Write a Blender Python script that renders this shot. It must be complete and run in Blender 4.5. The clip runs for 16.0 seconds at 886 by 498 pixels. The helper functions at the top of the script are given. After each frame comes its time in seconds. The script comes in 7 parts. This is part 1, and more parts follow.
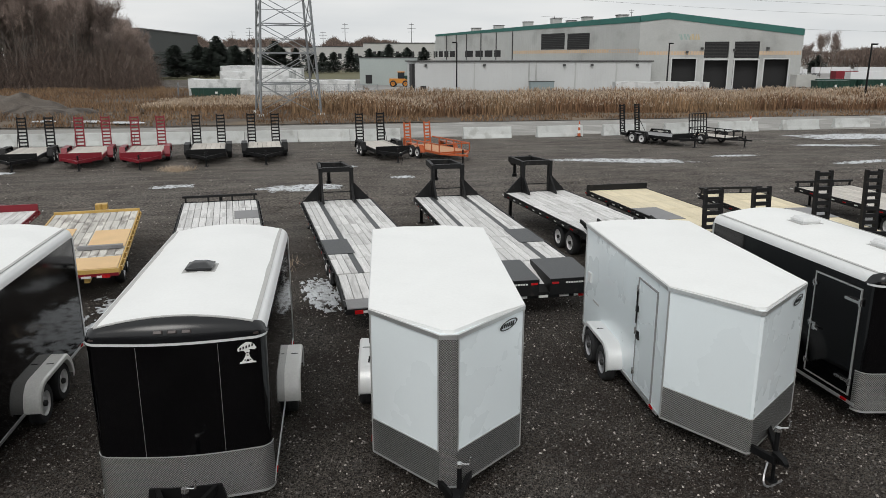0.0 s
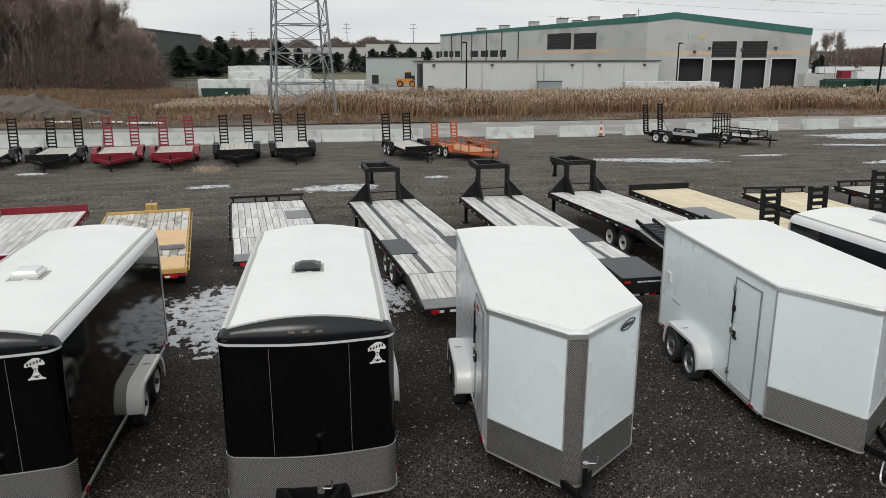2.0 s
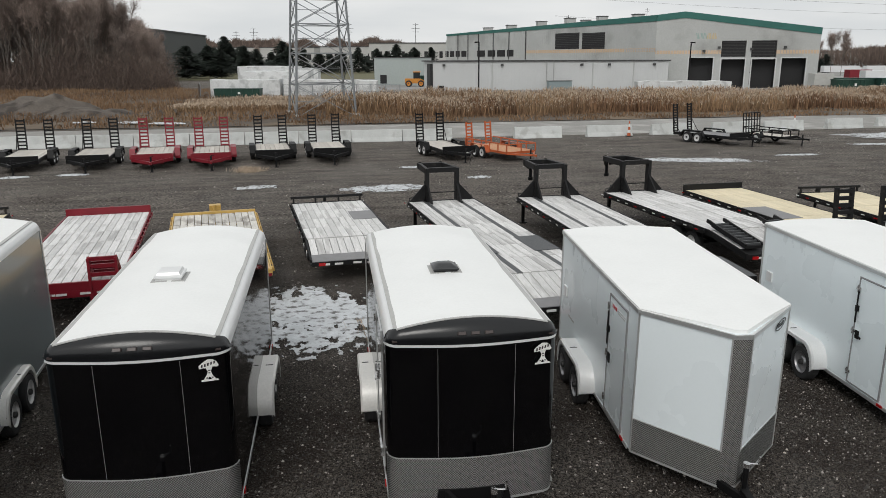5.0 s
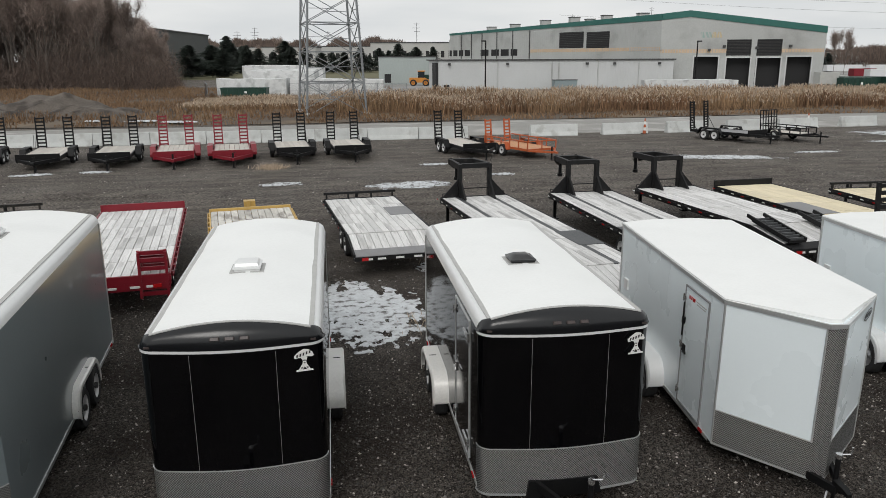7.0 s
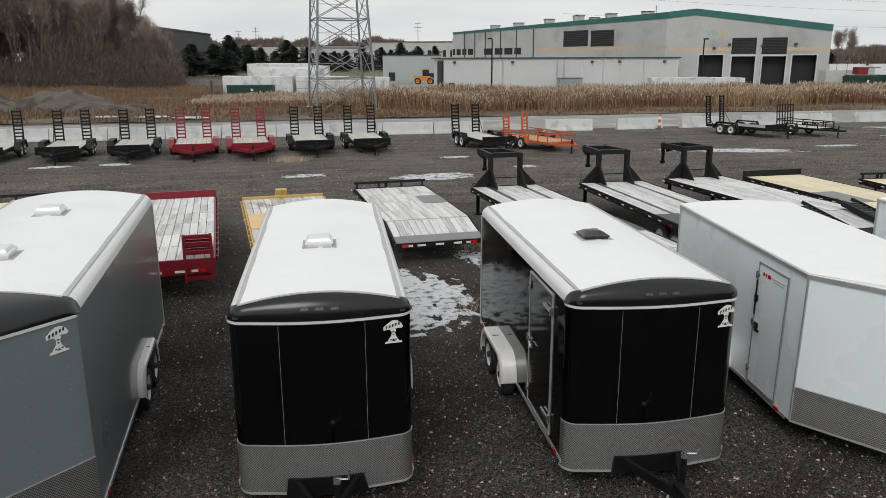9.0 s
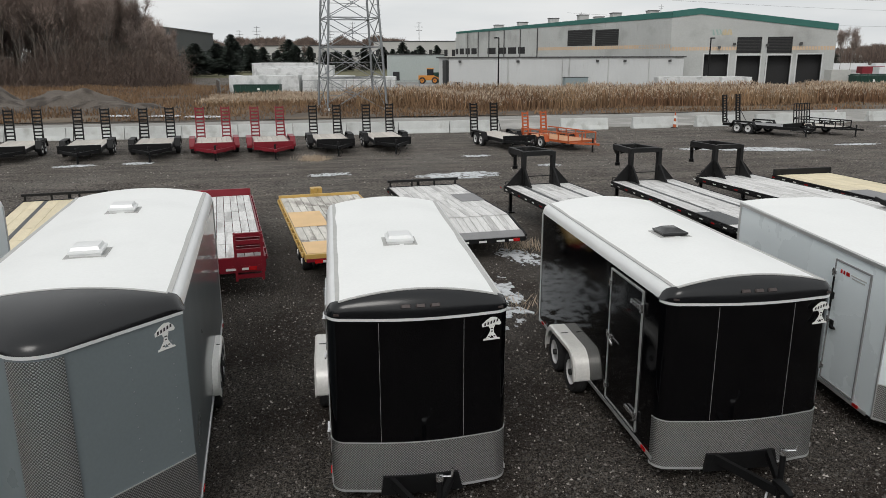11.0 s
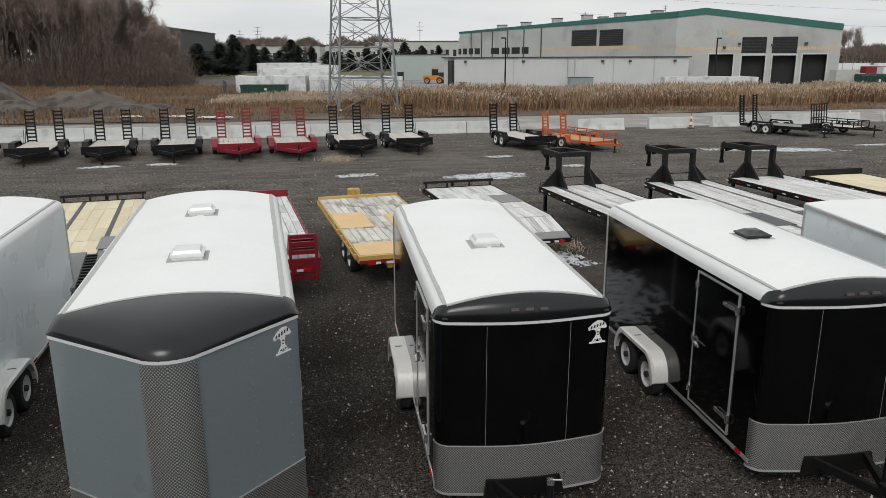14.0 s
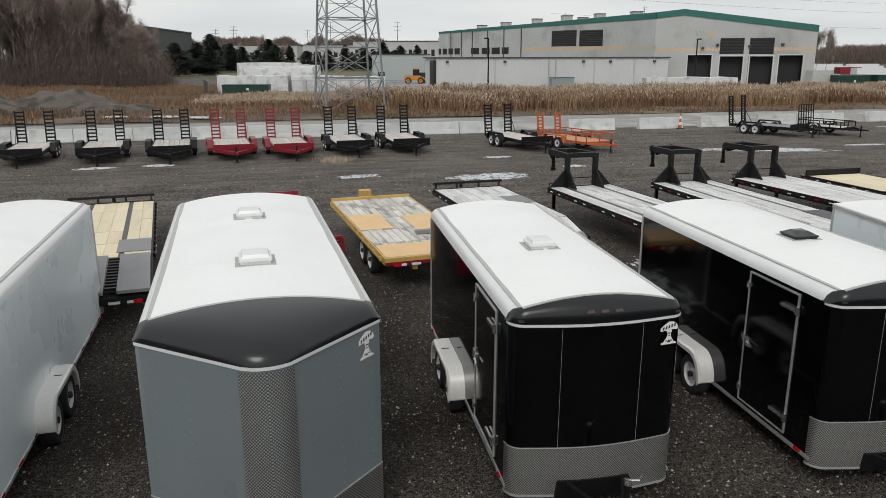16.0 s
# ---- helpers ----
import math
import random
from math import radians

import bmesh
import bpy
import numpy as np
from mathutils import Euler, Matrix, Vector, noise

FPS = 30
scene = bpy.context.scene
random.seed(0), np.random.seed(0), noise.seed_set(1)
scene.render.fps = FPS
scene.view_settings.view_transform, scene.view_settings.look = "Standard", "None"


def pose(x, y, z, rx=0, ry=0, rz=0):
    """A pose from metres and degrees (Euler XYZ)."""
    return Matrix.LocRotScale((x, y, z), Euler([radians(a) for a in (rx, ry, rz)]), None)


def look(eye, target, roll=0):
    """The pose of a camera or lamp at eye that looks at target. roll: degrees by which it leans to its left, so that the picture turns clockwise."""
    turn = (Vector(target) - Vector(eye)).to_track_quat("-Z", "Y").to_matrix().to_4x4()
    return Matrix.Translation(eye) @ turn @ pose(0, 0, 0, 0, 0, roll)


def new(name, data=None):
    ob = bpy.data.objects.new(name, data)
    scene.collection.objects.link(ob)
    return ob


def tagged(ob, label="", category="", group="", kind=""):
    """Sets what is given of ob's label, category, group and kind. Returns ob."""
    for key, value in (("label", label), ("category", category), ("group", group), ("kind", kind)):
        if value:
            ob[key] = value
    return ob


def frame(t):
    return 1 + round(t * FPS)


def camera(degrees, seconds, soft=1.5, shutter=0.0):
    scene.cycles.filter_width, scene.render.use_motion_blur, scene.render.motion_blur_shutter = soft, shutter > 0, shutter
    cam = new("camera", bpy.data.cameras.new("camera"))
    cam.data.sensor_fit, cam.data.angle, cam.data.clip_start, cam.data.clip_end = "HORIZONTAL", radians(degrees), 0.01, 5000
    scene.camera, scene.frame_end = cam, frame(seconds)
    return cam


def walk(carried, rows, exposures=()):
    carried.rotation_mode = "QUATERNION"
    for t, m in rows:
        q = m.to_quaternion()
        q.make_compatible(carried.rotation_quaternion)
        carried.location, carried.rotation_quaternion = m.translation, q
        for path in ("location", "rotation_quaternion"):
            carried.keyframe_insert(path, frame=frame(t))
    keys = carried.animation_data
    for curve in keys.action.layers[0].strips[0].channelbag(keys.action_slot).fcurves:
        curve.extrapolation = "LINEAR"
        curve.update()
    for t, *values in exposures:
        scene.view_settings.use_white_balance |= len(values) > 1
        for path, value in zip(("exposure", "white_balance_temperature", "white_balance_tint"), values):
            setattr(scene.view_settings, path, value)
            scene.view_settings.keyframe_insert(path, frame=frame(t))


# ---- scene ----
cam = camera(61.6, 16.0, soft=0.6)
METRES, EYE, TILT, LEAN, TURN = 9.564, 5.84, 3.0, 0.0, -9.9
ROWS = [
    (0.0, 0.0, 0.0, 0.0, -0.0, -17.37, 0.01),
    (0.5, -0.0447, -0.0002, 0.0001, -0.01, -17.37, 0.02),
    (1.0, -0.0885, -0.0008, 0.0002, -0.01, -17.37, 0.02),
    (1.5, -0.1306, -0.0008, 0.0004, -0.02, -17.37, 0.05),
    (2.0, -0.1713, -0.0007, 0.0001, -0.02, -17.37, 0.07),
    (2.5, -0.211, -0.0006, 0.0003, -0.02, -17.37, 0.07),
    (3.0, -0.2495, -0.001, 0.0009, -0.03, -17.37, 0.1),
    (3.5, -0.2869, -0.0012, 0.0014, -0.03, -17.37, 0.11),
    (4.0, -0.3225, -0.0011, 0.0022, -0.03, -17.37, 0.13),
    (6.5, -0.4817, 0.0026, -0.0054, -0.08, -17.41, 0.21),
    (7.0, -0.5108, 0.0033, -0.0136, -0.08, -17.4, 0.22),
    (7.5, -0.5395, 0.0037, -0.0227, -0.08, -17.4, 0.23),
    (8.0, -0.5677, 0.0041, -0.034, -0.09, -17.4, 0.25),
    (8.5, -0.595, 0.0053, -0.0456, -0.09, -17.41, 0.25),
    (9.0, -0.6232, 0.0068, -0.053, -0.09, -17.4, 0.19),
    (9.5, -0.6539, 0.0074, -0.0564, -0.09, -17.41, 0.15),
    (10.0, -0.6873, 0.0084, -0.058, -0.09, -17.43, 0.14),
    (12.5, -0.8079, 0.0093, -0.0552, -0.18, -17.44, 0.32),
    (13.0, -0.8275, 0.0097, -0.0547, -0.19, -17.44, 0.26),
    (13.5, -0.8497, 0.0101, -0.0542, -0.18, -17.44, 0.22),
    (14.0, -0.874, 0.0113, -0.053, -0.18, -17.44, 0.22),
    (14.5, -0.8983, 0.012, -0.0514, -0.2, -17.43, 0.21),
    (15.0, -0.9239, 0.0121, -0.0504, -0.55, -17.42, 0.13),
    (15.5, -0.9543, 0.0125, -0.0496, -1.29, -17.43, 0.07),
    (16.0, -0.991, 0.0136, -0.0489, -1.94, -17.45, 0.0),
]
walk(cam, [(t, pose(0, 0, EYE, TILT, LEAN, TURN) @ pose(METRES * x, METRES * y, METRES * z, 90 + pitch, roll, yaw)) for t, x, y, z, yaw, pitch, roll in ROWS])
# ---- light: an overcast winter sky with a soft sun behind the clouds ----
world = bpy.data.worlds.new("overcast")
scene.world = world
world.use_nodes = True
wn, wl = world.node_tree.nodes, world.node_tree.links
for n in list(wn):
    wn.remove(n)
w_out = wn.new("ShaderNodeOutputWorld")
w_bg = wn.new("ShaderNodeBackground")
w_sky = wn.new("ShaderNodeTexSky")
w_sky.sky_type, w_sky.sun_disc = "NISHITA", False
w_sky.sun_elevation, w_sky.sun_rotation = radians(42), radians(200)
w_sky.dust_density, w_sky.air_density = 4.0, 1.0
w_hs = wn.new("ShaderNodeHueSaturation")
w_hs.inputs["Saturation"].default_value = 0.25
w_hs.inputs["Value"].default_value = 0.6
w_tc, w_map, w_noise, w_ramp = (wn.new(k) for k in ("ShaderNodeTexCoord", "ShaderNodeMapping", "ShaderNodeTexNoise", "ShaderNodeValToRGB"))
w_map.inputs["Scale"].default_value = (1.2, 1.2, 7.0)
w_noise.inputs["Scale"].default_value, w_noise.inputs["Detail"].default_value = 2.2, 6
w_ramp.color_ramp.elements[0].position, w_ramp.color_ramp.elements[1].position = 0.35, 0.68
w_ramp.color_ramp.elements[0].color = (6.75, 6.98, 7.1, 1)
w_ramp.color_ramp.elements[1].color = (8.45, 8.5, 8.4, 1)
w_mix = wn.new("ShaderNodeMixRGB")
w_mix.inputs[0].default_value = 0.85
wl.new(w_tc.outputs["Generated"], w_map.inputs["Vector"])
wl.new(w_map.outputs[0], w_noise.inputs["Vector"])
wl.new(w_noise.outputs["Fac"], w_ramp.inputs[0])
wl.new(w_sky.outputs[0], w_hs.inputs["Color"])
wl.new(w_hs.outputs[0], w_mix.inputs[1])
wl.new(w_ramp.outputs[0], w_mix.inputs[2])
wl.new(w_mix.outputs[0], w_bg.inputs[0])
w_bg.inputs[1].default_value = 0.1
wl.new(w_bg.outputs[0], w_out.inputs[0])

sun = new("sun", bpy.data.lights.new("sun", "SUN"))
sun.data.energy, sun.data.angle, sun.data.color = 1.0, radians(25), (1.0, 0.97, 0.93)
sun.matrix_world = look((-30, -60, 70), (0, 10, 0))
scene.view_settings.exposure = 0.2


# ---- materials ----
def mat(name, colour, rough=0.6, metal=0.0, var=0.12, scale=6.0, fine=60.0, bump=0.0, bump_scale=80.0, coat=0.0, second=None, second_at=0.55, second_scale=1.5, island=0.0, spread=0.0, stretch=(1, 1, 1), spec=0.5):
    """A painted, wooden, metal or mineral surface: colour with broad and fine variation, an optional second colour in patches, bump, and a shift per object or per island."""
    m = bpy.data.materials.new(name)
    m.use_nodes = True
    n, l = m.node_tree.nodes, m.node_tree.links
    bsdf = n["Principled BSDF"]
    tc = n.new("ShaderNodeTexCoord")
    big, small = n.new("ShaderNodeTexNoise"), n.new("ShaderNodeTexNoise")
    big.inputs["Scale"].default_value, big.inputs["Detail"].default_value = scale, 5
    small.inputs["Scale"].default_value, small.inputs["Detail"].default_value = fine, 3
    place_at = tc.outputs["Object"]
    if spread:
        who, far_off = n.new("ShaderNodeObjectInfo"), n.new("ShaderNodeVectorMath")
        far_off.operation = "MULTIPLY_ADD"
        far_off.inputs[1].default_value = stretch
        shift = n.new("ShaderNodeVectorMath")
        shift.operation = "SCALE"
        shift.inputs[0].default_value = (37, 91, 53)
        l.new(who.outputs["Random"], shift.inputs["Scale"])
        l.new(place_at, far_off.inputs[0])
        l.new(shift.outputs[0], far_off.inputs[2])
        place_at = far_off.outputs[0]
    for t in (big, small):
        l.new(place_at, t.inputs["Vector"])
    add = n.new("ShaderNodeMath")
    add.operation = "ADD"
    l.new(big.outputs["Fac"], add.inputs[0])
    l.new(small.outputs["Fac"], add.inputs[1])
    rng = n.new("ShaderNodeMapRange")
    rng.inputs["From Min"].default_value, rng.inputs["From Max"].default_value = 0.6, 1.4
    rng.inputs["To Min"].default_value, rng.inputs["To Max"].default_value = 1 - var, 1 + var
    l.new(add.outputs[0], rng.inputs[0])
    base = n.new("ShaderNodeRGB")
    base.outputs[0].default_value = (*colour, 1)
    top = base.outputs[0]
    if second:
        pick = n.new("ShaderNodeTexNoise")
        pick.inputs["Scale"].default_value, pick.inputs["Detail"].default_value = second_scale, 7
        l.new(place_at, pick.inputs["Vector"])
        edge = n.new("ShaderNodeMapRange")
        edge.inputs["From Min"].default_value, edge.inputs["From Max"].default_value = second_at - 0.05, second_at + 0.08
        l.new(pick.outputs["Fac"], edge.inputs[0])
        mix = n.new("ShaderNodeMixRGB")
        mix.inputs[2].default_value = (*second, 1)
        l.new(edge.outputs[0], mix.inputs[0])
        l.new(top, mix.inputs[1])
        top = mix.outputs[0]
    mul = n.new("ShaderNodeVectorMath")
    mul.operation = "SCALE"
    l.new(top, mul.inputs[0])
    l.new(rng.outputs[0], mul.inputs["Scale"])
    out = mul.outputs[0]
    for source, amount in (("obj", spread), ("geo", island)):
        if amount:
            info = n.new("ShaderNodeObjectInfo" if source == "obj" else "ShaderNodeNewGeometry")
            r2 = n.new("ShaderNodeMapRange")
            r2.inputs["To Min"].default_value, r2.inputs["To Max"].default_value = 1 - amount, 1 + amount
            l.new(info.outputs["Random" if source == "obj" else "Random Per Island"], r2.inputs[0])
            m2 = n.new("ShaderNodeVectorMath")
            m2.operation = "SCALE"
            l.new(out, m2.inputs[0])
            l.new(r2.outputs[0], m2.inputs["Scale"])
            out = m2.outputs[0]
    l.new(out, bsdf.inputs["Base Color"])
    rr = n.new("ShaderNodeMapRange")
    rr.inputs["To Min"].default_value, rr.inputs["To Max"].default_value = max(rough - 0.08, 0.02), min(rough + 0.08, 1)
    l.new(big.outputs["Fac"], rr.inputs[0])
    l.new(rr.outputs[0], bsdf.inputs["Roughness"])
    bsdf.inputs["Metallic"].default_value = metal
    bsdf.inputs["Specular IOR Level"].default_value = spec
    bsdf.inputs["Coat Weight"].default_value = coat
    bsdf.inputs["Coat Roughness"].default_value = 0.04
    if bump:
        bt = n.new("ShaderNodeTexNoise")
        bt.inputs["Scale"].default_value, bt.inputs["Detail"].default_value = bump_scale, 4
        l.new(place_at, bt.inputs["Vector"])
        b = n.new("ShaderNodeBump")
        b.inputs["Strength"].default_value, b.inputs["Distance"].default_value = bump, 0.02
        l.new(bt.outputs["Fac"], b.inputs["Height"])
        l.new(b.outputs[0], bsdf.inputs["Normal"])
    return m


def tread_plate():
    """Aluminium diamond tread plate: crossed lozenges raised on a bright sheet, their glints and dark gaps painted into
    the colour.
    """
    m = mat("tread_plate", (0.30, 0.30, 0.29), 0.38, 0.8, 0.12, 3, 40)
    n, l = m.node_tree.nodes, m.node_tree.links
    tc = n.new("ShaderNodeTexCoord")
    sep = n.new("ShaderNodeSeparateXYZ")
    l.new(tc.outputs["Object"], sep.inputs[0])

    def math(op, a, b=None):
        k = n.new("ShaderNodeMath")
        k.operation = op
        for i, v in enumerate((a, b)):
            if v is not None:
                if isinstance(v, (int, float)):
                    k.inputs[i].default_value = v
                else:
                    l.new(v, k.inputs[i])
        return k.outputs[0]
    flat = math("ADD", math("ABSOLUTE", sep.outputs[0]), math("MULTIPLY", sep.outputs[1], 0.4))
    u = math("MULTIPLY", math("ADD", flat, sep.outputs[2]), 92)
    v = math("MULTIPLY", math("SUBTRACT", flat, sep.outputs[2]), 92)
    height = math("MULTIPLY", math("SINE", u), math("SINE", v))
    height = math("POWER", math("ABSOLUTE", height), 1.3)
    b = n.new("ShaderNodeBump")
    b.inputs["Strength"].default_value, b.inputs["Distance"].default_value = 0.7, 0.012
    l.new(height, b.inputs["Height"])
    l.new(b.outputs[0], n["Principled BSDF"].inputs["Normal"])
    # lighter lozenges, darker gaps: the relief's glint and shade put into the colour
    glint_tone = n.new("ShaderNodeValToRGB")
    glint_tone.color_ramp.elements[0].position, glint_tone.color_ramp.elements[1].position = 0.12, 0.6
    glint_tone.color_ramp.elements[0].color, glint_tone.color_ramp.elements[1].color = (0.09, 0.09, 0.088, 1), (0.36, 0.36, 0.352, 1)
    l.new(height, glint_tone.inputs[0])
    l.new(glint_tone.outputs[0], n["Principled BSDF"].inputs["Base Color"])
    return m


def ground_mat():
    """Dark wet gravel and asphalt millings: pale chips, brown silt, damp patches and melting snow left in hollows;
    paler and streaked from y 17 to 31.
    """
    m = bpy.data.materials.new("gravel_yard")
    m.use_nodes = True
    n, l = m.node_tree.nodes, m.node_tree.links
    bsdf = n["Principled BSDF"]
    tc = n.new("ShaderNodeTexCoord")

    def tex(kind, scale, detail=4):
        t = n.new(kind)
        t.inputs["Scale"].default_value = scale
        if "Detail" in t.inputs:
            t.inputs["Detail"].default_value = detail
        l.new(tc.outputs["Object"], t.inputs["Vector"])
        return t

    def ramp(source, lo, hi, a, b):
        r = n.new("ShaderNodeValToRGB")
        r.color_ramp.elements[0].position, r.color_ramp.elements[1].position = lo, hi
        r.color_ramp.elements[0].color, r.color_ramp.elements[1].color = (*a, 1), (*b, 1)
        l.new(source, r.inputs[0])
        return r.outputs[0]

    def mixed(fac, a, b):
        x = n.new("ShaderNodeMixRGB")
        l.new(fac, x.inputs[0])
        l.new(a, x.inputs[1])
        l.new(b, x.inputs[2])
        return x.outputs[0]
    broad = tex("ShaderNodeTexNoise", 0.22, 6)
    grit = tex("ShaderNodeTexNoise", 14, 9)
    chips = tex("ShaderNodeTexVoronoi", 44)
    pick = n.new("ShaderNodeSeparateColor")
    l.new(chips.outputs["Color"], pick.inputs[0])
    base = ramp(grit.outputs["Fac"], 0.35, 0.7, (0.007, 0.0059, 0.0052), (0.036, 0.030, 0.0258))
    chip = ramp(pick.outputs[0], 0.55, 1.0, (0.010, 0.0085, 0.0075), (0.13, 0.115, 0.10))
    shape = ramp(pick.outputs[1], 0.80, 0.83, (0, 0, 0), (1, 1, 1))
    top = mixed(shape, base, chip)
    brown = ramp(grit.outputs["Fac"], 0.3, 0.75, (0.010, 0.0075, 0.0062), (0.06, 0.049, 0.041))
    silt = ramp(broad.outputs["Fac"], 0.5, 0.72, (0, 0, 0), (0.5, 0.5, 0.5))
    top = mixed(silt, top, brown)
    damp = ramp(tex("ShaderNodeTexNoise", 0.55, 5).outputs["Fac"], 0.42, 0.6, (0, 0, 0), (0.65, 0.65, 0.65))
    rust = ramp(grit.outputs["Fac"], 0.3, 0.72, (0.008, 0.0052, 0.004), (0.034, 0.0225, 0.017))
    top = mixed(damp, top, rust)
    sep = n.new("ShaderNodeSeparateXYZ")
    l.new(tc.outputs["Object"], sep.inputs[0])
    # share of the paler far colours, rising from y 17 to y 31
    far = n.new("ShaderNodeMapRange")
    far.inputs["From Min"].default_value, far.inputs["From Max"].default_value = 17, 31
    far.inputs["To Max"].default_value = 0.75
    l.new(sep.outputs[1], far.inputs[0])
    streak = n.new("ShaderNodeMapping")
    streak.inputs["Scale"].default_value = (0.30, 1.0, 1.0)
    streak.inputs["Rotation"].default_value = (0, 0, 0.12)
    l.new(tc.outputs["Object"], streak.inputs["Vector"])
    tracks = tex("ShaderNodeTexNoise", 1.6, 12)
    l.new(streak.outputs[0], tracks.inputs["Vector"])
    # paler far colours: stretched streaks, then fine mottling
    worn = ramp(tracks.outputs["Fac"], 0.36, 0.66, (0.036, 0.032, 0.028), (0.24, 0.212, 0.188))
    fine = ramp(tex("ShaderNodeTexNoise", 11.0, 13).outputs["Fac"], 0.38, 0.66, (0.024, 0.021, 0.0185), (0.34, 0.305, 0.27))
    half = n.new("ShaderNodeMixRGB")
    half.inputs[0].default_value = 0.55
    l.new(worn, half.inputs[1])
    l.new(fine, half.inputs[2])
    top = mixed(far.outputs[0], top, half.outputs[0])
    l.new(top, bsdf.inputs["Base Color"])
    rough = n.new("ShaderNodeMapRange")
    rough.inputs["From Min"].default_value, rough.inputs["From Max"].default_value = 0.35, 0.65
    rough.inputs["To Min"].default_value, rough.inputs["To Max"].default_value = 0.62, 0.95
    l.new(broad.outputs["Fac"], rough.inputs[0])
    l.new(rough.outputs[0], bsdf.inputs["Roughness"])
    bsdf.inputs["Specular IOR Level"].default_value = 0.14
    b = n.new("ShaderNodeBump")
    b.inputs["Strength"].default_value, b.inputs["Distance"].default_value = 0.8, 0.03
    h = n.new("ShaderNodeMath")
    h.operation = "ADD"
    l.new(grit.outputs["Fac"], h.inputs[0])
    l.new(chips.outputs["Distance"], h.inputs[1])
    l.new(h.outputs[0], b.inputs["Height"])
    l.new(b.outputs[0], bsdf.inputs["Normal"])
    return m


M_GROUND = ground_mat()
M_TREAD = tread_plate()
M_ROOF = mat("white_roof_skin", (0.80, 0.81, 0.80), 0.34, 0, 0.04, 1.2, 25, 0.12, 1.3, second=(0.77, 0.78, 0.77), second_at=0.6, second_scale=0.9)
M_WHITE = mat("white_panel", (0.80, 0.865, 0.89), 0.28, 0, 0.015, 0.8, 30, 0.012, 1.2, coat=0.3)
M_BLACK = mat("black_gloss_panel", (0.0018, 0.0018, 0.0023), 0.06, 0, 0.1, 1, 40, 0.008, 1.2, coat=0.0, spec=0.38)
M_CAP = mat("black_cap", (0.006, 0.0066, 0.008), 0.24, 0, 0.1, 2, 30, 0.02, 1.5, spec=0.5)
M_GREY = mat("slate_grey_panel", (0.155, 0.182, 0.192), 0.3, 0, 0.07, 0.9, 30, 0.09, 1.6, coat=0.55)
M_ALU = mat("aluminium_trim", (0.62, 0.63, 0.63), 0.35, 0.7, 0.08, 4, 50)
M_WTRIM = mat("pale_trim", (0.72, 0.73, 0.73), 0.35, 0.2, 0.05, 4, 50)
M_SEAL = mat("grey_sealant", (0.42, 0.42, 0.41), 0.7, 0, 0.12, 8, 60)
M_FENDER = mat("fender_aluminium", (0.8, 0.79, 0.76), 0.35, 0.2, 0.1, 3, 30, 0.05, 6)
M_TYRE = mat("tyre_rubber", (0.018, 0.018, 0.019), 0.8, 0, 0.2, 8, 80, 0.2, 90)
M_RIM = mat("white_rim", (0.62, 0.62, 0.62), 0.4, 0.1, 0.1, 6, 40)
M_RIMG = mat("silver_rim", (0.35, 0.35, 0.36), 0.35, 0.7, 0.1, 6, 40)
M_HUB = mat("dark_hub", (0.05, 0.05, 0.05), 0.5, 0.5, 0.2)
M_STEEL = mat("black_steel", (0.006, 0.006, 0.0065), 0.5, 0, 0.3, 5, 60, 0.1, 40, spec=0.22)
M_DARKSTEEL = mat("worn_black_steel", (0.009, 0.009, 0.0095), 0.55, 0, 0.35, 4, 50, 0.15, 40, second=(0.03, 0.027, 0.024), second_at=0.66, second_scale=5, spec=0.25)
M_CHROME = mat("bright_metal", (0.7, 0.7, 0.7), 0.2, 0.9, 0.1)
M_RED = mat("red_paint", (0.18, 0.006, 0.015), 0.4, 0, 0.15, 3, 40, 0.05, 20)
M_ORANGE = mat("orange_paint", (0.42, 0.09, 0.025), 0.45, 0, 0.15, 3, 40, 0.05, 20)
M_YELLOW = mat("yellow_paint", (0.52, 0.34, 0.10), 0.45, 0, 0.15, 3, 40, 0.05, 20)
M_PLANK = mat("weathered_plank", (0.63, 0.625, 0.62), 0.85, 0, 0.24, 5, 60, 0.35, 40, second=(0.40, 0.395, 0.39), second_at=0.57, second_scale=5, spread=0.13, stretch=(1, 0.12, 1))
M_PLANKY = mat("worn_yellowed_plank", (0.56, 0.54, 0.5), 0.85, 0, 0.28, 5, 60, 0.35, 40, second=(0.27, 0.25, 0.23), second_at=0.56, second_scale=3.5, spread=0.15, stretch=(1, 0.25, 1))
M_PALE = mat("pale_new_plank", (0.50, 0.47, 0.43), 0.85, 0, 0.18, 5, 60, 0.3, 40, spread=0.1, stretch=(1, 0.12, 1))
M_TAN = mat("fresh_pine_plank", (0.68, 0.60, 0.43), 0.8, 0, 0.14, 5, 60, 0.3, 40, spread=0.07, stretch=(1, 0.12, 1))
M_PLY = mat("tan_plywood", (0.68, 0.47, 0.255), 0.8, 0, 0.12, 2, 40, 0.2, 40)
M_TREADGREY = mat("dark_checker_steel", (0.075, 0.079, 0.083), 0.55, 0.2, 0.2, 3, 60, 0.2, 60)
M_GREYWOOD = mat("grey_painted_edge", (0.22, 0.22, 0.225), 0.7, 0, 0.15, 3, 40)
M_AMBER = mat("dim_marker_lens", (0.05, 0.038, 0.036), 0.4)
M_REDLENS = mat("red_lens", (0.42, 0.01, 0.012), 0.25)
M_DECAL = mat("white_decal", (0.72, 0.72, 0.7), 0.4, 0, 0.05)
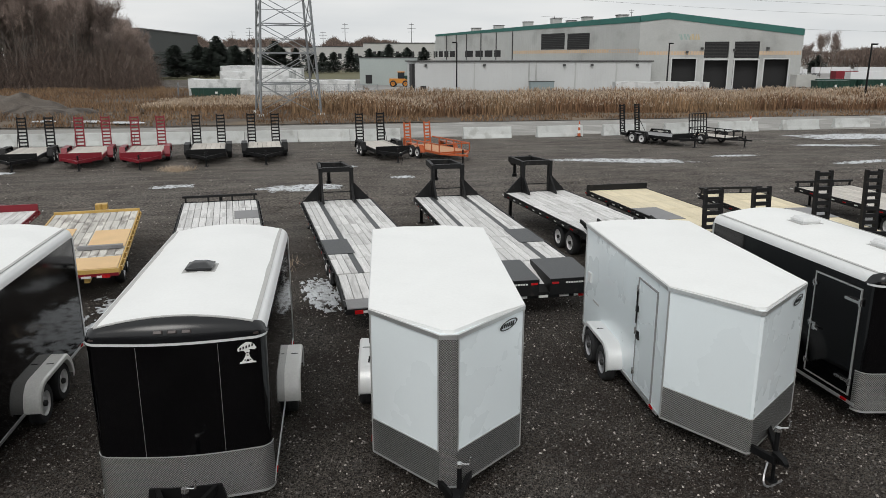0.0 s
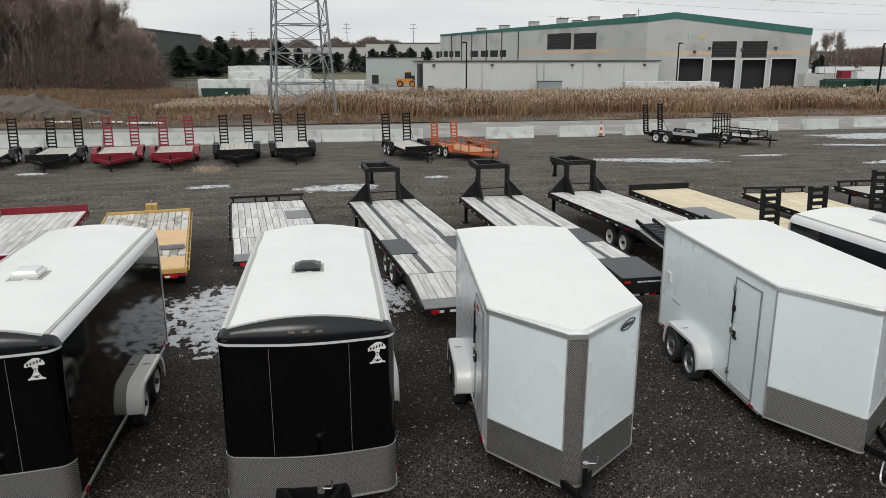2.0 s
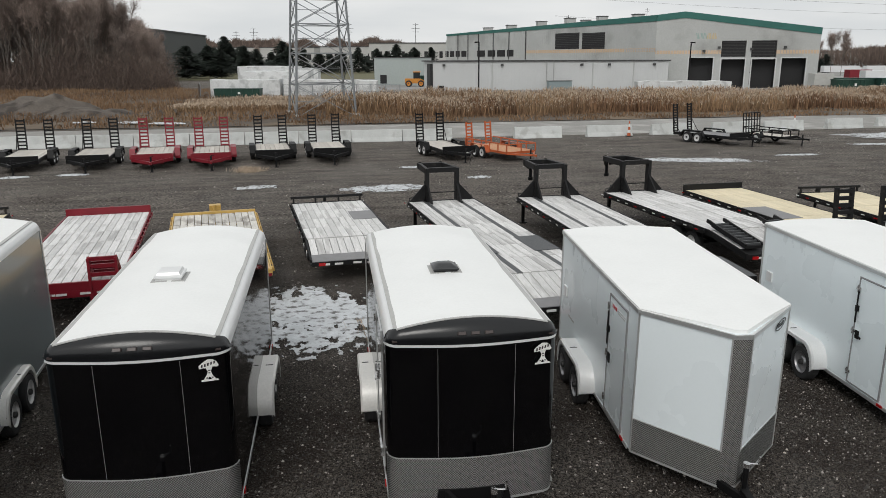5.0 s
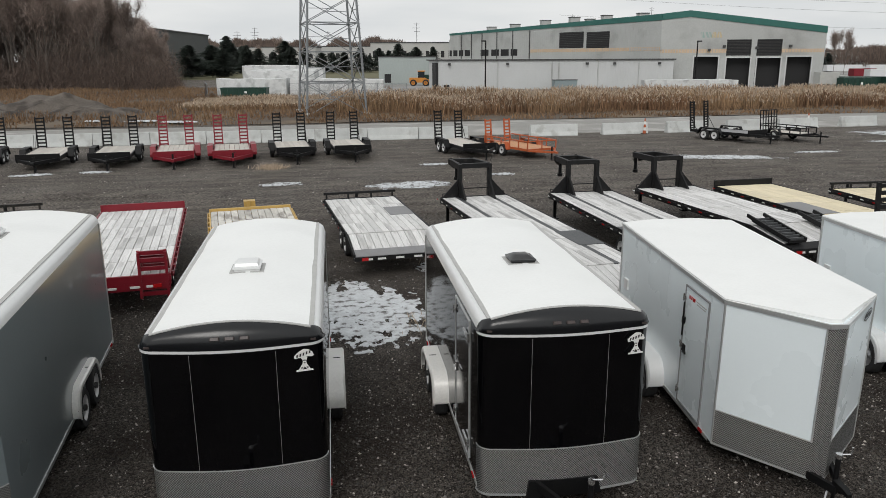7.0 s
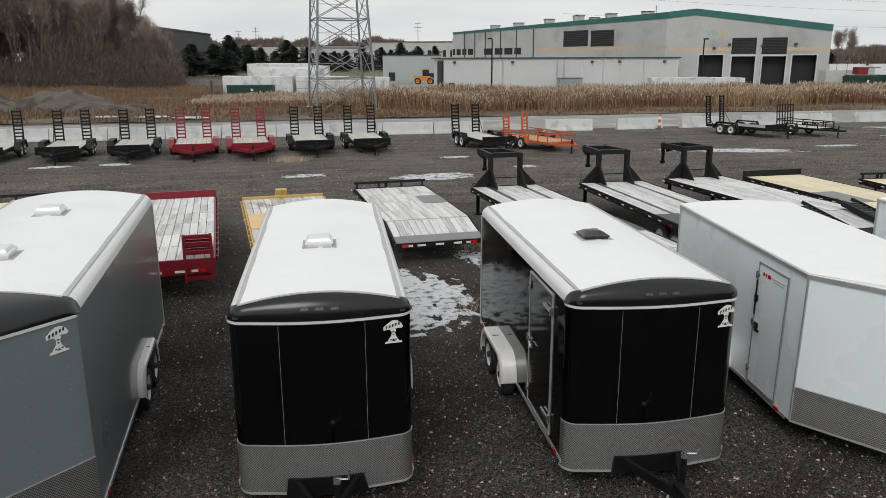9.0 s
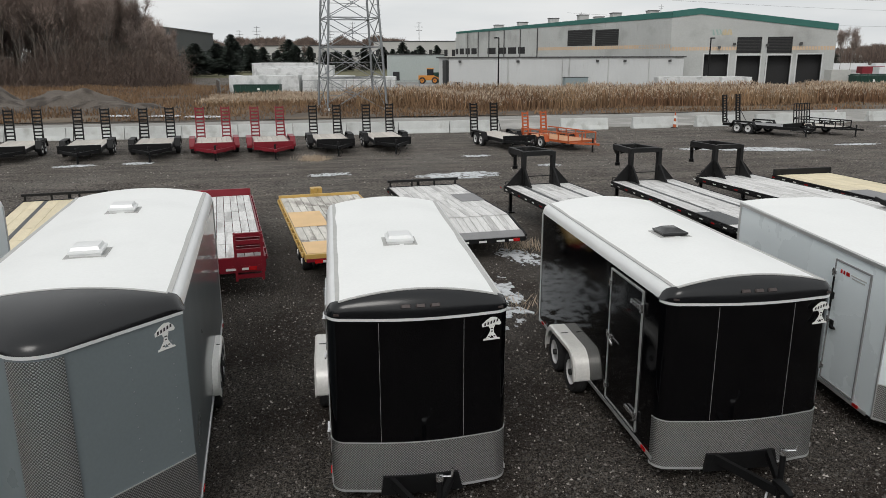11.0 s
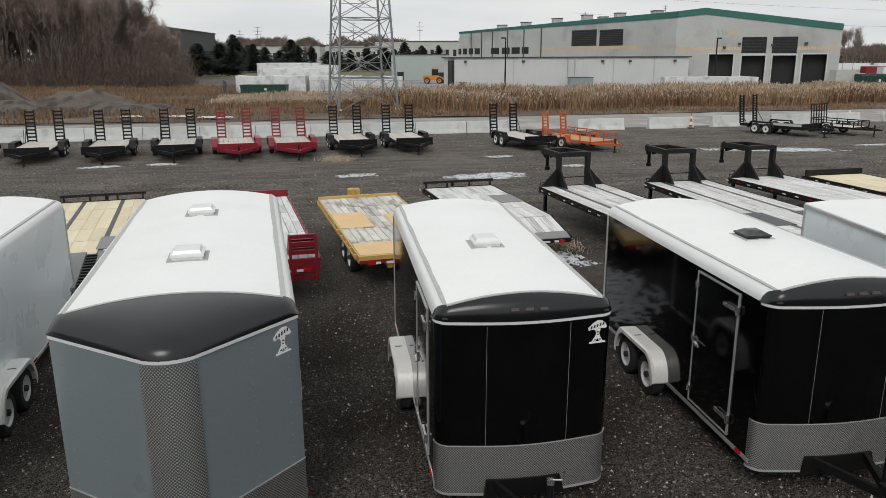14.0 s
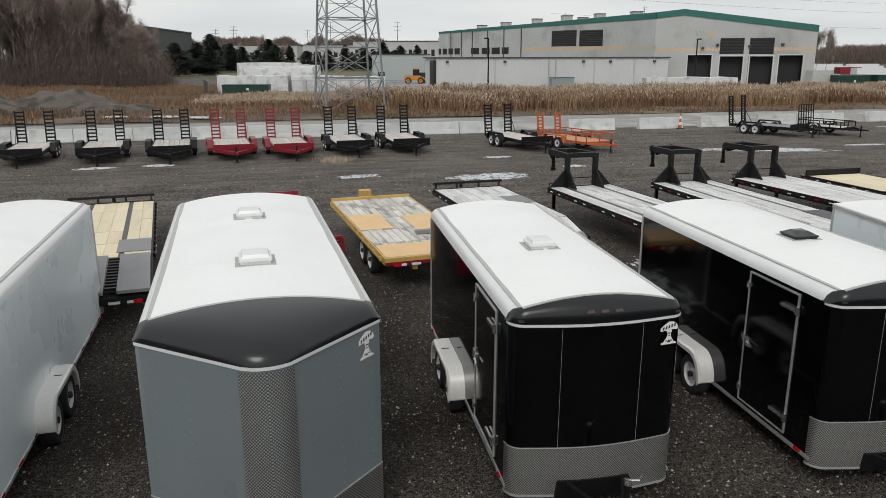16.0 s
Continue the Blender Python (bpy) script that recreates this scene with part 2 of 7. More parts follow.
M_DECALB = mat("black_decal", (0.015, 0.015, 0.017), 0.4, 0, 0.05)
M_CONC = mat("barrier_concrete", (0.52, 0.535, 0.525), 0.9, 0, 0.15, 1.5, 30, 0.3, 30, second=(0.40, 0.405, 0.39), second_at=0.58, second_scale=1.3, spread=0.08)
M_ROAD = mat("service_road", (0.25, 0.245, 0.23), 0.9, 0, 0.2, 0.6, 14, 0.3, 20, second=(0.36, 0.35, 0.335), second_at=0.56, second_scale=0.25)
M_SNOW = mat("old_snow", (0.52, 0.54, 0.56), 0.8, 0, 0.22, 3, 25, 0.5, 18, second=(0.12, 0.115, 0.11), second_at=0.57, second_scale=5.5)
def gravel_mat(name, shades):
    """Loose chips: most dark and damp, some grey, a few pale limestone."""
    m = mat(name, (0.05, 0.046, 0.042), 0.8, 0, 0.3, 10, 60)
    n, l = m.node_tree.nodes, m.node_tree.links
    geo, ramp = n.new("ShaderNodeNewGeometry"), n.new("ShaderNodeValToRGB")
    for k, (at, v) in enumerate(shades):
        e = ramp.color_ramp.elements[k] if k < 2 else ramp.color_ramp.elements.new(at)
        e.position, e.color = at, (v, v * 0.92, v * 0.84, 1)
    l.new(geo.outputs["Random Per Island"], ramp.inputs[0])
    l.new(ramp.outputs[0], n["Principled BSDF"].inputs["Base Color"])
    return m


M_STONE = gravel_mat("loose_gravel", ((0.0, 0.026), (1.0, 0.55), (0.6, 0.062), (0.82, 0.13), (0.93, 0.26)))
M_STONEFAR = gravel_mat("loose_yard_gravel", ((0.0, 0.05), (1.0, 0.42), (0.6, 0.10), (0.9, 0.2)))


# ---- building tools ----
def B():
    return bmesh.new()


def box(bm, x0, x1, y0, y1, z0, z1):
    vs = [bm.verts.new((x, y, z)) for z in (z0, z1) for x, y in ((x0, y0), (x1, y0), (x1, y1), (x0, y1))]
    for f in ((3, 2, 1, 0), (4, 5, 6, 7), (0, 1, 5, 4), (1, 2, 6, 5), (2, 3, 7, 6), (3, 0, 4, 7)):
        bm.faces.new([vs[i] for i in f])
    return bm


def loft(bm, rings, caps=True, closed=True):
    rows = [[bm.verts.new(p) for p in ring] for ring in rings]
    n = len(rows[0])
    for a, b in zip(rows, rows[1:]):
        for i in range(n if closed else n - 1):
            j = (i + 1) % n
            bm.faces.new((a[i], a[j], b[j], b[i]))
    if caps and closed:
        bm.faces.new(rows[0][::-1])
        bm.faces.new(rows[-1])
    return bm


def beam(bm, p, q, w, h=None, up=(0, 0, 1)):
    """A rectangular bar from p to q, w wide and h high."""
    p, q = Vector(p), Vector(q)
    h = h or w
    d = (q - p).normalized()
    side = d.cross(Vector(up))
    if side.length < 1e-3:
        side = d.cross(Vector((0, 1, 0)))
    side.normalize()
    top = side.cross(d)
    ring = [side * (a * w / 2) + top * (b * h / 2) for a, b in ((-1, -1), (1, -1), (1, 1), (-1, 1))]
    return loft(bm, [[p + r for r in ring], [q + r for r in ring]])


def rod(bm, p, q, r, n=8, r2=None):
    p, q = Vector(p), Vector(q)
    d = (q - p).normalized()
    side = d.cross(Vector((0, 0, 1)))
    if side.length < 1e-3:
        side = Vector((1, 0, 0))
    side.normalize()
    top = side.cross(d)
    r2 = r if r2 is None else r2
    ring = lambda c, rad: [c + (side * math.cos(a) + top * math.sin(a)) * rad for a in (2 * math.pi * k / n for k in range(n))]
    return loft(bm, [ring(p, r), ring(q, r2)])


def turned(bm, profile, axis="x", n=24, centre=(0, 0, 0), caps=True):
    """A lathe: profile of (along, radius) pairs about an axis."""
    rings = []
    for along, rad in profile:
        ring = []
        for k in range(n):
            a = 2 * math.pi * k / n
            u, v = rad * math.cos(a), rad * math.sin(a)
            ring.append(Vector(centre) + Vector((along, u, v) if axis == "x" else (u, v, along)))
        rings.append(ring)
    return loft(bm, rings, caps)


def soften(bm, width, segments=2, angle=35):
    edges = [e for e in bm.edges if len(e.link_faces) == 2 and e.calc_face_angle(0) > radians(angle)]
    bmesh.ops.bevel(bm, geom=edges, offset=width, segments=segments, profile=0.6, affect="EDGES", clamp_overlap=True)
    return bm


def mesh_of(name, bm, material, smooth=False):
    bmesh.ops.recalc_face_normals(bm, faces=bm.faces)
    me = bpy.data.meshes.new(name)
    bm.to_mesh(me)
    bm.free()
    me.materials.append(material)
    if smooth:
        me.shade_smooth()
        me.set_sharp_from_angle(angle=radians(35))
    return me


def part(name, bm, material, parent, label="", smooth=True, kind=""):
    ob = new(name, mesh_of(name, bm, material, smooth))
    ob.parent = parent
    return tagged(ob, label, kind=kind)


def piece(name, me, parent, x=0, y=0, z=0, rx=0, ry=0, rz=0, sx=1, sy=1, sz=1):
    """A part on a mesh that it shares with others of its kind."""
    ob = new(name, me)
    ob.parent = parent
    ob.matrix_basis = pose(x, y, z, rx, ry, rz) @ Matrix.Diagonal((sx, sy, sz, 1))
    return ob


def thing(name, m, label, category, group="", kind=""):
    ob = new(name)
    ob.matrix_basis = m
    return tagged(ob, label, category, group, kind)


def solid(name, bm, material, label, category="", kind="", m=None, smooth=True, group=""):
    ob = new(name, mesh_of(name, bm, material, smooth))
    if m is not None:
        ob.matrix_basis = m
    return tagged(ob, label, category, group, kind)


WHEELS = {}


def wheel(parent, x, y, z, r, w, out, rim=None, name="wheel"):
    """Tyre with a dished rim, hub and nuts; out is +1 or -1, the side on which the rim shows."""
    rim = rim or M_RIM
    key = (round(r, 3), round(w, 3), out, rim.name)
    if key not in WHEELS:
        b = B()
        prof = [(-w / 2, r * 0.62), (-w / 2, r * 0.9), (-w * 0.38, r * 0.975), (-w * 0.3, r), (-w * 0.1, r), (-w * 0.08, r * 0.985), (w * 0.08, r * 0.985), (w * 0.1, r), (w * 0.3, r), (w * 0.38, r * 0.975), (w / 2, r * 0.9), (w / 2, r * 0.62)]
        turned(b, prof, "x", 28, caps=False)
        tyre = mesh_of("tyre", b, M_TYRE, True)
        b = B()
        turned(b, [(-out * w * 0.3, r * 0.6), (out * w * 0.46, r * 0.64), (out * w * 0.47, r * 0.6), (out * w * 0.3, r * 0.55), (out * w * 0.22, r * 0.3), (out * w * 0.34, r * 0.25), (out * w * 0.34, 0.01)], "x", 24)
        for k in range(8):
            a = 2 * math.pi * k / 8
            rod(b, (out * w * 0.2, r * 0.42 * math.cos(a), r * 0.42 * math.sin(a)), (out * w * 0.275, r * 0.42 * math.cos(a), r * 0.42 * math.sin(a)), r * 0.05, 6)
        rimm = mesh_of("rim", b, rim, True)
        b = B()
        turned(b, [(out * w * 0.3, r * 0.16), (out * w * 0.56, r * 0.15), (out * w * 0.6, r * 0.1), (out * w * 0.6, 0.005)], "x", 14)
        WHEELS[key] = (tyre, rimm, mesh_of("hub", b, M_HUB, True))
    tyre, rimm, hub = WHEELS[key]
    body = piece(name, tyre, parent, x, y, z)
    piece("rim", rimm, body)
    piece("hub", hub, body)
    return body


def ladder_ramp(parent, width, length, rungs, material, label="", bar=0.065):
    """An upright loading ramp: two channels and angle-iron rungs, standing in the xz plane."""
    rail = lambda x: beam(B(), (x, 0, 0), (x, 0, length), bar, bar * 1.4, up=(0, 1, 0))
    ramp = part("ramp", rail(-width / 2), material, parent, label, smooth=False)
    part("ramp_rail", rail(width / 2), material, ramp, smooth=False)
    for k in range(rungs):
        z = length * (k + 0.5) / rungs
        part("rung", beam(B(), (-width / 2, -0.01, z), (width / 2, -0.01, z), bar * 1.3, bar * 1.3), material, ramp, smooth=False)
    return ramp


# ---- ground, road, snow ----
def ground_z(x, y):
    """The yard is level, with a low swell under the third row; the land beyond the road falls a little."""
    ease = lambda a, c: (lambda u: u * u * (3 - 2 * u))(min(max((y - a) / (c - a), 0), 1))
    return -0.6 * ease(72, 122) + 0.28 * (ease(28, 35) - ease(49, 60))


def ground_sheet():
    b = B()
    xs = [-900, -300, -150, -90] + list(range(-70, 131, 5)) + [170, 300, 900]
    ys = [-400, -100, -40, -10] + list(range(0, 26, 5)) + list(range(26, 64)) + list(range(65, 161, 5)) + [220, 350, 700, 2500]
    rows = [[b.verts.new((x, y, ground_z(x, y) + 0)) for x in xs] for y in ys]
    for r, s in zip(rows, rows[1:]):
        for i in range(len(xs) - 1):
            b.faces.new((r[i], r[i + 1], s[i + 1], s[i]))
    return b


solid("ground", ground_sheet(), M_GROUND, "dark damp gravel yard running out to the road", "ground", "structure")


def strip(x0, x1, y_at, width, dz, n=40, rag=0.0, seed=0):
    """A ribbon laid dz above the ground along x, its middle at y_at(x), with ragged edges."""
    b = B()
    pairs = []
    for k in range(n + 1):
        x = x0 + (x1 - x0) * k / n
        e = [rag * noise.noise(Vector((x * 0.4, seed, q))) for q in (0, 5)]
        y0, y1 = y_at(x) - width / 2 + e[0], y_at(x) + width / 2 + e[1]
        pairs.append([(x, y0, ground_z(x, y0) + dz - 0.06), (x, y0 + 0.05, ground_z(x, y0) + dz), (x, y1 - 0.05, ground_z(x, y1) + dz), (x, y1, ground_z(x, y1) + dz - 0.06)])
    return loft(b, pairs, closed=False)


solid("road", strip(-140, 220, lambda x: 62.0 + 0.03 * x, 13, 0.05, 60, 0.6), M_ROAD, "pale worn service road behind the concrete barriers", "road", "structure")


def snow_patch(cx, cy, rx, ry, seed, holes=0.0, turn=0.0, n=64, lift=0.0):
    """A thin, broken sheet of melting snow."""
    b = B()
    cell = {}
    for i in range(n):
        for j in range(n):
            u, v = (i + 0.5) / n * 2 - 1, (j + 0.5) / n * 2 - 1
            d = u * u + v * v + 0.55 * noise.noise(Vector((u * 2.2, v * 2.2, seed))) + 1.5 * holes * noise.noise(Vector((u * 5.5, v * 5.5, seed + 9))) + 0.9 * holes * noise.noise(Vector((u * 15, v * 15, seed + 4)))
            if d < 0.72:
                cell[i, j] = 0.72 - d
    verts = {}

    def vert(i, j):
        if (i, j) not in verts:
            near = [cell.get((a, c), 0) for a in (i - 1, i) for c in (j - 1, j)]
            hgt = 0.010 + 0.02 * min(near) ** 0.5 if min(near) > 0 else 0.006
            jig = 1.3 / n
            u, v = i / n * 2 - 1 + jig * noise.noise(Vector((i * 0.77, j * 0.77, seed))), j / n * 2 - 1 + jig * noise.noise(Vector((i * 0.77, j * 0.77, seed + 3)))
            x, y = u * rx, v * ry
            c, s = math.cos(turn), math.sin(turn)
            gx, gy = cx + x * c - y * s, cy + x * s + y * c
            verts[i, j] = b.verts.new((gx, gy, ground_z(gx, gy) + hgt * (5 if lift else 1) + 0.008 + lift))
        return verts[i, j]
    for i, j in cell:
        b.faces.new((vert(i, j), vert(i + 1, j), vert(i + 1, j + 1), vert(i, j + 1)))
    return b


for k, (cx, cy, rx, ry, hl, tn) in enumerate(((-3.9, 17.4, 1.6, 2.6, 0.6, 0.1), (0.1, 18.6, 0.55, 1.7, 0.8, 0.1), (17.2, 39.3, 4.2, 0.95, 0.5, -0.25), (40.3, 48.9, 6.5, 2.4, 0.35, -0.15), (-0.6, 33.4, 2.0, 0.75, 0.7, 0.1), (-6.3, 34.5, 1.0, 0.45, 0.8, 0.1), (24.5, 40.2, 1.6, 0.4, 0.7, 0.0), (34, 44.0, 3.0, 0.6, 0.6, -0.2), (34, 33.5, 3.0, 0.7, 0.7, 0.1), (4.2, 35.5, 0.6, 0.4, 0.7, 0), (30, 36.5, 2.2, 0.5, 0.8, 0.2), (-15.5, 40.0, 0.8, 0.4, 0.8, 0), (-18.3, 39.6, 1.0, 0.4, 0.8, 0.2), (1.5, 39.5, 0.8, 0.4, 0.8, 0), (-20.2, 73.8, 1.7, 0.9, 0.3, -0.2), (-24.3, 74.6, 1.2, 0.8, 0.3, 0.1), (-16.6, 72.0, 1.9, 0.8, 0.3, -0.3), (34, 68, 14, 0.7, 0.5, 0.03), (-1.5, 20.4, 0.5, 1.0, 0.9, 0.3))):
    solid("snow_patch", snow_patch(cx, cy, rx, ry, k * 3.7 + 1, hl, tn, 130 if cy < 22 else 64, 0.16 if 71 < cy < 76 else 0.0), M_SNOW, "thin melting grey-white snow on gravel", "snow", "stuff")


def loose_stones(n, x0, x1, y0, y1, small, large, seed, material):
    """Countless loose chips lying on the yard: squashed octahedra in one mesh."""
    rnd = np.random.RandomState(seed)
    c = np.c_[rnd.uniform(x0, x1, n), rnd.uniform(y0, y1, n)]
    r = small + (large - small) * rnd.uniform(0, 1, n) ** 4
    a = rnd.uniform(0, math.tau, n)
    e = rnd.uniform(0.6, 1.4, (n, 3))
    v = np.zeros((n, 5, 3))
    for k in range(4):
        b = a + k * math.pi / 2
        v[:, k] = np.c_[c[:, 0] + np.cos(b) * r * e[:, k % 2], c[:, 1] + np.sin(b) * r * e[:, k % 2], -r * 0.1]
    v[:, 4] = np.c_[c + rnd.normal(0, 0.2, (n, 2)) * r[:, None], r * 0.95 * e[:, 2]]
    v[:, :, 2] += np.array([ground_z(*p) for p in c])[:, None]
    f = np.array([(0, 1, 4), (1, 2, 4), (2, 3, 4), (3, 0, 4)])
    me = bpy.data.meshes.new("loose_stones")
    me.from_pydata(v.reshape(-1, 3).tolist(), [], (f[None] + 5 * np.arange(n)[:, None, None]).reshape(-1, 3).tolist())
    me.materials.append(material)
    return tagged(new("loose_stones", me), "loose pale and dark gravel chips on the yard", "gravel", kind="stuff")


loose_stones(170000, -16, 12, 5.5, 20, 0.008, 0.028, 5, M_STONE)
loose_stones(90000, -26, 34, 20, 52, 0.012, 0.045, 6, M_STONEFAR)


# ---- enclosed cargo trailers of the near row; the hitch points to -y, the tail to +y ----
def outline(w, length, nose, strip, radius, bow=0.0, shift=0.0):
    """The plan of a trailer box, anticlockwise from the tail's right corner; the front is the stretch of points after the first two."""
    h = w / 2
    front = []
    if nose:
        if radius:
            for k in range(7):
                u = -1 + k / 3
                front.append((strip * u * 0.5, -nose + 0.065 * u * u))
        else:
            front = [(shift - strip / 2, -nose), (shift + strip / 2, -nose)]
        if radius:
            mid = lambda p, q: [(p[0] + (q[0] - p[0]) * u, p[1] + (q[1] - p[1]) * u) for u in (0.035, 0.075, 0.12, 0.18, 0.28, 0.4, 0.55, 0.7, 0.85)]
            front = [(-h, 0.0), (-h + 0.03, -0.035)] + mid((-h + 0.03, -0.035), front[0]) + front + mid((h - 0.03, -0.035), front[-1])[::-1] + [(h - 0.03, -0.035), (h, 0.0)]
        else:
            front = [(-h, 0.0), (-h + 0.03, -0.035)] + front + [(h - 0.03, -0.035), (h, 0.0)]
    else:
        for k in range(7):
            a = math.pi / 2 * k / 6
            front.append((-h + radius - radius * math.cos(a), radius - radius * math.sin(a)))
        for k in range(1, 8):
            u = k / 8
            front.append(((-h + radius) + (w - 2 * radius) * u, -bow * math.sin(math.pi * u)))
        for k in range(7):
            a = math.pi / 2 * k / 6
            front.append((h - radius + radius * math.sin(a), radius - radius * math.cos(a)))
    return front, [(h, length), (-h, length)]


def grown(front, d):
    """The front line moved outwards by d."""
    out = []
    for i, (x, y) in enumerate(front):
        a, b = front[max(i - 1, 0)], front[min(i + 1, len(front) - 1)]
        tx, ty = b[0] - a[0], b[1] - a[1]
        s = math.hypot(tx, ty) or 1
        out.append((x + ty / s * d, y - tx / s * d))
    return out


def band(bm, front, z0, z1, d, stretch=None):
    """A sheet that lies d proud of the front, from z0 to z1."""
    inner, outer = front, grown(front, d)
    ring = [(x, y) for x, y in outer] + [(x, y) for x, y in inner[::-1]]
    return loft(bm, [[(x, y, z0) for x, y in ring], [(x, y, z1) for x, y in ring]])


def crown(x, w, rise):
    return rise * (1 - (2 * x / w) ** 2)


def fender(parent, side, w, yc, axle, r, material, out=0.26):
    """A tandem mudguard: a flat-topped arch with a rolled outer lip, over both wheels of one side."""
    h = w / 2
    pts = []
    reach = axle / 2 + r + 0.07
    top = 2 * r + 0.13
    for k in range(9):
        a = math.pi / 2 * k / 8
        pts.append((yc - reach + 0.34 * (1 - math.cos(a)), 0.36 + (top - 0.36) * math.sin(a)))
    pts += [(2 * yc - y, z) for y, z in pts[::-1]]
    b = B()
    x0, x1 = side * h, side * (h + out)
    ring = lambda x, d: [(x, yc + (y - yc) * (1 - d / reach), z - d) for y, z in pts]
    rows = [ring(x0, 0), ring(x1 - side * 0.03, 0), ring(x1, 0.025), ring(x1, 0.085), ring(x1 - side * 0.012, 0.085), ring(x1 - side * 0.02, 0.03), ring(x0, 0.03)]
    loft(b, rows, caps=False, closed=False)
    f = part("fender", b, material, parent, "rolled aluminium tandem fender")
    b = B()
    rod(b, (side * (h + out * 0.25), yc - reach * 0.98, 0.46), (side * (h + out * 0.8), yc - reach * 0.98, 0.46), 0.006, 6)
    part("trim_line", b, M_STEEL, f)
    b = B()
    box(b, *sorted((side * (h + out * 0.3), side * (h + out * 0.75))), yc + 0.1, yc + 0.12, top - 0.01, top + 0.006)
    part("trim_line", b, M_STEEL, f)
    return f


def umbrella_mark(parent, x, y, z, s=1.0, rx=90, rz=0, material=None):
    """The maker's badge as plain shapes: a canopy over a stem and a foot."""
    b = B()
    shapes = ([(-0.125, 0.035), (-0.13, 0.075), (-0.075, 0.125), (-0.01, 0.165), (0.055, 0.16), (0.10, 0.125), (0.125, 0.075), (0.10, 0.055), (0.045, 0.06), (-0.02, 0.04), (-0.07, 0.045)],
              [(-0.045, 0.045), (0.04, 0.05), (0.022, 0.0), (0.03, -0.045), (0.075, -0.115), (0.03, -0.12), (0.0, -0.075), (-0.03, -0.125), (-0.08, -0.12), (-0.03, -0.045), (-0.02, 0.0)],
              [(-0.105, -0.122), (0.10, -0.116), (0.115, -0.138), (-0.11, -0.146)])
    for q in shapes:
        loft(b, [[(px * s, pz * s, 0) for px, pz in q], [(px * s, pz * s, 0.004) for px, pz in q]])
    ob = part("badge", b, material or M_DECAL, parent, "small maker's badge in plain shapes", smooth=False)
    ob.matrix_basis = pose(x, y, z, rx, 0, rz)
    b = B()
    for k, px in enumerate((-0.09, -0.05, -0.01, 0.03, 0.07)):
        up = 0.07 + 0.012 * k
        loft(b, [[((px + dx) * s, (up + dz) * s, zz) for dx, dz in ((-0.012, -0.02), (0.01, -0.016), (0.014, 0.024), (-0.008, 0.02))] for zz in (0.0045, 0.006)])
    for px, pz, wd in ((0.0, 0.01, 0.016), (0.0, -0.025, 0.012), (-0.035, -0.095, 0.012), (0.035, -0.09, 0.012)):
        box(b, (px - wd) * s, (px + wd) * s, (pz - 0.008) * s, (pz + 0.008) * s, 0.0045, 0.006)
    part("badge_marks", b, M_DECALB if material is None else M_DECAL, ob, smooth=False, kind="stuff")
    return ob


def oval_mark(parent, x, y, z, s, rz, rx=90):
    b = B()
    pts = [(0.2 * math.cos(a) + 0.06 * math.sin(a), 0.075 * math.sin(a)) for a in (2 * math.pi * k / 20 for k in range(20))]
    inner = [(px * 0.86, pz * 0.8) for px, pz in pts]
    rows = [[(px * s, pz * s, 0.0) for px, pz in pts], [(px * s, pz * s, 0.003) for px, pz in pts], [(px * s, pz * s, 0.003) for px, pz in inner], [(px * s, pz * s, 0.0) for px, pz in inner]]
    loft(b, rows, caps=False)
    for k in range(6):
        px = -0.17 + 0.052 * k
        loft(b, [[((px + dx + pz * 0.3) * s, pz * s, zz) for dx, pz in ((0, -0.03), (0.036, -0.03), (0.036, 0.03), (0, 0.03))] for zz in (0.0, 0.003)])
    ob = part("badge", b, M_DECALB, parent, "small black oval badge", smooth=False)
    ob.matrix_basis = pose(x, y, z, rx, 0, rz)
    return ob


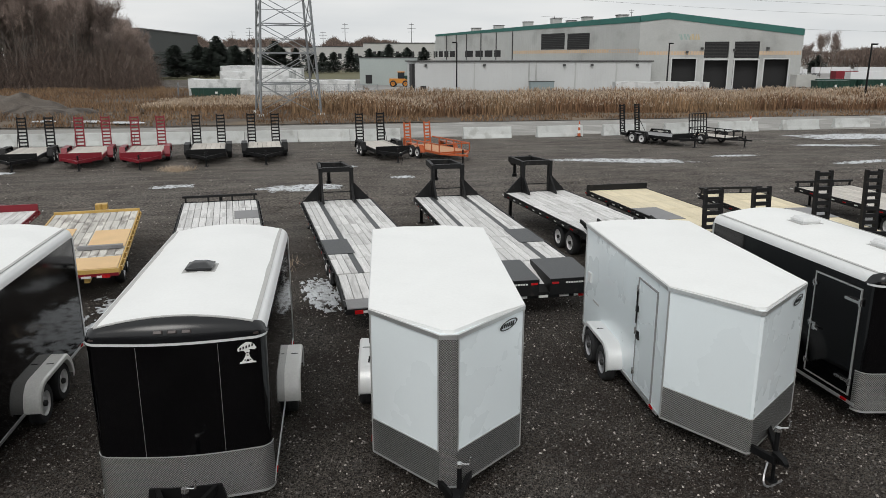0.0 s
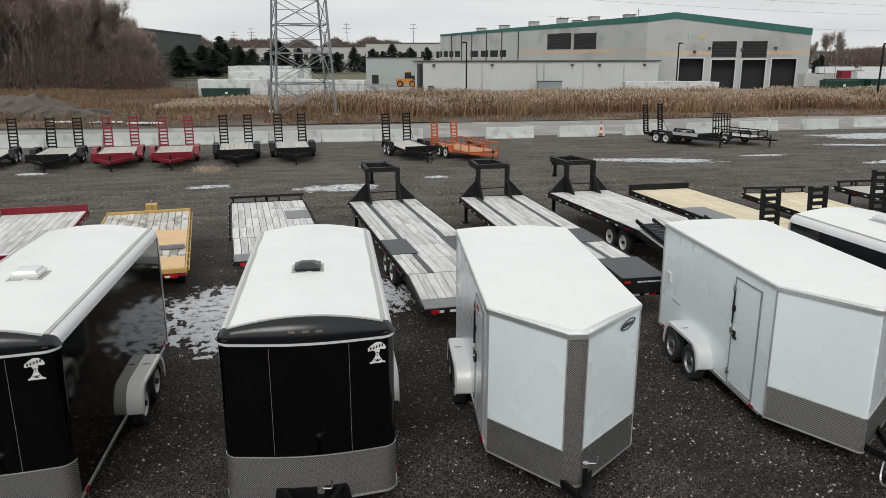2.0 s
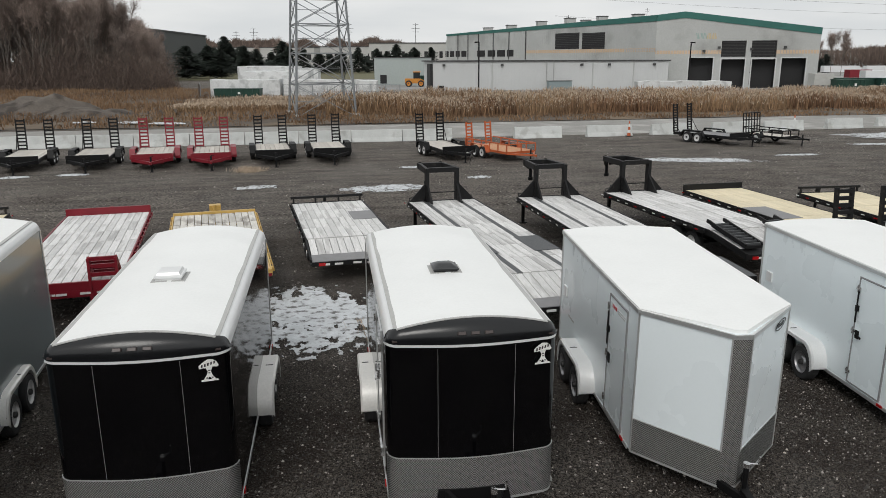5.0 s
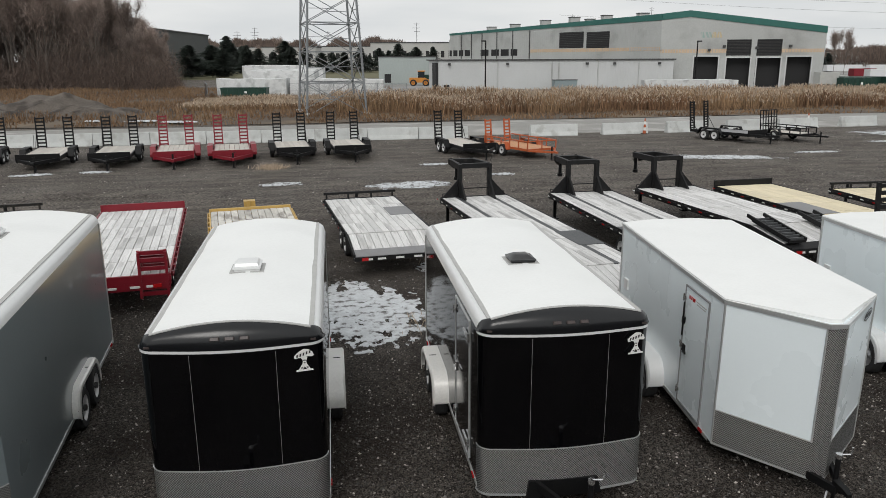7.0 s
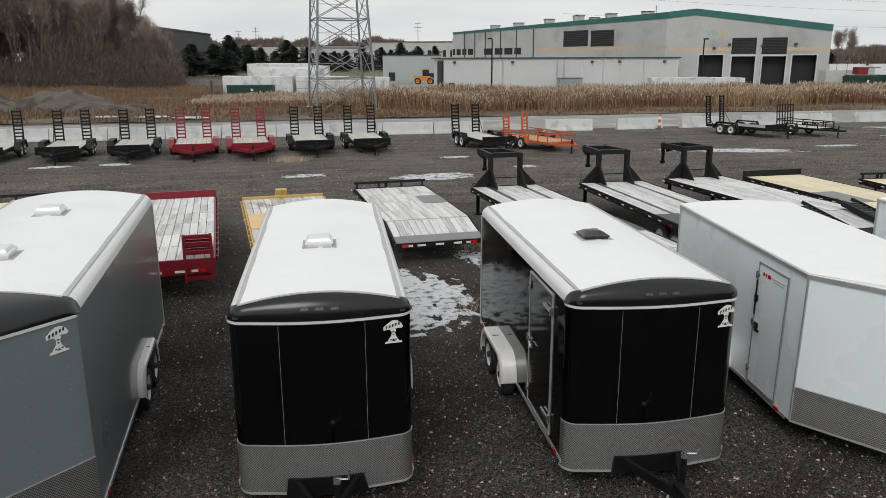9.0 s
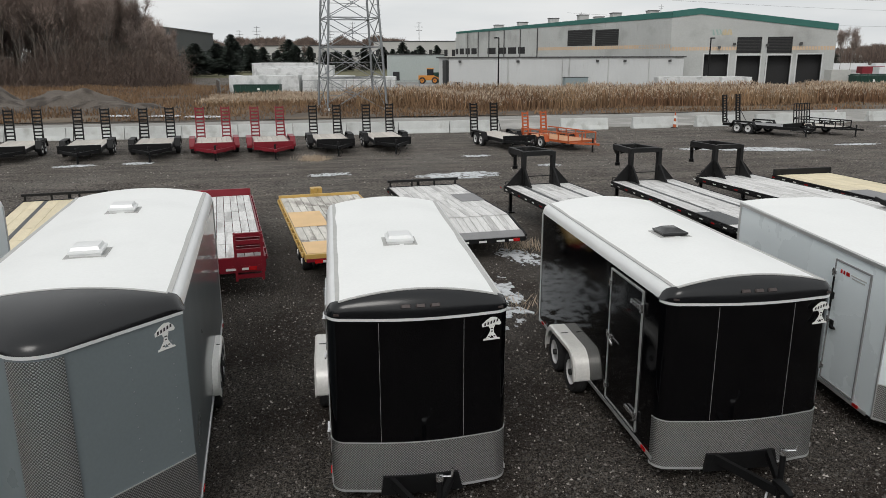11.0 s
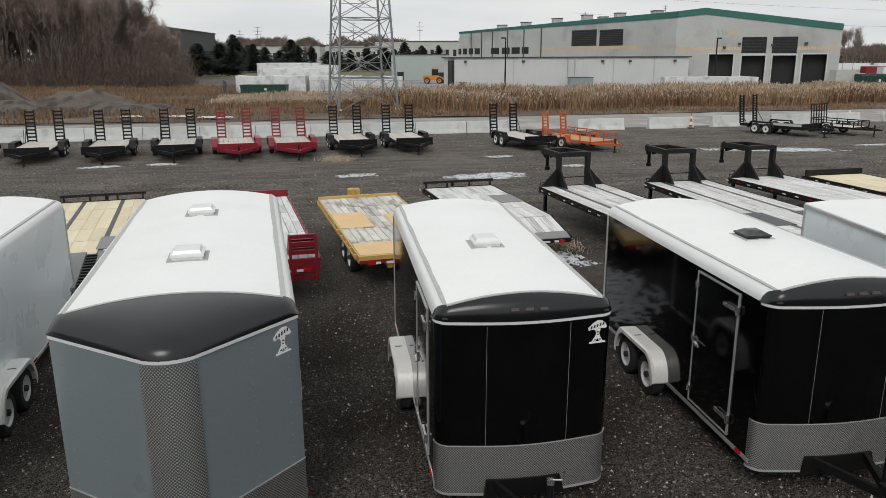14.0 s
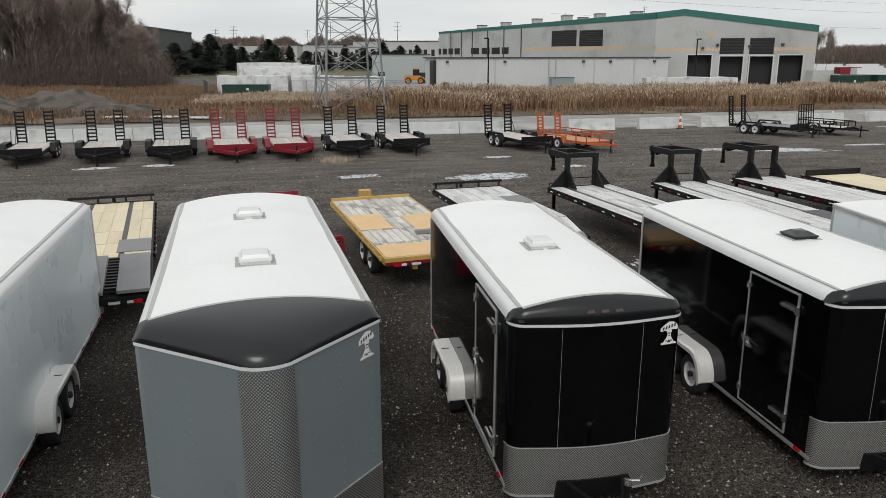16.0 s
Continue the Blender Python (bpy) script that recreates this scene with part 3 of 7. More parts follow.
def side_door(parent, side, w, y0, y1, z0, z1, skin, frame_mat, bars):
    """A framed entry door in one side wall with hinges, a lever latch and, on some trailers, cam bars."""
    x = side * w / 2
    o = lambda d: x + side * d
    door = part("door", box(B(), *sorted((o(0.0), o(0.012))), y0, y1, z0, z1), skin, parent)
    b = B()
    t = 0.024
    for a, c, e, g in ((y0 - t, y0, z0 - t, z1 + t), (y1, y1 + t, z0 - t, z1 + t), (y0, y1, z0 - t, z0), (y0, y1, z1, z1 + t)):
        box(b, *sorted((o(0.0), o(0.022))), a, c, e, g)
    part("door_frame", b, frame_mat, door)
    b = B()
    for z in (z0 + 0.18, (z0 + z1) / 2, z1 - 0.18):
        b = B()
        rod(b, (o(0.035), y1 + 0.02, z - 0.06), (o(0.035), y1 + 0.02, z + 0.06), 0.014, 8)
        box(b, *sorted((o(0.022), o(0.034))), y1 - 0.05, y1 + 0.06, z - 0.025, z + 0.025)
        part("hinge", b, M_CHROME, door)
    b = B()
    zc = (z0 + z1) / 2 - 0.05
    box(b, *sorted((o(0.012), o(0.03))), y1 - 0.13, y1 - 0.05, zc - 0.07, zc + 0.07)
    beam(b, (o(0.05), y1 - 0.09, zc), (o(0.06), y1 - 0.24, zc - 0.02), 0.022, 0.03)
    part("latch", b, M_CHROME if bars else M_STEEL, door)
    if bars:
        for z in (z0 + 0.22, z1 - 0.2):
            b = B()
            beam(b, (o(0.04), y0 - 0.05, z), (o(0.04), y0 + 0.3, z), 0.03, 0.045)
            box(b, *sorted((o(0.022), o(0.06))), y0 - 0.06, y0 - 0.02, z - 0.06, z + 0.06)
            part("cam_bar", b, M_CHROME, door)
    else:
        b = B()
        rod(b, (o(0.04), y1 - 0.02, zc + 0.2), (o(0.04), y1 - 0.02, zc + 0.75), 0.014, 8)
        box(b, *sorted((o(0.012), o(0.05))), y1 - 0.05, y1 + 0.01, zc + 0.4, zc + 0.5)
        part("lock_rod", b, M_STEEL, door)
    return door


def hitch(parent, nose_y, w, jack_side=0.12, reach=0.98, wide=0.62):
    """A-frame tongue, coupler, jack and safety chain under the front."""
    b = B()
    tip = nose_y - reach
    for s in (-1, 1):
        beam(b, (s * wide, nose_y + 0.62, 0.40), (s * 0.03, tip + 0.12, 0.42), 0.055, 0.11)
    box(b, -wide, wide, nose_y + 0.55, nose_y + 0.62, 0.36, 0.47)
    tongue = part("tongue", b, M_STEEL, parent, "black A-frame tongue", smooth=False)
    b = B()
    loft(b, [[(-0.05, tip + 0.2, 0.45), (0.05, tip + 0.2, 0.45), (0.05, tip + 0.2, 0.53), (-0.05, tip + 0.2, 0.53)], [(-0.045, tip, 0.46), (0.045, tip, 0.46), (0.045, tip, 0.53), (-0.045, tip, 0.53)], [(-0.03, tip - 0.1, 0.45), (0.03, tip - 0.1, 0.45), (0.03, tip - 0.1, 0.5), (-0.03, tip - 0.1, 0.5)]])
    part("coupler", b, M_STEEL, tongue)
    b = B()
    jy = tip + 0.3
    rod(b, (jack_side, jy, 0.30), (jack_side, jy, 0.78), 0.035, 12)
    rod(b, (jack_side, jy, 0.06), (jack_side, jy, 0.34), 0.026, 10)
    box(b, jack_side - 0.08, jack_side + 0.08, jy - 0.08, jy + 0.08, 0.0, 0.015)
    rod(b, (jack_side, jy, 0.0), (jack_side, jy, 0.07), 0.03, 10)
    jack = part("jack", b, M_STEEL, tongue, "upright tongue jack")
    b = B()
    rod(b, (jack_side, jy, 0.78), (jack_side, jy, 0.84), 0.045, 12)
    rod(b, (jack_side, jy, 0.83), (jack_side + 0.13, jy - 0.05, 0.85), 0.011, 8)
    rod(b, (jack_side + 0.13, jy - 0.05, 0.85), (jack_side + 0.14, jy - 0.05, 0.95), 0.014, 8)
    part("crank", b, M_CHROME, tongue, "bright crank handle")
    b = B()
    for k in range(13):
        u = k / 12
        x, y, z = -0.06 - 0.12 * math.sin(3.1 * u), tip + 0.25 - 0.3 * u, 0.36 - 0.28 * math.sin(math.pi * u * 0.8)
        beam(b, (x, y, z), (-0.06 - 0.12 * math.sin(3.1 * (u + 0.09)), y - 0.03, 0.36 - 0.28 * math.sin(math.pi * (u + 0.09) * 0.8)), 0.022, 0.012 if k % 2 else 0.026)
    part("chain", b, M_RIMG, tongue, "bright safety chain")


def roof_vent(parent, x, y, z, dark):
    b = B()
    box(b, x - 0.24, x + 0.24, y - 0.235, y + 0.235, z - 0.03, z + 0.012)
    base = part("vent_flange", b, M_SEAL, parent, "grey sealed vent flange")
    b = B()
    r = lambda h, zz, d=0: [(x - h, y - h + d, zz), (x + h, y - h + d, zz), (x + h, y + h + d, zz), (x - h, y + h + d, zz)]
    tall = 1.0 if dark else 1.25
    rings = [r(0.178, z), r(0.18, z + 0.035 * tall), r(0.195, z + 0.038 * tall), r(0.195, z + 0.062 * tall), r(0.17, z + 0.068 * tall)]
    loft(b, rings + ([r(0.09, z + 0.115), r(0.02, z + 0.12)] if dark else [r(0.15, z + 0.125), r(0.13, z + 0.13)]))
    part("vent_lid", b, M_CAP if dark else M_WTRIM, base, "smoked vent lid" if dark else "white vent lid")


def parked(x, y, turn, pitch=0.0, wheels=3.2):
    """Where a trailer stands: its front's middle, its turn, and its nose-down pitch about the wheels."""
    return pose(x, y, -wheels * math.sin(radians(pitch)), pitch, 0, turn)


def enclosed(name, m, label, w, length, zf, zr, skin, front_kind, fender_mat=None, vents=(), vent_dark=False, door=None, guard=0.55, nose=0.0, strip=0.24, rise=0.12, badge=True, seams=(), wheel_y=2.95, cap=True, rim=None, rivets=False, shift=0.0, flare=0.26):
    t = thing(name, m, label, "trailer", "enclosed trailers")
    rounded = front_kind == "round"
    front, tail = outline(w, length, nose, strip, 0.2 if rounded else (0.1 if cap else 0), 0.10 if rounded else 0, shift)
    ring = front + tail
    body = part("body", loft(B(), [[(x, y, zf) for x, y in ring], [(x, y, zr) for x, y in ring]]), skin, t)
    part("underframe", box(B(), -w / 2 + 0.12, w / 2 - 0.12, 0.2, length - 0.05, zf - 0.14, zf - 0.003), M_STEEL, t, smooth=False)
    skirt = 0.095 if rounded else 0.0
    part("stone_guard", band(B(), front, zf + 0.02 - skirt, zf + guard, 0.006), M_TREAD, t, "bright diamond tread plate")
    part("guard_trim", band(B(), front, zf + guard, zf + guard + 0.012, 0.009), M_ALU, t)
    part("bottom_rail", band(B(), front, zf - 0.012 - skirt, zf + 0.02 - skirt, 0.01), M_ALU, t)
    if cap or rounded:
        part("top_band", band(B(), front, zr - 0.026, zr + 0.008, 0.014), M_WTRIM, t, "pale trim band under the front cap")
    for s in (-1, 1):
        part("side_rail", box(B(), *sorted((s * w / 2, s * (w / 2 + 0.012))), 0.12, length, zf - 0.035, zf + 0.02), M_ALU, t, smooth=False)
        part("rear_post", box(B(), *sorted((s * (w / 2 - 0.06), s * (w / 2 + 0.01))), length - 0.05, length + 0.014, zf, zr), M_ALU, t, smooth=False)
        for y in (0.35, length - 0.3):
            part("marker_light", box(B(), *sorted((s * (w / 2 + 0.012), s * (w / 2 + 0.03))), y - 0.06, y + 0.06, zf - 0.01, zf + 0.03), M_REDLENS, t, smooth=False)
    part("rear_wall", box(B(), -w / 2 + 0.07, w / 2 - 0.07, length, length + 0.012, zf + 0.02, zr), skin, t, smooth=False)
    # the roof
    if cap:
        setback = 0.23 if rounded else 0.17
        h = w / 2
        xs = [-h, -h + 0.01, -h + 0.035, -h + 0.075, -h + 0.13] + [(-h + 0.13) + (w - 0.26) * k / 10 for k in range(1, 10)] + [h - 0.13, h - 0.075, h - 0.035, h - 0.01, h]
        zs = [0.0, 0.06, 0.115, 0.15, 0.17] + [0.17 + crown((-h + 0.13) + (w - 0.26) * k / 10, w - 0.26, rise) for k in range(1, 10)] + [0.17, 0.15, 0.115, 0.06, 0.0]

        def front_y(x):
            return (0.08 if rounded else 0.10) + (0.14 if rounded else 0.06) * max(0.0, (abs(x) - h + 0.13) / 0.13)
        b = B()
        stations = 9
        grid = [[(x, front_y(x) + (length - front_y(x)) * k / stations, zr + z + (0.006 * noise.noise(Vector((x * 1.3, k * 0.9, w))))) for x, z in zip(xs[4:-4], zs[4:-4])] for k in range(stations + 1)]
        ringed = [g + [(g[-1][0], g[-1][1], zr - 0.0), (g[0][0], g[0][1], zr - 0.0)] for g in grid]
        loft(b, ringed)
        part("roof", b, M_ROOF, t, "white sheet-metal roof, slightly crowned")
        for sl in (slice(0, 5), slice(-5, None)):
            xx, zz = xs[sl], zs[sl]
            rows = [[(x, yy if yy else front_y(x), zr + z) for x, z in zip(xx, zz)] + [(xx[2], yy if yy else setback, zr)] for yy in (0, length)]
            part("roof_cove", loft(B(), rows), M_WTRIM, t, "bright rounded roof edge")
            edge = xx[4] if xx[0] < xx[4] and xx[0] < 0 else xx[0]
            b = B()
            strip_x = edge - 0.012 if edge < 0 else edge - 0.03
            box(b, strip_x - 0.012, strip_x + 0.06, 0.13, length, zr + 0.168, zr + 0.177)
            part("roof_seam", b, M_SEAL, t, smooth=False)
        # the moulded front cap
        b = B()
        rings = []
        steps = 8
        ys0 = [p[1] for p in front]
        for k in range(steps + 1):
            a = math.pi / 2 * k / steps
            ring = []
            for x, y in grown(front, 0.012 + 0.02 * math.sin(2 * a)):
                hgt = float(np.interp(x, xs, zs)) + 0.012
                back = front_y(x)
                ring.append((x, y + (max(back - y, 0.05) + 0.01) * (1 - math.cos(a)), zr + 0.004 + hgt * math.sin(a)))
            rings.append(ring + [(h, setback + 0.012, ring[-1][2] if k else zr + 0.004), (-h, setback + 0.012, ring[0][2] if k else zr + 0.004)])
        loft(b, rings)
        part("front_cap", b, M_CAP, t, "glossy black moulded front cap")
        b = B()
        line = [(x, front_y(x) - 0.01, zr + 0.182 + crown(x, w - 0.26, rise)) for x in (-h + 0.14 + (w - 0.28) * k / 14 for k in range(15))]
        for p, q in zip(line, line[1:]):
            beam(b, p, q, 0.045, 0.012)
        part("cap_seam", b, M_SEAL, t)
        b = B()
        cy = min(ys0) - 0.02
        lights = (-0.17, 0.0, 0.17) if rounded else ()
        for x in lights:
            y, z = cy + 0.004, zr + 0.145
            b = B()
            loft(b, [[(x - 0.055, y - 0.006, z - 0.01), (x + 0.055, y - 0.006, z - 0.01), (x + 0.055, y + 0.035, z + 0.024), (x - 0.055, y + 0.035, z + 0.024)], [(x - 0.045, y - 0.016, z), (x + 0.045, y - 0.016, z), (x + 0.045, y + 0.006, z + 0.028), (x - 0.045, y + 0.006, z + 0.028)]])
            part("cap_light", b, M_AMBER, t, "small dim amber marker light")
        for s in (-1, 1) if rounded else ():
            x, y, z = s * (h - 0.13), 0.0, zr + 0.05
            part("cap_light", box(B(), x - 0.05, x + 0.05, y - 0.01, y + 0.05, z - 0.01, z + 0.012), M_AMBER, t, "small dim amber marker light")
        top = zr + 0.17 + rise
    else:
        b = B()
        h = w / 2 + 0.01
        zz = zr
        plan = [(-h, length + 0.01), (-h, 0), (shift - strip / 2, -nose - 0.012), (shift + strip / 2, -nose - 0.012), (h, 0), (h, length + 0.01)]
        n1 = 14
        rings = []
        for k in range(n1 + 1):
            u = -1 + 2 * k / n1
            x = h * u
            yf = -nose * ((x + h) / (shift + h) if x < shift else (h - x) / (h - shift)) - 0.012
            rows = []
            for j in range(11):
                v = j / 10
                y = yf + (length + 0.01 - yf) * v
                bulge = rise * (1 - u * u) * min(1, 0.55 + v * 1.2)
                dent = 0.03 * noise.noise(Vector((x * 1.5, y * 0.8, length))) * (1 - u * u)
                rows.append((x, y, zz + 0.03 + bulge + dent))
            rings.append(rows + [(x, length + 0.01, zz), (x, yf, zz)])
        loft(b, rings)
        part("roof", b, M_ROOF, t, "white membrane-like sheet roof, slightly puckered")
        b = B()
        for p, q in zip(plan, plan[1:]):
            beam(b, (*p, zz - 0.02), (*q, zz - 0.02), 0.03, 0.06)
        part("roof_trim", b, M_ALU, t, "bright top edge trim")
        top = zz + 0.03 + rise
    for (vx, vy) in vents:
        roof_vent(t, vx, vy, top - 0.012 - (rise * (2 * vx / w) ** 2), vent_dark)
    for x in seams:
        yy = -0.10 * math.sin(math.pi * (x + w / 2 - 0.2) / (w - 0.4)) if rounded else -nose * (1 - abs(x) / (w / 2))
        part("panel_seam", box(B(), x - 0.0018, x + 0.0018, yy - 0.003, yy + 0.02, zf + guard, zr - 0.05), M_GREYWOOD, t, smooth=False)
    if nose and strip > 0.1:
        a = strip / 2 + 0.02
        b = B()
        yn = -nose
        if cap:
            st = [p for p in front if abs(p[0]) <= strip / 2 + 0.001]
            st = [(-a - 0.01, yn + 0.087)] + st + [(a + 0.01, yn + 0.087)]
            st = grown(st, 0.006)
            band(b, st, zf + guard * 0.6, zr - 0.05, 0.006)
        else:
            f = [(shift - a, yn + 0.02), (shift - strip / 2, yn), (shift + strip / 2, yn), (shift + a, yn + 0.02)]
            band(b, grown(f, 0.007), zf + guard - 0.02, zr - 0.06, 0.005)
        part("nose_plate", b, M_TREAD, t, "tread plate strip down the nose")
        if not cap:
            for s in (-1, 1):
                part("nose_trim", beam(B(), (shift + s * a, yn + 0.01, zf + guard), (shift + s * a, yn + 0.01, zr - 0.05), 0.02, 0.02), M_ALU, t, smooth=False)
    if not cap:
        for s in (-1, 1):
            part("corner_trim", beam(B(), (s * (w / 2), -0.005, zf), (s * (w / 2), -0.005, zr), 0.022, 0.022), M_ALU, t, smooth=False)
    if rivets:
        b = B()
        for s in (-1, 1):
            for xx in (0.60, 0.90):
                x = xx * w / 2
                y = -0.035 - (w / 2 - 0.03 - x) / (w / 2 - 0.03 - strip / 2) * (nose - 0.1)
                for k in range(12):
                    z = zf + guard + 0.1 + (zr - zf - guard - 0.25) * k / 11
                    rod(b, (s * x, y + 0.01, z), (s * x, y - 0.005, z), 0.007, 6)
        part("rivet_rows", b, M_RIMG, t, kind="stuff")
    fm = fender_mat or M_FENDER
    r, axle = 0.335, 0.86
    for s in (-1, 1):
        fender(t, s, w, wheel_y + axle / 2, axle, r, fm, flare)
        for y in (wheel_y, wheel_y + axle):
            wheel(t, s * (w / 2 + flare - (0.165 if rounded else 0.115)), y, r, r, 0.205, s, rim)
    b = B()
    for y in (wheel_y, wheel_y + axle):
        rod(b, (-w / 2 - 0.02, y, r), (w / 2 + 0.02, y, r), 0.035, 10)
    part("axles", b, M_STEEL, t)
    if door:
        side_door(t, -1, w, *door, skin, M_ALU if rounded else (M_ALU if skin is M_BLACK else M_GREYWOOD), rounded)
    hitch(t, -nose if nose else -0.1, w, 0.06 if nose else 0.12, 0.5 if nose else 0.95, 0.40 if nose else 0.62)
    if rounded:
        # a proud black plate in place of the guard's shaded cutout
        pocket = [(-0.50, zf - 0.115), (0.50, zf - 0.115), (0.44, zf + 0.12), (-0.47, zf + 0.12)]
        part("recess_plate", loft(B(), [[(x, -0.125, z) for x, z in pocket], [(x, -0.02, z) for x, z in pocket]]), M_STEEL, t, "black plate standing for the shaded recess round the tongue", smooth=False)

    if badge == "umbrella":
        if rounded:
            umbrella_mark(t, w / 2 - 0.225, -0.057, zr - 0.2, 0.92, 90, 5)
        else:
            ang = math.degrees(math.atan2(nose, w / 2))
            umbrella_mark(t, w / 2 - 0.17, -nose * 0.14 - 0.03, zr - 0.22, 0.95, 90, ang, None)
    elif badge == "oval":
        run, fall = w / 2 - 0.03 - shift - strip / 2, nose - 0.035
        ang = math.degrees(math.atan2(fall, run))
        oval_mark(t, w / 2 - 0.26 + 0.012 * math.sin(radians(ang)), -0.035 - 0.23 * fall / run - 0.012 * math.cos(radians(ang)), zr - 0.165, 0.95, ang)
    return t


b1 = enclosed("enclosed_trailer", parked(-1.80, 9.14, -1.5, 0.2), "glossy black round-front cargo trailer with a white roof and smoked vent", 2.2, 5.38, 0.345, 2.45, M_BLACK, "round", vents=((-0.03, 2.29),), vent_dark=True, door=(0.68, 1.75, 0.44, 2.38), badge="umbrella", seams=(-0.465, 0.52), wheel_y=2.87)
b2 = enclosed("enclosed_trailer", parked(-5.855, 9.41, -1.5, 0.9), "glossy black round-front cargo trailer with a white roof and white vent", 2.13, 5.6, 0.35, 2.475, M_BLACK, "round", vents=((-0.02, 2.31),), door=(0.68, 1.75, 0.45, 2.40), badge="umbrella", seams=(-0.48, 0.51), wheel_y=2.85)
b3 = enclosed("enclosed_trailer", parked(9.58, 9.69, 0.8), "glossy black cargo trailer with a white roof, beside a white one", 2.14, 4.75, 0.37, 2.42, M_BLACK, "round", guard=0.57, vents=((0.1, 1.2), (0.0, 3.25)), door=(0.29, 1.35, 0.49, 2.27), badge="umbrella", seams=(-0.48, 0.51), wheel_y=2.6)
g1 = enclosed("enclosed_trailer", parked(-9.665, 9.21, 3.8, 0.4, 3.7), "slate grey V-nose cargo trailer with black cap, two roof vents", 2.445, 6.3, 0.33, 2.70, M_GREY, "vee", nose=0.98, strip=0.43, guard=0.66, rise=0.13, vents=((0.01, 1.63), (0.01, 4.27)), badge="umbrella", wheel_y=3.28, rivets=True, seams=(), flare=0.115)
w1 = enclosed("enclosed_trailer", parked(1.75, 9.70, -5.4, 1.2, 2.7), "white V-nose cargo trailer with tread plate nose strip and low guard", 2.15, 4.46, 0.36, 2.54, M_WHITE, "vee", nose=1.0, strip=0.22, shift=-0.07, cap=False, guard=0.53, rise=0.05, door=(0.45, 1.26, 0.43, 2.33), badge="oval", wheel_y=2.26, rim=M_RIMG, fender_mat=M_WTRIM, flare=0.275)
w2 = enclosed("enclosed_trailer", parked(6.312, 9.92, -4.6, 0.1, 2.6), "white V-nose cargo trailer with closed side door and tread plate guard", 2.17, 4.43, 0.335, 2.485, M_WHITE, "vee", nose=1.2, strip=0.05, shift=-0.24, cap=False, guard=0.53, rise=0.05, door=(0.41, 1.22, 0.41, 2.26), badge="oval", wheel_y=2.23, rim=M_RIMG, fender_mat=M_WTRIM, flare=0.285)
wl3 = enclosed("enclosed_trailer", parked(-13.85, 9.4, 3.0), "white cargo trailer with white rims beside the grey one", 2.14, 8.0, 0.34, 2.42, M_WHITE, "round", badge=None, wheel_y=3.0)

for k in range(18):
    part("reflective_tape", box(B(), 1.083, 1.087, 0.5 + 0.4 * k, 0.5 + 0.4 * k + 0.2, 0.335, 0.37), M_REDLENS if k % 2 else M_DECAL, wl3, smooth=False)

# small marks on the white trailers
for k, (y0, y1, z, mt) in enumerate(((0.82, 0.90, 2.20, M_REDLENS), (0.93, 0.97, 2.20, M_REDLENS), (1.0, 1.04, 2.20, M_REDLENS), (0.42, 0.78, 2.21, M_SEAL), (0.45, 0.75, 2.17, M_SEAL))):
    part("door_mark", box(B(), -1.092, -1.087, y0 + 0.1, y1 + 0.1, z - (0.028 if k < 3 else 0.008), z + (0.028 if k < 3 else 0.008)), mt, w1, smooth=False)
part("side_vent", soften(box(B(), -1.115, -1.085, 3.95, 4.15, 1.35, 1.55), 0.01, 1), M_WTRIM, w2, "small white plastic side vent")
part("side_vent", soften(box(B(), -1.105, -1.075, 3.95, 4.15, 1.35, 1.55), 0.01, 1), M_WTRIM, w1, "small white plastic side vent")
for t, x in ((w1, -1.075), (w2, -1.085)):
    part("side_mark", box(B(), x - 0.004, x, 3.4, 3.8, 1.02, 1.06), M_SEAL, t, smooth=False)


# ---- flatbed trailers of the second row; the hitch points to +y (away), the tail to -y ----
PLANK_MESH = {}


def plank_mesh(width, length, material):
    key = (round(width, 3), round(length, 2), material.name)
    if key not in PLANK_MESH:
        b = B()
        h, t = width / 2, 0.045
        ring = lambda y: [(-h, y, -t), (h, y, -t), (h, y, -0.006), (h - 0.006, y, 0), (-h + 0.006, y, 0), (-h, y, -0.006)]
        loft(b, [ring(0.016), ring(length - 0.016)])
        PLANK_MESH[key] = mesh_of("plank", b, material)
    return PLANK_MESH[key]


def planks(parent, x0, x1, y0, y1, z, count, material, stagger=(), z1=None):
    """Boards along y between x0 and x1; stagger gives the joints across the deck."""
    w = (x1 - x0) / count
    cuts = [y0, *stagger, y1]
    slope = 0 if z1 is None else math.degrees(math.atan2(z1 - z, y1 - y0))
    for i in range(count):
        for a, c in zip(cuts, cuts[1:]):
            zz = z if z1 is None else z + (z1 - z) * (a - y0) / (y1 - y0)
            piece("plank", plank_mesh(w - (0.004 if material is M_TAN else 0.014), c - a, material), parent, x0 + w * (i + 0.5), a, zz + random.uniform(-0.003, 0.003), rx=slope)


POCKET, TAPE = {}, {}
for fm in (M_DARKSTEEL, M_RED, M_YELLOW):
    for s in (-1, 1):
        POCKET[fm.name, s] = mesh_of("stake_pocket", box(B(), *sorted((0, s * 0.05)), -0.045, 0.045, -0.13, -0.02), fm)
TAPE["red"] = mesh_of("reflector", box(B(), 0, 0.004, -0.085, 0.085, -0.017, 0.017), M_REDLENS)
TAPE["white"] = mesh_of("reflector", box(B(), 0, 0.004, -0.085, 0.085, -0.017, 0.017), M_DECAL)


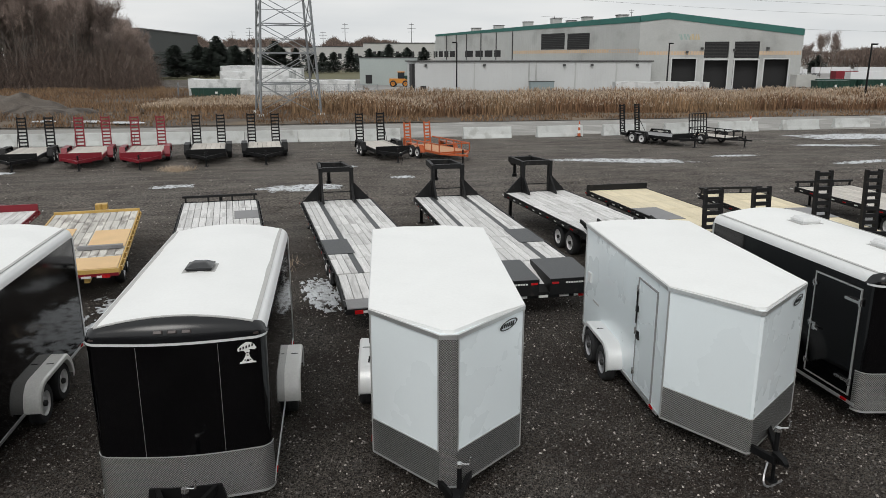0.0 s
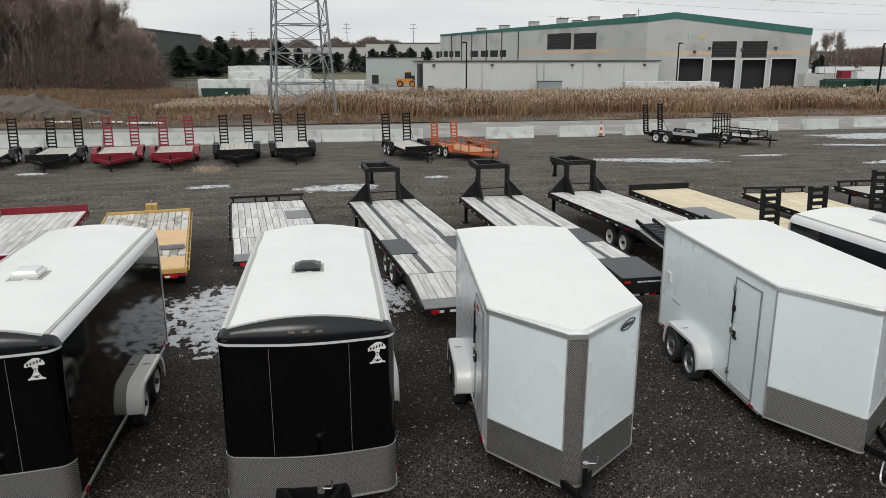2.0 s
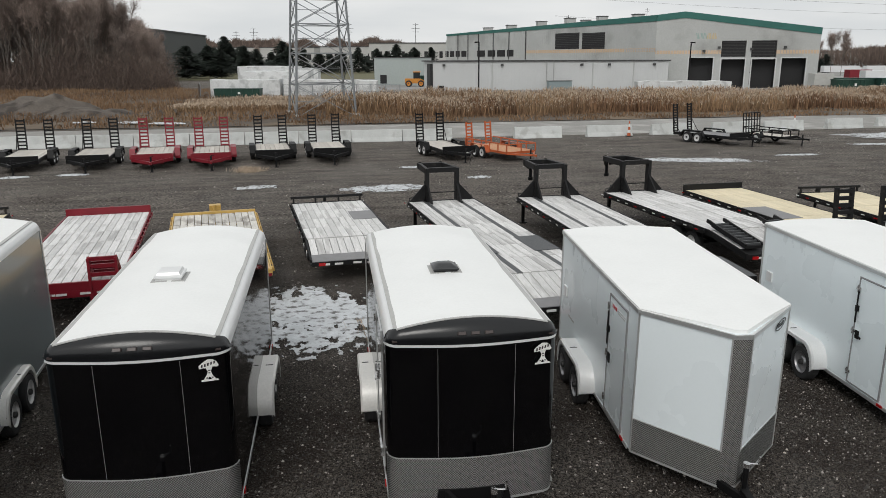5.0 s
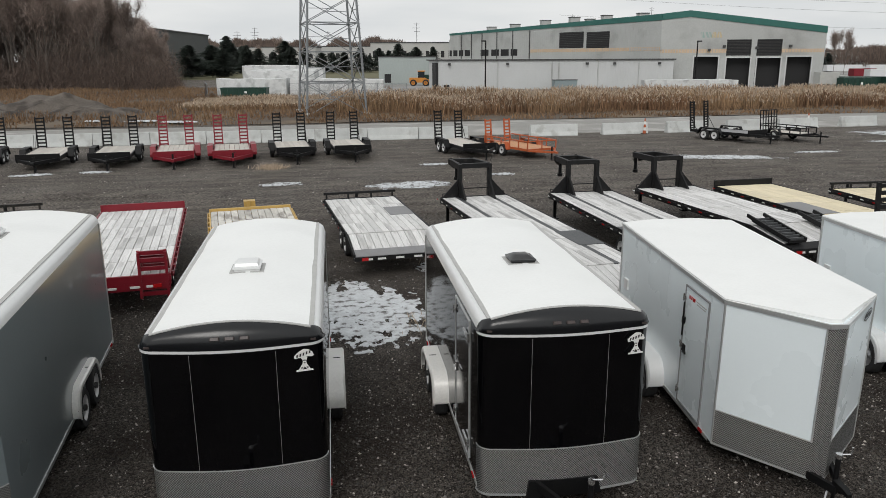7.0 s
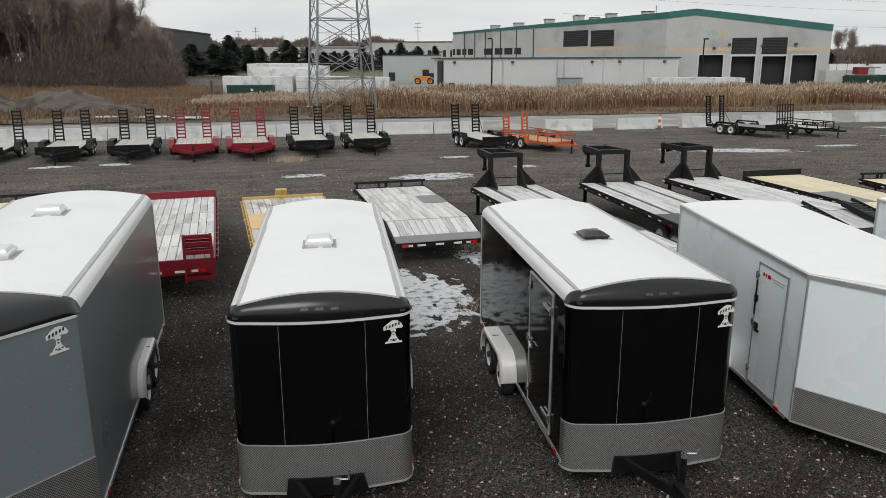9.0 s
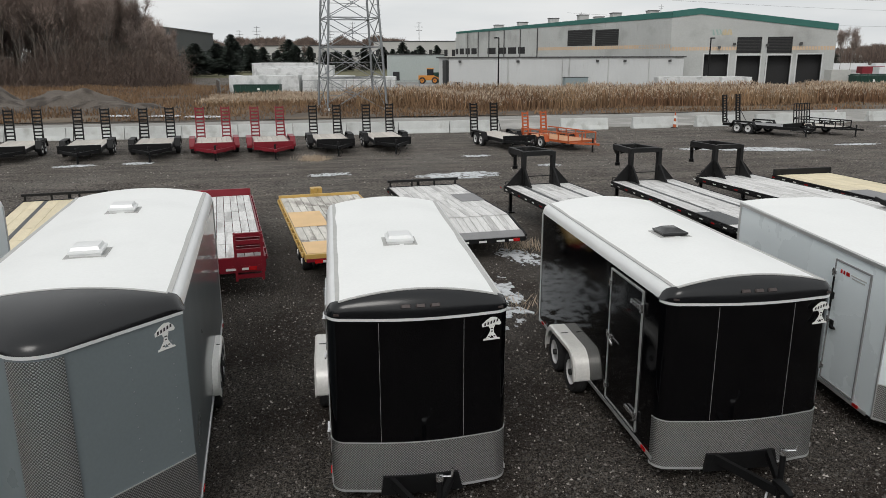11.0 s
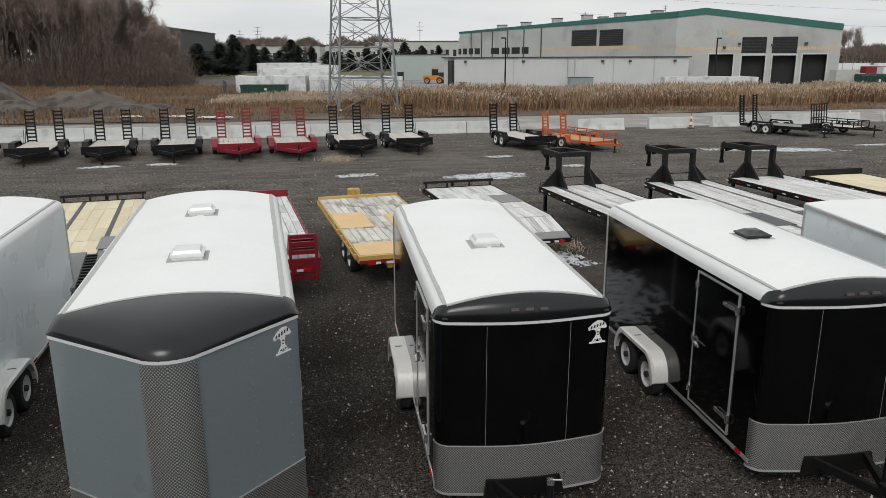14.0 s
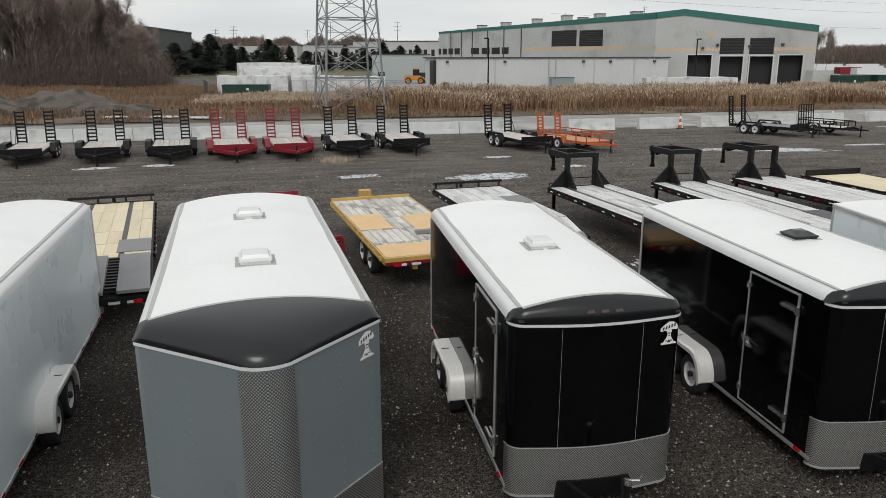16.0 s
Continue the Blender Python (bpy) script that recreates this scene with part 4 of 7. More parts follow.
def flatbed(name, m, label, w, length, z, frame_mat, plank_mat, front="rail", tail="plain", wheels_y=2.6, rim=None, tyre_strip=None, dove=0.0, dove_mat=None, count=12, r=0.37, axles=2):
    """Deck-over trailer. Local y runs from 0 at the tail to length at the hitch end."""
    t = thing(name, m, label, "flatbed trailer", "flatbed trailers")
    h = w / 2
    b = B()
    for s in (-1, 1):
        box(b, s * 0.5 - 0.06, s * 0.5 + 0.06, dove, length, z - 0.33, z - 0.1)
    k = dove + 0.3
    while k < length:
        box(b, -h + 0.04, h - 0.04, k - 0.04, k + 0.04, z - 0.13, z - 0.05)
        k += 0.6
    part("chassis", b, frame_mat, t, smooth=False)
    for s in (-1, 1):
        b = B()
        box(b, *sorted((s * (h - 0.035), s * h)), dove, length, z - 0.17, z + 0.012)
        rail = part("side_rail", b, frame_mat, t, smooth=False)
        k = dove + 0.25
        while k < length:
            piece("stake_pocket", POCKET[frame_mat.name, s], rail, s * h, k, z)
            if frame_mat is not M_YELLOW:
                piece("reflector", TAPE["red" if int(k / 0.6) % 3 == 0 else "white"], rail, s * (h + 0.062), k + 0.3, z - 0.07, sx=s)
            k += 0.6
        b = B()
        box(b, *sorted((s * (h + 0.045), s * (h + 0.06))), dove + 0.1, length - 0.1, z - 0.1, z - 0.04)
        part("rub_rail", b, frame_mat, rail, smooth=False)
    deck_end = length
    part("front_edge", box(B(), -h, h, length, length + 0.06, z - 0.2, z + 0.02), frame_mat, t, smooth=False)
    bays = max(2, round((deck_end - dove) / 1.4))
    cuts = [dove + (deck_end - dove) * k / bays for k in range(1, bays)]
    if tyre_strip:
        a0, a1 = tyre_strip
        cols = ((-h + 0.04, -a1, 2), (-a0, a0, 3), (a1, h - 0.04, 2)) if plank_mat is M_TAN else ((-h + 0.04, -a1, 3), (-a0, a0, 5), (a1, h - 0.04, 3))
        for x0, x1, c in cols:
            planks(t, x0, x1, dove, deck_end, z, c, plank_mat, cuts)
        for s in (-1, 1):
            part("tyre_runner", box(B(), *sorted((s * a0, s * a1)), dove, deck_end, z - 0.04, z - 0.004), M_TREADGREY, t, "dark steel runner between the boards", smooth=False)
    else:
        planks(t, -h + 0.04, h - 0.04, dove, deck_end, z, count, plank_mat, cuts)
    if dove:
        zt = z - 0.30
        planks(t, -h + 0.06, h - 0.06, 0.3, dove - 0.02, zt + 0.08, count, dove_mat or plank_mat, (), z)
        b = B()
        for s in (-1, 1):
            beam(b, (s * (h - 0.02), 0.0, zt - 0.05), (s * (h - 0.02), dove, z - 0.08), 0.05, 0.16)
        part("dovetail_rail", b, frame_mat, t, smooth=False)
        sill = loft(B(), [[(x, 0.0, zt - 0.08), (x, 0.28, zt - 0.08), (x, 0.30, zt + 0.085), (x, 0.0, zt - 0.02)] for x in (-h, h)])
        part("tail_sill", sill, M_GREYWOOD if tail == "grey" else frame_mat, t, "grey sloping tail sill", smooth=False)
        zb = zt - 0.10
    else:
        drop = 0.09 if frame_mat is M_YELLOW else 0.24
        part("tail_sill", box(B(), -h, h, -0.07, 0.0, z - drop, z + 0.01), frame_mat, t, smooth=False)
        zb = z - drop - (0.06 if frame_mat is M_YELLOW else 0.0)
    b = B()
    box(b, -h + 0.02, h - 0.02, -0.075 if not dove else -0.004, 0.0 if not dove else 0.0 + 0.05, zb - (0.06 if dove else 0.02 if frame_mat is M_YELLOW else 0.10), zb + 0.06)
    bumper = part("rear_bumper", b, frame_mat if frame_mat is not M_YELLOW else M_RED, t, smooth=False)
    y = -0.09 if not dove else -0.02
    for s in (-1, 1):
        part("tail_light", box(B(), s * (h - 0.3) - 0.09, s * (h - 0.3) + 0.09, y - 0.012, y + 0.02, zb - 0.05, zb + 0.03), M_REDLENS, bumper, "red tail lamp", smooth=False)
    for x in (-0.85, -0.5, 0.5, 0.85, 0.0):
        part("reflector_bar", box(B(), x - 0.11, x + 0.11, y - 0.008, y + 0.02, zb - 0.04, zb + 0.01), M_DECAL, bumper, smooth=False)
    # front end
    if front == "goose":
        top = z + 1.16
        neck = part("gooseneck", beam(B(), (-0.48, length - 0.04, top - 0.06), (0.48, length - 0.04, top - 0.06), 0.16, 0.16), M_DARKSTEEL, t, "black steel gooseneck frame", smooth=False)
        part("end_beam", beam(B(), (-0.5, length + 1.55, top - 0.12), (0.5, length + 1.55, top - 0.12), 0.2, 0.2), M_DARKSTEEL, neck, smooth=False)
        part("tie_bar", beam(B(), (-0.48, length, z + 0.30), (0.48, length, z + 0.30), 0.03, 0.03), M_DARKSTEEL, neck, smooth=False)
        for s in (-1, 1):
            x = s * 0.54
            part("upright", beam(B(), (x, length - 0.02, z - 0.2), (x, length - 0.02, top), 0.12, 0.22, up=(0, 1, 0)), M_DARKSTEEL, neck, smooth=False)
            part("neck_rail", beam(B(), (x, length + 0.1, top - 0.09), (x * 0.8, length + 1.55, top - 0.12), 0.11, 0.2), M_DARKSTEEL, neck, smooth=False)
            pts = [(length - 0.14, z + 0.6), (length - 0.14, z + 0.02), (length - 0.75, z + 0.02)]
            part("gusset", loft(B(), [[(s * 0.50, *q) for q in pts], [(s * 0.56, *q) for q in pts]]), M_DARKSTEEL, neck, smooth=False)
            pts = [(s * 0.61, z + 0.62), (s * 0.61, z + 0.03), (s * 1.16, z + 0.03)]
            part("gusset", loft(B(), [[(q[0], length - 0.03, q[1]) for q in pts], [(q[0], length + 0.03, q[1]) for q in pts]]), M_DARKSTEEL, neck, smooth=False)
            hook = [(s * 1.0, length + 0.07, z - 0.02), (s * 1.0, length + 0.14, z + 0.12), (s * 1.14, length + 0.14, z + 0.12), (s * 1.14, length + 0.07, z - 0.02)]
            b = B()
            for p, q in zip(hook, hook[1:]):
                rod(b, p, q, 0.014, 6)
            part("grab_hook", b, M_DARKSTEEL, neck)
        b = B()
        for s in (-1, 1):
            beam(b, (s * 0.42, length + 1.6, top - 0.12), (s * 0.08, length + 2.2, top - 0.34), 0.1, 0.26)
        rod(b, (0, length + 2.25, top - 0.82), (0, length + 2.25, top - 0.2), 0.065, 12)
        rod(b, (0, length + 2.25, top - 0.92), (0, length + 2.25, top - 0.8), 0.1, 12)
        part("coupler", b, M_STEEL, neck)
        for s in (-1, 1):
            b = beam(B(), (s * 0.95, length + 0.12, 0.05), (s * 0.95, length + 0.12, z + 0.1), 0.1, 0.1)
            box(b, s * 0.95 - 0.12, s * 0.95 + 0.12, length, length + 0.24, 0.0, 0.05)
            part("landing_leg", b, M_STEEL, t, smooth=False)
        b = B()
        for x in (-0.78, -0.9):
            p = [(x, length + 0.15, z + 0.25), (x - 0.05, length + 0.3, z - 0.1), (x, length + 0.4, z - 0.3)]
            for q, s in zip(p, p[1:]):
                rod(b, q, s, 0.015, 6)
        part("cable", b, M_STEEL, neck)
    else:
        rh = {"rail": 0.16, "bulkhead": 0.16, "low": 0.015}[front]
        b = B()
        if front == "rail":
            for x in (-h + 0.1, -0.4, 0.4, h - 0.1):
                box(b, x - 0.03, x + 0.03, length + 0.0, length + 0.06, z + 0.02, z + rh)
            box(b, -h, h, length - 0.01, length + 0.07, z + rh, z + rh + 0.08)
        else:
            box(b, -h, h, length + 0.0, length + 0.07, z + 0.02, z + rh + 0.06)
        part("front_rail", b, frame_mat, t, smooth=False)
        b = B()
        for s in (-1, 1):
            beam(b, (s * 0.5, length - 0.1, z - 0.3), (s * 0.05, length + 1.5, z - 0.36), 0.09, 0.18)
        box(b, -0.06, 0.06, length + 1.4, length + 1.7, z - 0.44, z - 0.28)
        tongue = part("tongue", b, frame_mat, t, smooth=False)
        b = B()
        rod(b, (0, length + 0.75, 0.02), (0, length + 0.75, z + 0.12), 0.055, 12)
        box(b, -0.14, 0.14, length + 0.61, length + 0.89, 0.0, 0.02)
        part("jack", b, frame_mat, tongue)
    for s in (-1, 1):
        for k in range(axles):
            y = wheels_y + 0.87 * k
            wheel(t, s * (h - 0.24), y, r, r, 0.23, s, rim)
    b = B()
    for k in range(axles):
        rod(b, (-h + 0.2, wheels_y + 0.87 * k, r), (h - 0.2, wheels_y + 0.87 * k, r), 0.06, 8)
        for s in (-1, 1):
            beam(b, (s * 0.5, wheels_y + 0.87 * k - 0.3, r + 0.12), (s * 0.5, wheels_y + 0.87 * k + 0.3, r + 0.12), 0.09, 0.12)
    part("axles", b, M_STEEL, t)
    return t


def extra_plate(t, x0, x1, y0, y1, z, material, label, name="deck_plate"):
    return part(name, soften(box(B(), x0, x1, y0, y1, z, z + 0.012), 0.004, 1), material, t, label, smooth=False)


def stand_ramp(t, x, y, z, w, h, rungs, tilt=0, material=None):
    r = ladder_ramp(t, w, h, rungs, material or M_DARKSTEEL, "upright ladder ramp", 0.085)
    r.matrix_basis = pose(x, y, z, tilt, 0, 0)
    return r


def fold_ramp(t, x0, x1, y0, y1, z0, z1, material, label="dark fold-over ramp"):
    b = loft(B(), [[(x0, y0, z0), (x1, y0, z0), (x1, y0, z0 + 0.07), (x0, y0, z0 + 0.07)], [(x0, y1, z1), (x1, y1, z1), (x1, y1, z1 + 0.07), (x0, y1, z1 + 0.07)]])
    r = part("ramp", b, material, t, label, smooth=False)
    return r


def place(tail, head, pitch=0.0, wheels=3.0):
    """The pose that puts a trailer's tail middle and its hitch-end middle at two points of the yard, and the length between."""
    dx, dy = head[0] - tail[0], head[1] - tail[1]
    return pose(tail[0], tail[1], -wheels * math.sin(radians(pitch)), pitch, 0, -math.degrees(math.atan2(dx, dy))), math.hypot(dx, dy)


m, ln = place((1.75, 15.3), (0.75, 26.2))
gn1 = flatbed("flatbed_trailer", m, "black gooseneck flatbed with weathered grey boards and dark tyre runners", 2.46, ln, 0.98, M_DARKSTEEL, M_PLANK, "goose", tail="grey", dove=1.6, tyre_strip=(0.54, 0.68), wheels_y=4.0)
m, ln = place((5.05, 15.6), (4.75, 26.3))
gn2 = flatbed("flatbed_trailer", m, "black gooseneck flatbed with grey boards and dark fold-over ramps", 2.46, ln, 0.98, M_DARKSTEEL, M_PLANK, "goose", dove=1.6, tyre_strip=(0.54, 0.68), wheels_y=4.0)
m, ln = place((8.98, 18.5), (8.2, 26.7))
gn3 = flatbed("flatbed_trailer", m, "black gooseneck flatbed with weathered boards and white wheels", 2.46, ln, 0.98, M_DARKSTEEL, M_PLANK, "goose", dove=1.7, wheels_y=2.75)
m, ln = place((11.95, 19.1), (11.55, 26.9))
tn1 = flatbed("flatbed_trailer", m, "black low flatbed with fresh pine boards and upright tail ramps", 2.5, ln, 0.92, M_DARKSTEEL, M_TAN, "bulkhead", wheels_y=2.4, count=6)
m, ln = place((15.2, 18.8), (15.45, 25.4))
tn2 = flatbed("flatbed_trailer", m, "black flatbed with pine boards and tall upright ramps", 2.5, ln, 0.92, M_DARKSTEEL, M_TAN, "rail", wheels_y=2.2, count=6)
m, ln = place((20.0, 19.2), (19.95, 26.2))
tn3 = flatbed("flatbed_trailer", m, "black flatbed with pale boards and a front rail", 2.5, ln, 0.92, M_DARKSTEEL, M_PALE, "rail", wheels_y=2.2)
m, ln = place((-2.62, 20.1), (-3.26, 26.5), 0.5, 3.0)
gb1 = flatbed("flatbed_trailer", m, "black deck-over flatbed with grey boards and a sloping grey tail", 2.5, ln, 0.98, M_DARKSTEEL, M_PLANK, "rail", tail="grey", dove=1.3, wheels_y=2.6)
m, ln = place((-6.02, 18.4), (-6.83, 24.7), 1.8, 2.4)
ye1 = flatbed("flatbed_trailer", m, "yellow deck-over flatbed with stained boards and tan plywood patches", 2.5, ln, 0.98, M_YELLOW, M_PLANKY, "low", wheels_y=2.0)
m, ln = place((-9.4, 17.9), (-10.3, 25.9))
re1 = flatbed("flatbed_trailer", m, "red deck-over flatbed with grey boards and a red step ramp", 2.55, ln, 0.98, M_RED, M_PLANK, "bulkhead", wheels_y=2.4)
m, ln = place((-13.4, 17.1), (-14.75, 26.3))
tl1 = flatbed("flatbed_trailer", m, "black tilt flatbed with fresh pine boards and grey tail plates", 2.5, ln, 0.98, M_DARKSTEEL, M_TAN, "rail", dove=2.2, tyre_strip=(0.50, 0.62), wheels_y=3.4)


# deck plates, ramps and loose boards of single trailers
for t in (gn1, gn2):
    for s in (-1, 1):
        extra_plate(t, *sorted((s * 1.19, s * 0.49)), 3.4, 5.0, 0.985, M_TREADGREY, "dark steel plate over the wheels")
for s in (-1, 1):
    x0, x1 = sorted((s * 1.2, s * 0.13))
    wedge = loft(B(), [[(x0, -0.1, 0.62), (x1, -0.1, 0.62), (x1, -0.1, 0.99), (x0, -0.1, 0.99)], [(x0, 1.4, 0.93), (x1, 1.4, 0.93), (x1, 1.4, 1.06), (x0, 1.4, 1.06)]])
    wedge = part("ramp", wedge, M_DARKSTEEL, gn2, "dark folded ramp with a tread plate top", smooth=False)
    top = loft(B(), [[(x0, -0.1, 0.992), (x1, -0.1, 0.992), (x1, -0.1, 1.0), (x0, -0.1, 1.0)], [(x0, 1.4, 1.062), (x1, 1.4, 1.062), (x1, 1.4, 1.07), (x0, 1.4, 1.07)]])
    part("tread_top", top, M_TREADGREY, wedge, "slate grey tread plate", smooth=False)
    part("tail_light", box(B(), s * 0.25 - 0.08, s * 0.25 + 0.08, -0.115, -0.102, 0.875, 0.925), M_REDLENS, wedge, "red tail lamp", smooth=False)
for x0, x1 in ((-1.15, -0.6), (0.6, 1.15)):
    fr = fold_ramp(gn3, x0, x1, 0.15, 1.75, 0.80, 1.08, M_DARKSTEEL)
    for x in (x0, x1):
        part("ramp_rail", beam(B(), (x, 0.15, 0.88), (x, 1.95, 1.22), 0.05, 0.1), M_DARKSTEEL, fr, smooth=False)
    for k in range(9):
        u = (k + 0.5) / 9
        part("cleat", beam(B(), (x0, 0.15 + 1.6 * u, 0.89 + 0.28 * u), (x1, 0.15 + 1.6 * u, 0.89 + 0.28 * u), 0.05, 0.05), M_TREADGREY, fr, smooth=False)
extra_plate(tn1, -1.2, -0.3, 2.3, 4.2, 0.925, M_GREYWOOD, "grey steel plate over the wheels")
extra_plate(tn2, 0.3, 1.2, 2.0, 3.6, 0.925, M_GREYWOOD, "grey steel plate over the wheels")
for x in (-0.8, 0.75):
    stand_ramp(tn1, x, 0.05, 0.88, 0.5, 1.40, 7, -4)
    stand_ramp(tn2, x, 0.05, 0.88, 0.42, 1.86, 9, -3)
extra_plate(gb1, 0.45, 1.2, 3.4, 4.6, 0.985, M_GREYWOOD, "grey steel plate over the wheels")
extra_plate(ye1, -1.2, 1.2, 0.02, 1.05, 0.985, M_PLY, "tan plywood sheet at the tail", "plywood_sheet")
extra_plate(ye1, 0.25, 1.2, 2.0, 3.9, 0.985, M_PLY, "tan plywood sheet over worn boards", "plywood_sheet")
extra_plate(ye1, -1.2, -0.3, 2.6, 4.3, 0.985, M_PLY, "tan plywood sheet over worn boards", "plywood_sheet")
m_board = ye1.matrix_basis @ pose(0.62, 1.85, 1.0, 0, 0, 90)
solid("loose_board", soften(box(B(), -0.07, 0.07, -0.55, 0.55, 0, 0.09), 0.008, 1), M_GREYWOOD, "short grey weathered timber lying on the yellow flatbed", "board", m=m_board)
part("jack_housing", soften(box(B(), -0.16, 0.2, 7.1, 7.4, 0.8, 1.08), 0.05, 1), M_YELLOW, ye1, "yellow pump housing on the tongue")
# the red trailer's step ramp
b = B()
for x in (0.62, 1.2):
    beam(b, (x, -0.05, 0.45), (x, 0.0, 1.5), 0.06, 0.12)
    beam(b, (x, 0.0, 1.5), (x, 0.5, 1.02), 0.06, 0.12)
step = part("ramp", b, M_RED, re1, "red folded ladder ramp at the tail", smooth=False)
for k in range(9):
    u = (k + 0.5) / 9
    p = (0.5 * (u - 0.6) / 0.4, 1.5 - 0.48 * (u - 0.6) / 0.4) if u > 0.6 else (-0.05 + 0.05 * u / 0.6, 0.45 + 1.05 * u / 0.6)
    part("rung", beam(B(), (0.62, p[0], p[1]), (1.2, p[0], p[1]), 0.07, 0.09), M_RED, step, smooth=False)
b = B()
for k in range(12):
    x = -1.1 + 0.1 * k
    box(b, x, x + 0.075, -0.085, -0.071, 0.78 if k < 6 else 0.7, 0.83 if k < 6 else 0.75)
part("lettering", b, M_DECAL, re1, "white lettering bars on the red tail", smooth=False)
# the tilt bed's grey tail plates and rub strip
fold_ramp(tl1, -1.2, 0.30, 0.02, 2.25, 0.74, 0.955, M_GREYWOOD, "large grey steel tail plate")
fold_ramp(tl1, 0.56, 1.2, 0.02, 2.25, 0.74, 0.955, M_GREYWOOD, "grey ribbed tail plate")
extra_plate(tl1, 0.45, 1.2, 2.6, 3.9, 0.985, M_GREYWOOD, "grey steel plate over the wheels")
for k in range(11):
    part("cleat", box(B(), 0.32, 0.55, 0.15 + 0.18 * k, 0.25 + 0.18 * k, 0.79 + 0.017 * k, 0.84 + 0.017 * k), M_STEEL, tl1, smooth=False)

# lettering bars on the dark tail of the second gooseneck
for x0, n in ((-0.95, 9), (0.5, 10)):
    for k in range(n):
        part("lettering_bar", box(B(), x0 + 0.062 * k, x0 + 0.062 * k + 0.045, -0.11, -0.102, 0.88, 0.915), M_DECAL, gn2, smooth=False)


# ---- low equipment trailers of the third row, with their ramps standing up; hitch to -y ----
def equipment(name, m, label, paint, deck_mat, w=2.62, deck_w=1.98, length=4.9, ramp_h=1.75, ramp_w=0.44, rungs=9, rim=None, guard=None, group="equipment trailers"):
    t = thing(name, m, label, "equipment trailer", group)
    z, h = 0.62, deck_w / 2
    b = B()
    for s in (-1, 1):
        box(b, *sorted((s * h, s * (h - 0.06))), 0, length, z - 0.18, z + 0.01)
    k = 0.3
    while k < length:
        box(b, -h, h, k - 0.03, k + 0.03, z - 0.14, z - 0.05)
        k += 0.6
    for s in (-1, 1):
        beam(b, (s * (h - 0.05), 0.0, z - 0.1), (s * 0.05, -1.3, z - 0.12), 0.09, 0.15)
    part("frame", b, paint, t, smooth=False)
    part("front_rail", box(B(), -h - 0.03, h + 0.03, -0.06, 0.0, z - 0.2, z + 0.2), paint, t, smooth=False)
    planks(t, -h + 0.06, h - 0.06, 0.0, length, z, 7, deck_mat)
    r = 0.36
    yc = length * 0.62
    for s in (-1, 1):
        b = B()
        x0, x1 = s * (h + 0.02), s * (w / 2)
        pts = [(yc - 0.98, 0.42), (yc - 0.72, 0.84), (yc + 0.72, 0.84), (yc + 0.98, 0.42)]
        rows = [[(x, y * (1 - d) + yc * d, zz - 0.04 * (d > 0)) for y, zz in pts] for x, d in ((x0, 0), (x1, 0), (x1, 0.04), (x0, 0.04))]
        loft(b, rows, caps=False, closed=False)
        box(b, *sorted((x1 - s * 0.012, x1)), yc - 0.72, yc + 0.72, 0.74, 0.84)
        box(b, *sorted((x0, x1)), yc - 1.0, yc - 0.97, 0.30, 0.44)
        part("fender", b, paint, t, smooth=False)
        for k in (-0.42, 0.42):
            wheel(t, s * (w / 2 - 0.15), yc + k, r, r, 0.22, s, rim)
    b = B()
    for k in (-0.42, 0.42):
        rod(b, (-w / 2 + 0.1, yc + k, r), (w / 2 - 0.1, yc + k, r), 0.045, 8)
    part("axles", b, M_STEEL, t)
    for s in (-1, 1):
        ramp = ladder_ramp(t, ramp_w, ramp_h, rungs, paint)
        ramp.matrix_basis = pose(s * (h - ramp_w / 2 - 0.06), length + 0.02, z - 0.02, -6, 0, 0)
        b = B()
        rod(b, (s * (h - 0.04), length - 0.5, z), (s * (h - 0.04), length + 0.12, z + 0.85), 0.02, 6)
        part("ramp_prop", b, paint, t)
    b = B()
    rod(b, (0, -1.0, 0.02), (0, -1.0, 0.78), 0.05, 10)
    rod(b, (0.0, -1.0, 0.78), (0.14, -1.02, 0.8), 0.014, 6)
    box(b, -0.1, 0.1, -1.1, -0.9, 0, 0.02)
    part("jack", b, M_DARKSTEEL, t)
    b = B()
    box(b, -0.06, 0.06, -1.6, -1.25, z - 0.18, z - 0.06)
    part("coupler", b, paint, t, smooth=False)
    part("cross_plate", box(B(), -0.55, 0.55, -0.28, -0.24, z - 0.28, z - 0.06), paint, t, smooth=False)
    for x in (-0.42, 0.42):
        part("plate_mark", box(B(), x - 0.09, x + 0.09, -0.292, -0.28, z - 0.22, z - 0.12), M_DECAL, t, smooth=False)
    b = B()
    for k in range(9):
        u = k / 8
        beam(b, (0.05 + 0.1 * math.sin(u * 3), -1.35 - 0.05 * u, 0.45 - 0.4 * u), (0.06 + 0.1 * math.sin(u * 3 + 0.3), -1.36 - 0.05 * u, 0.41 - 0.4 * u), 0.024, 0.016)
    part("chain", b, M_DARKSTEEL, t)
    return t


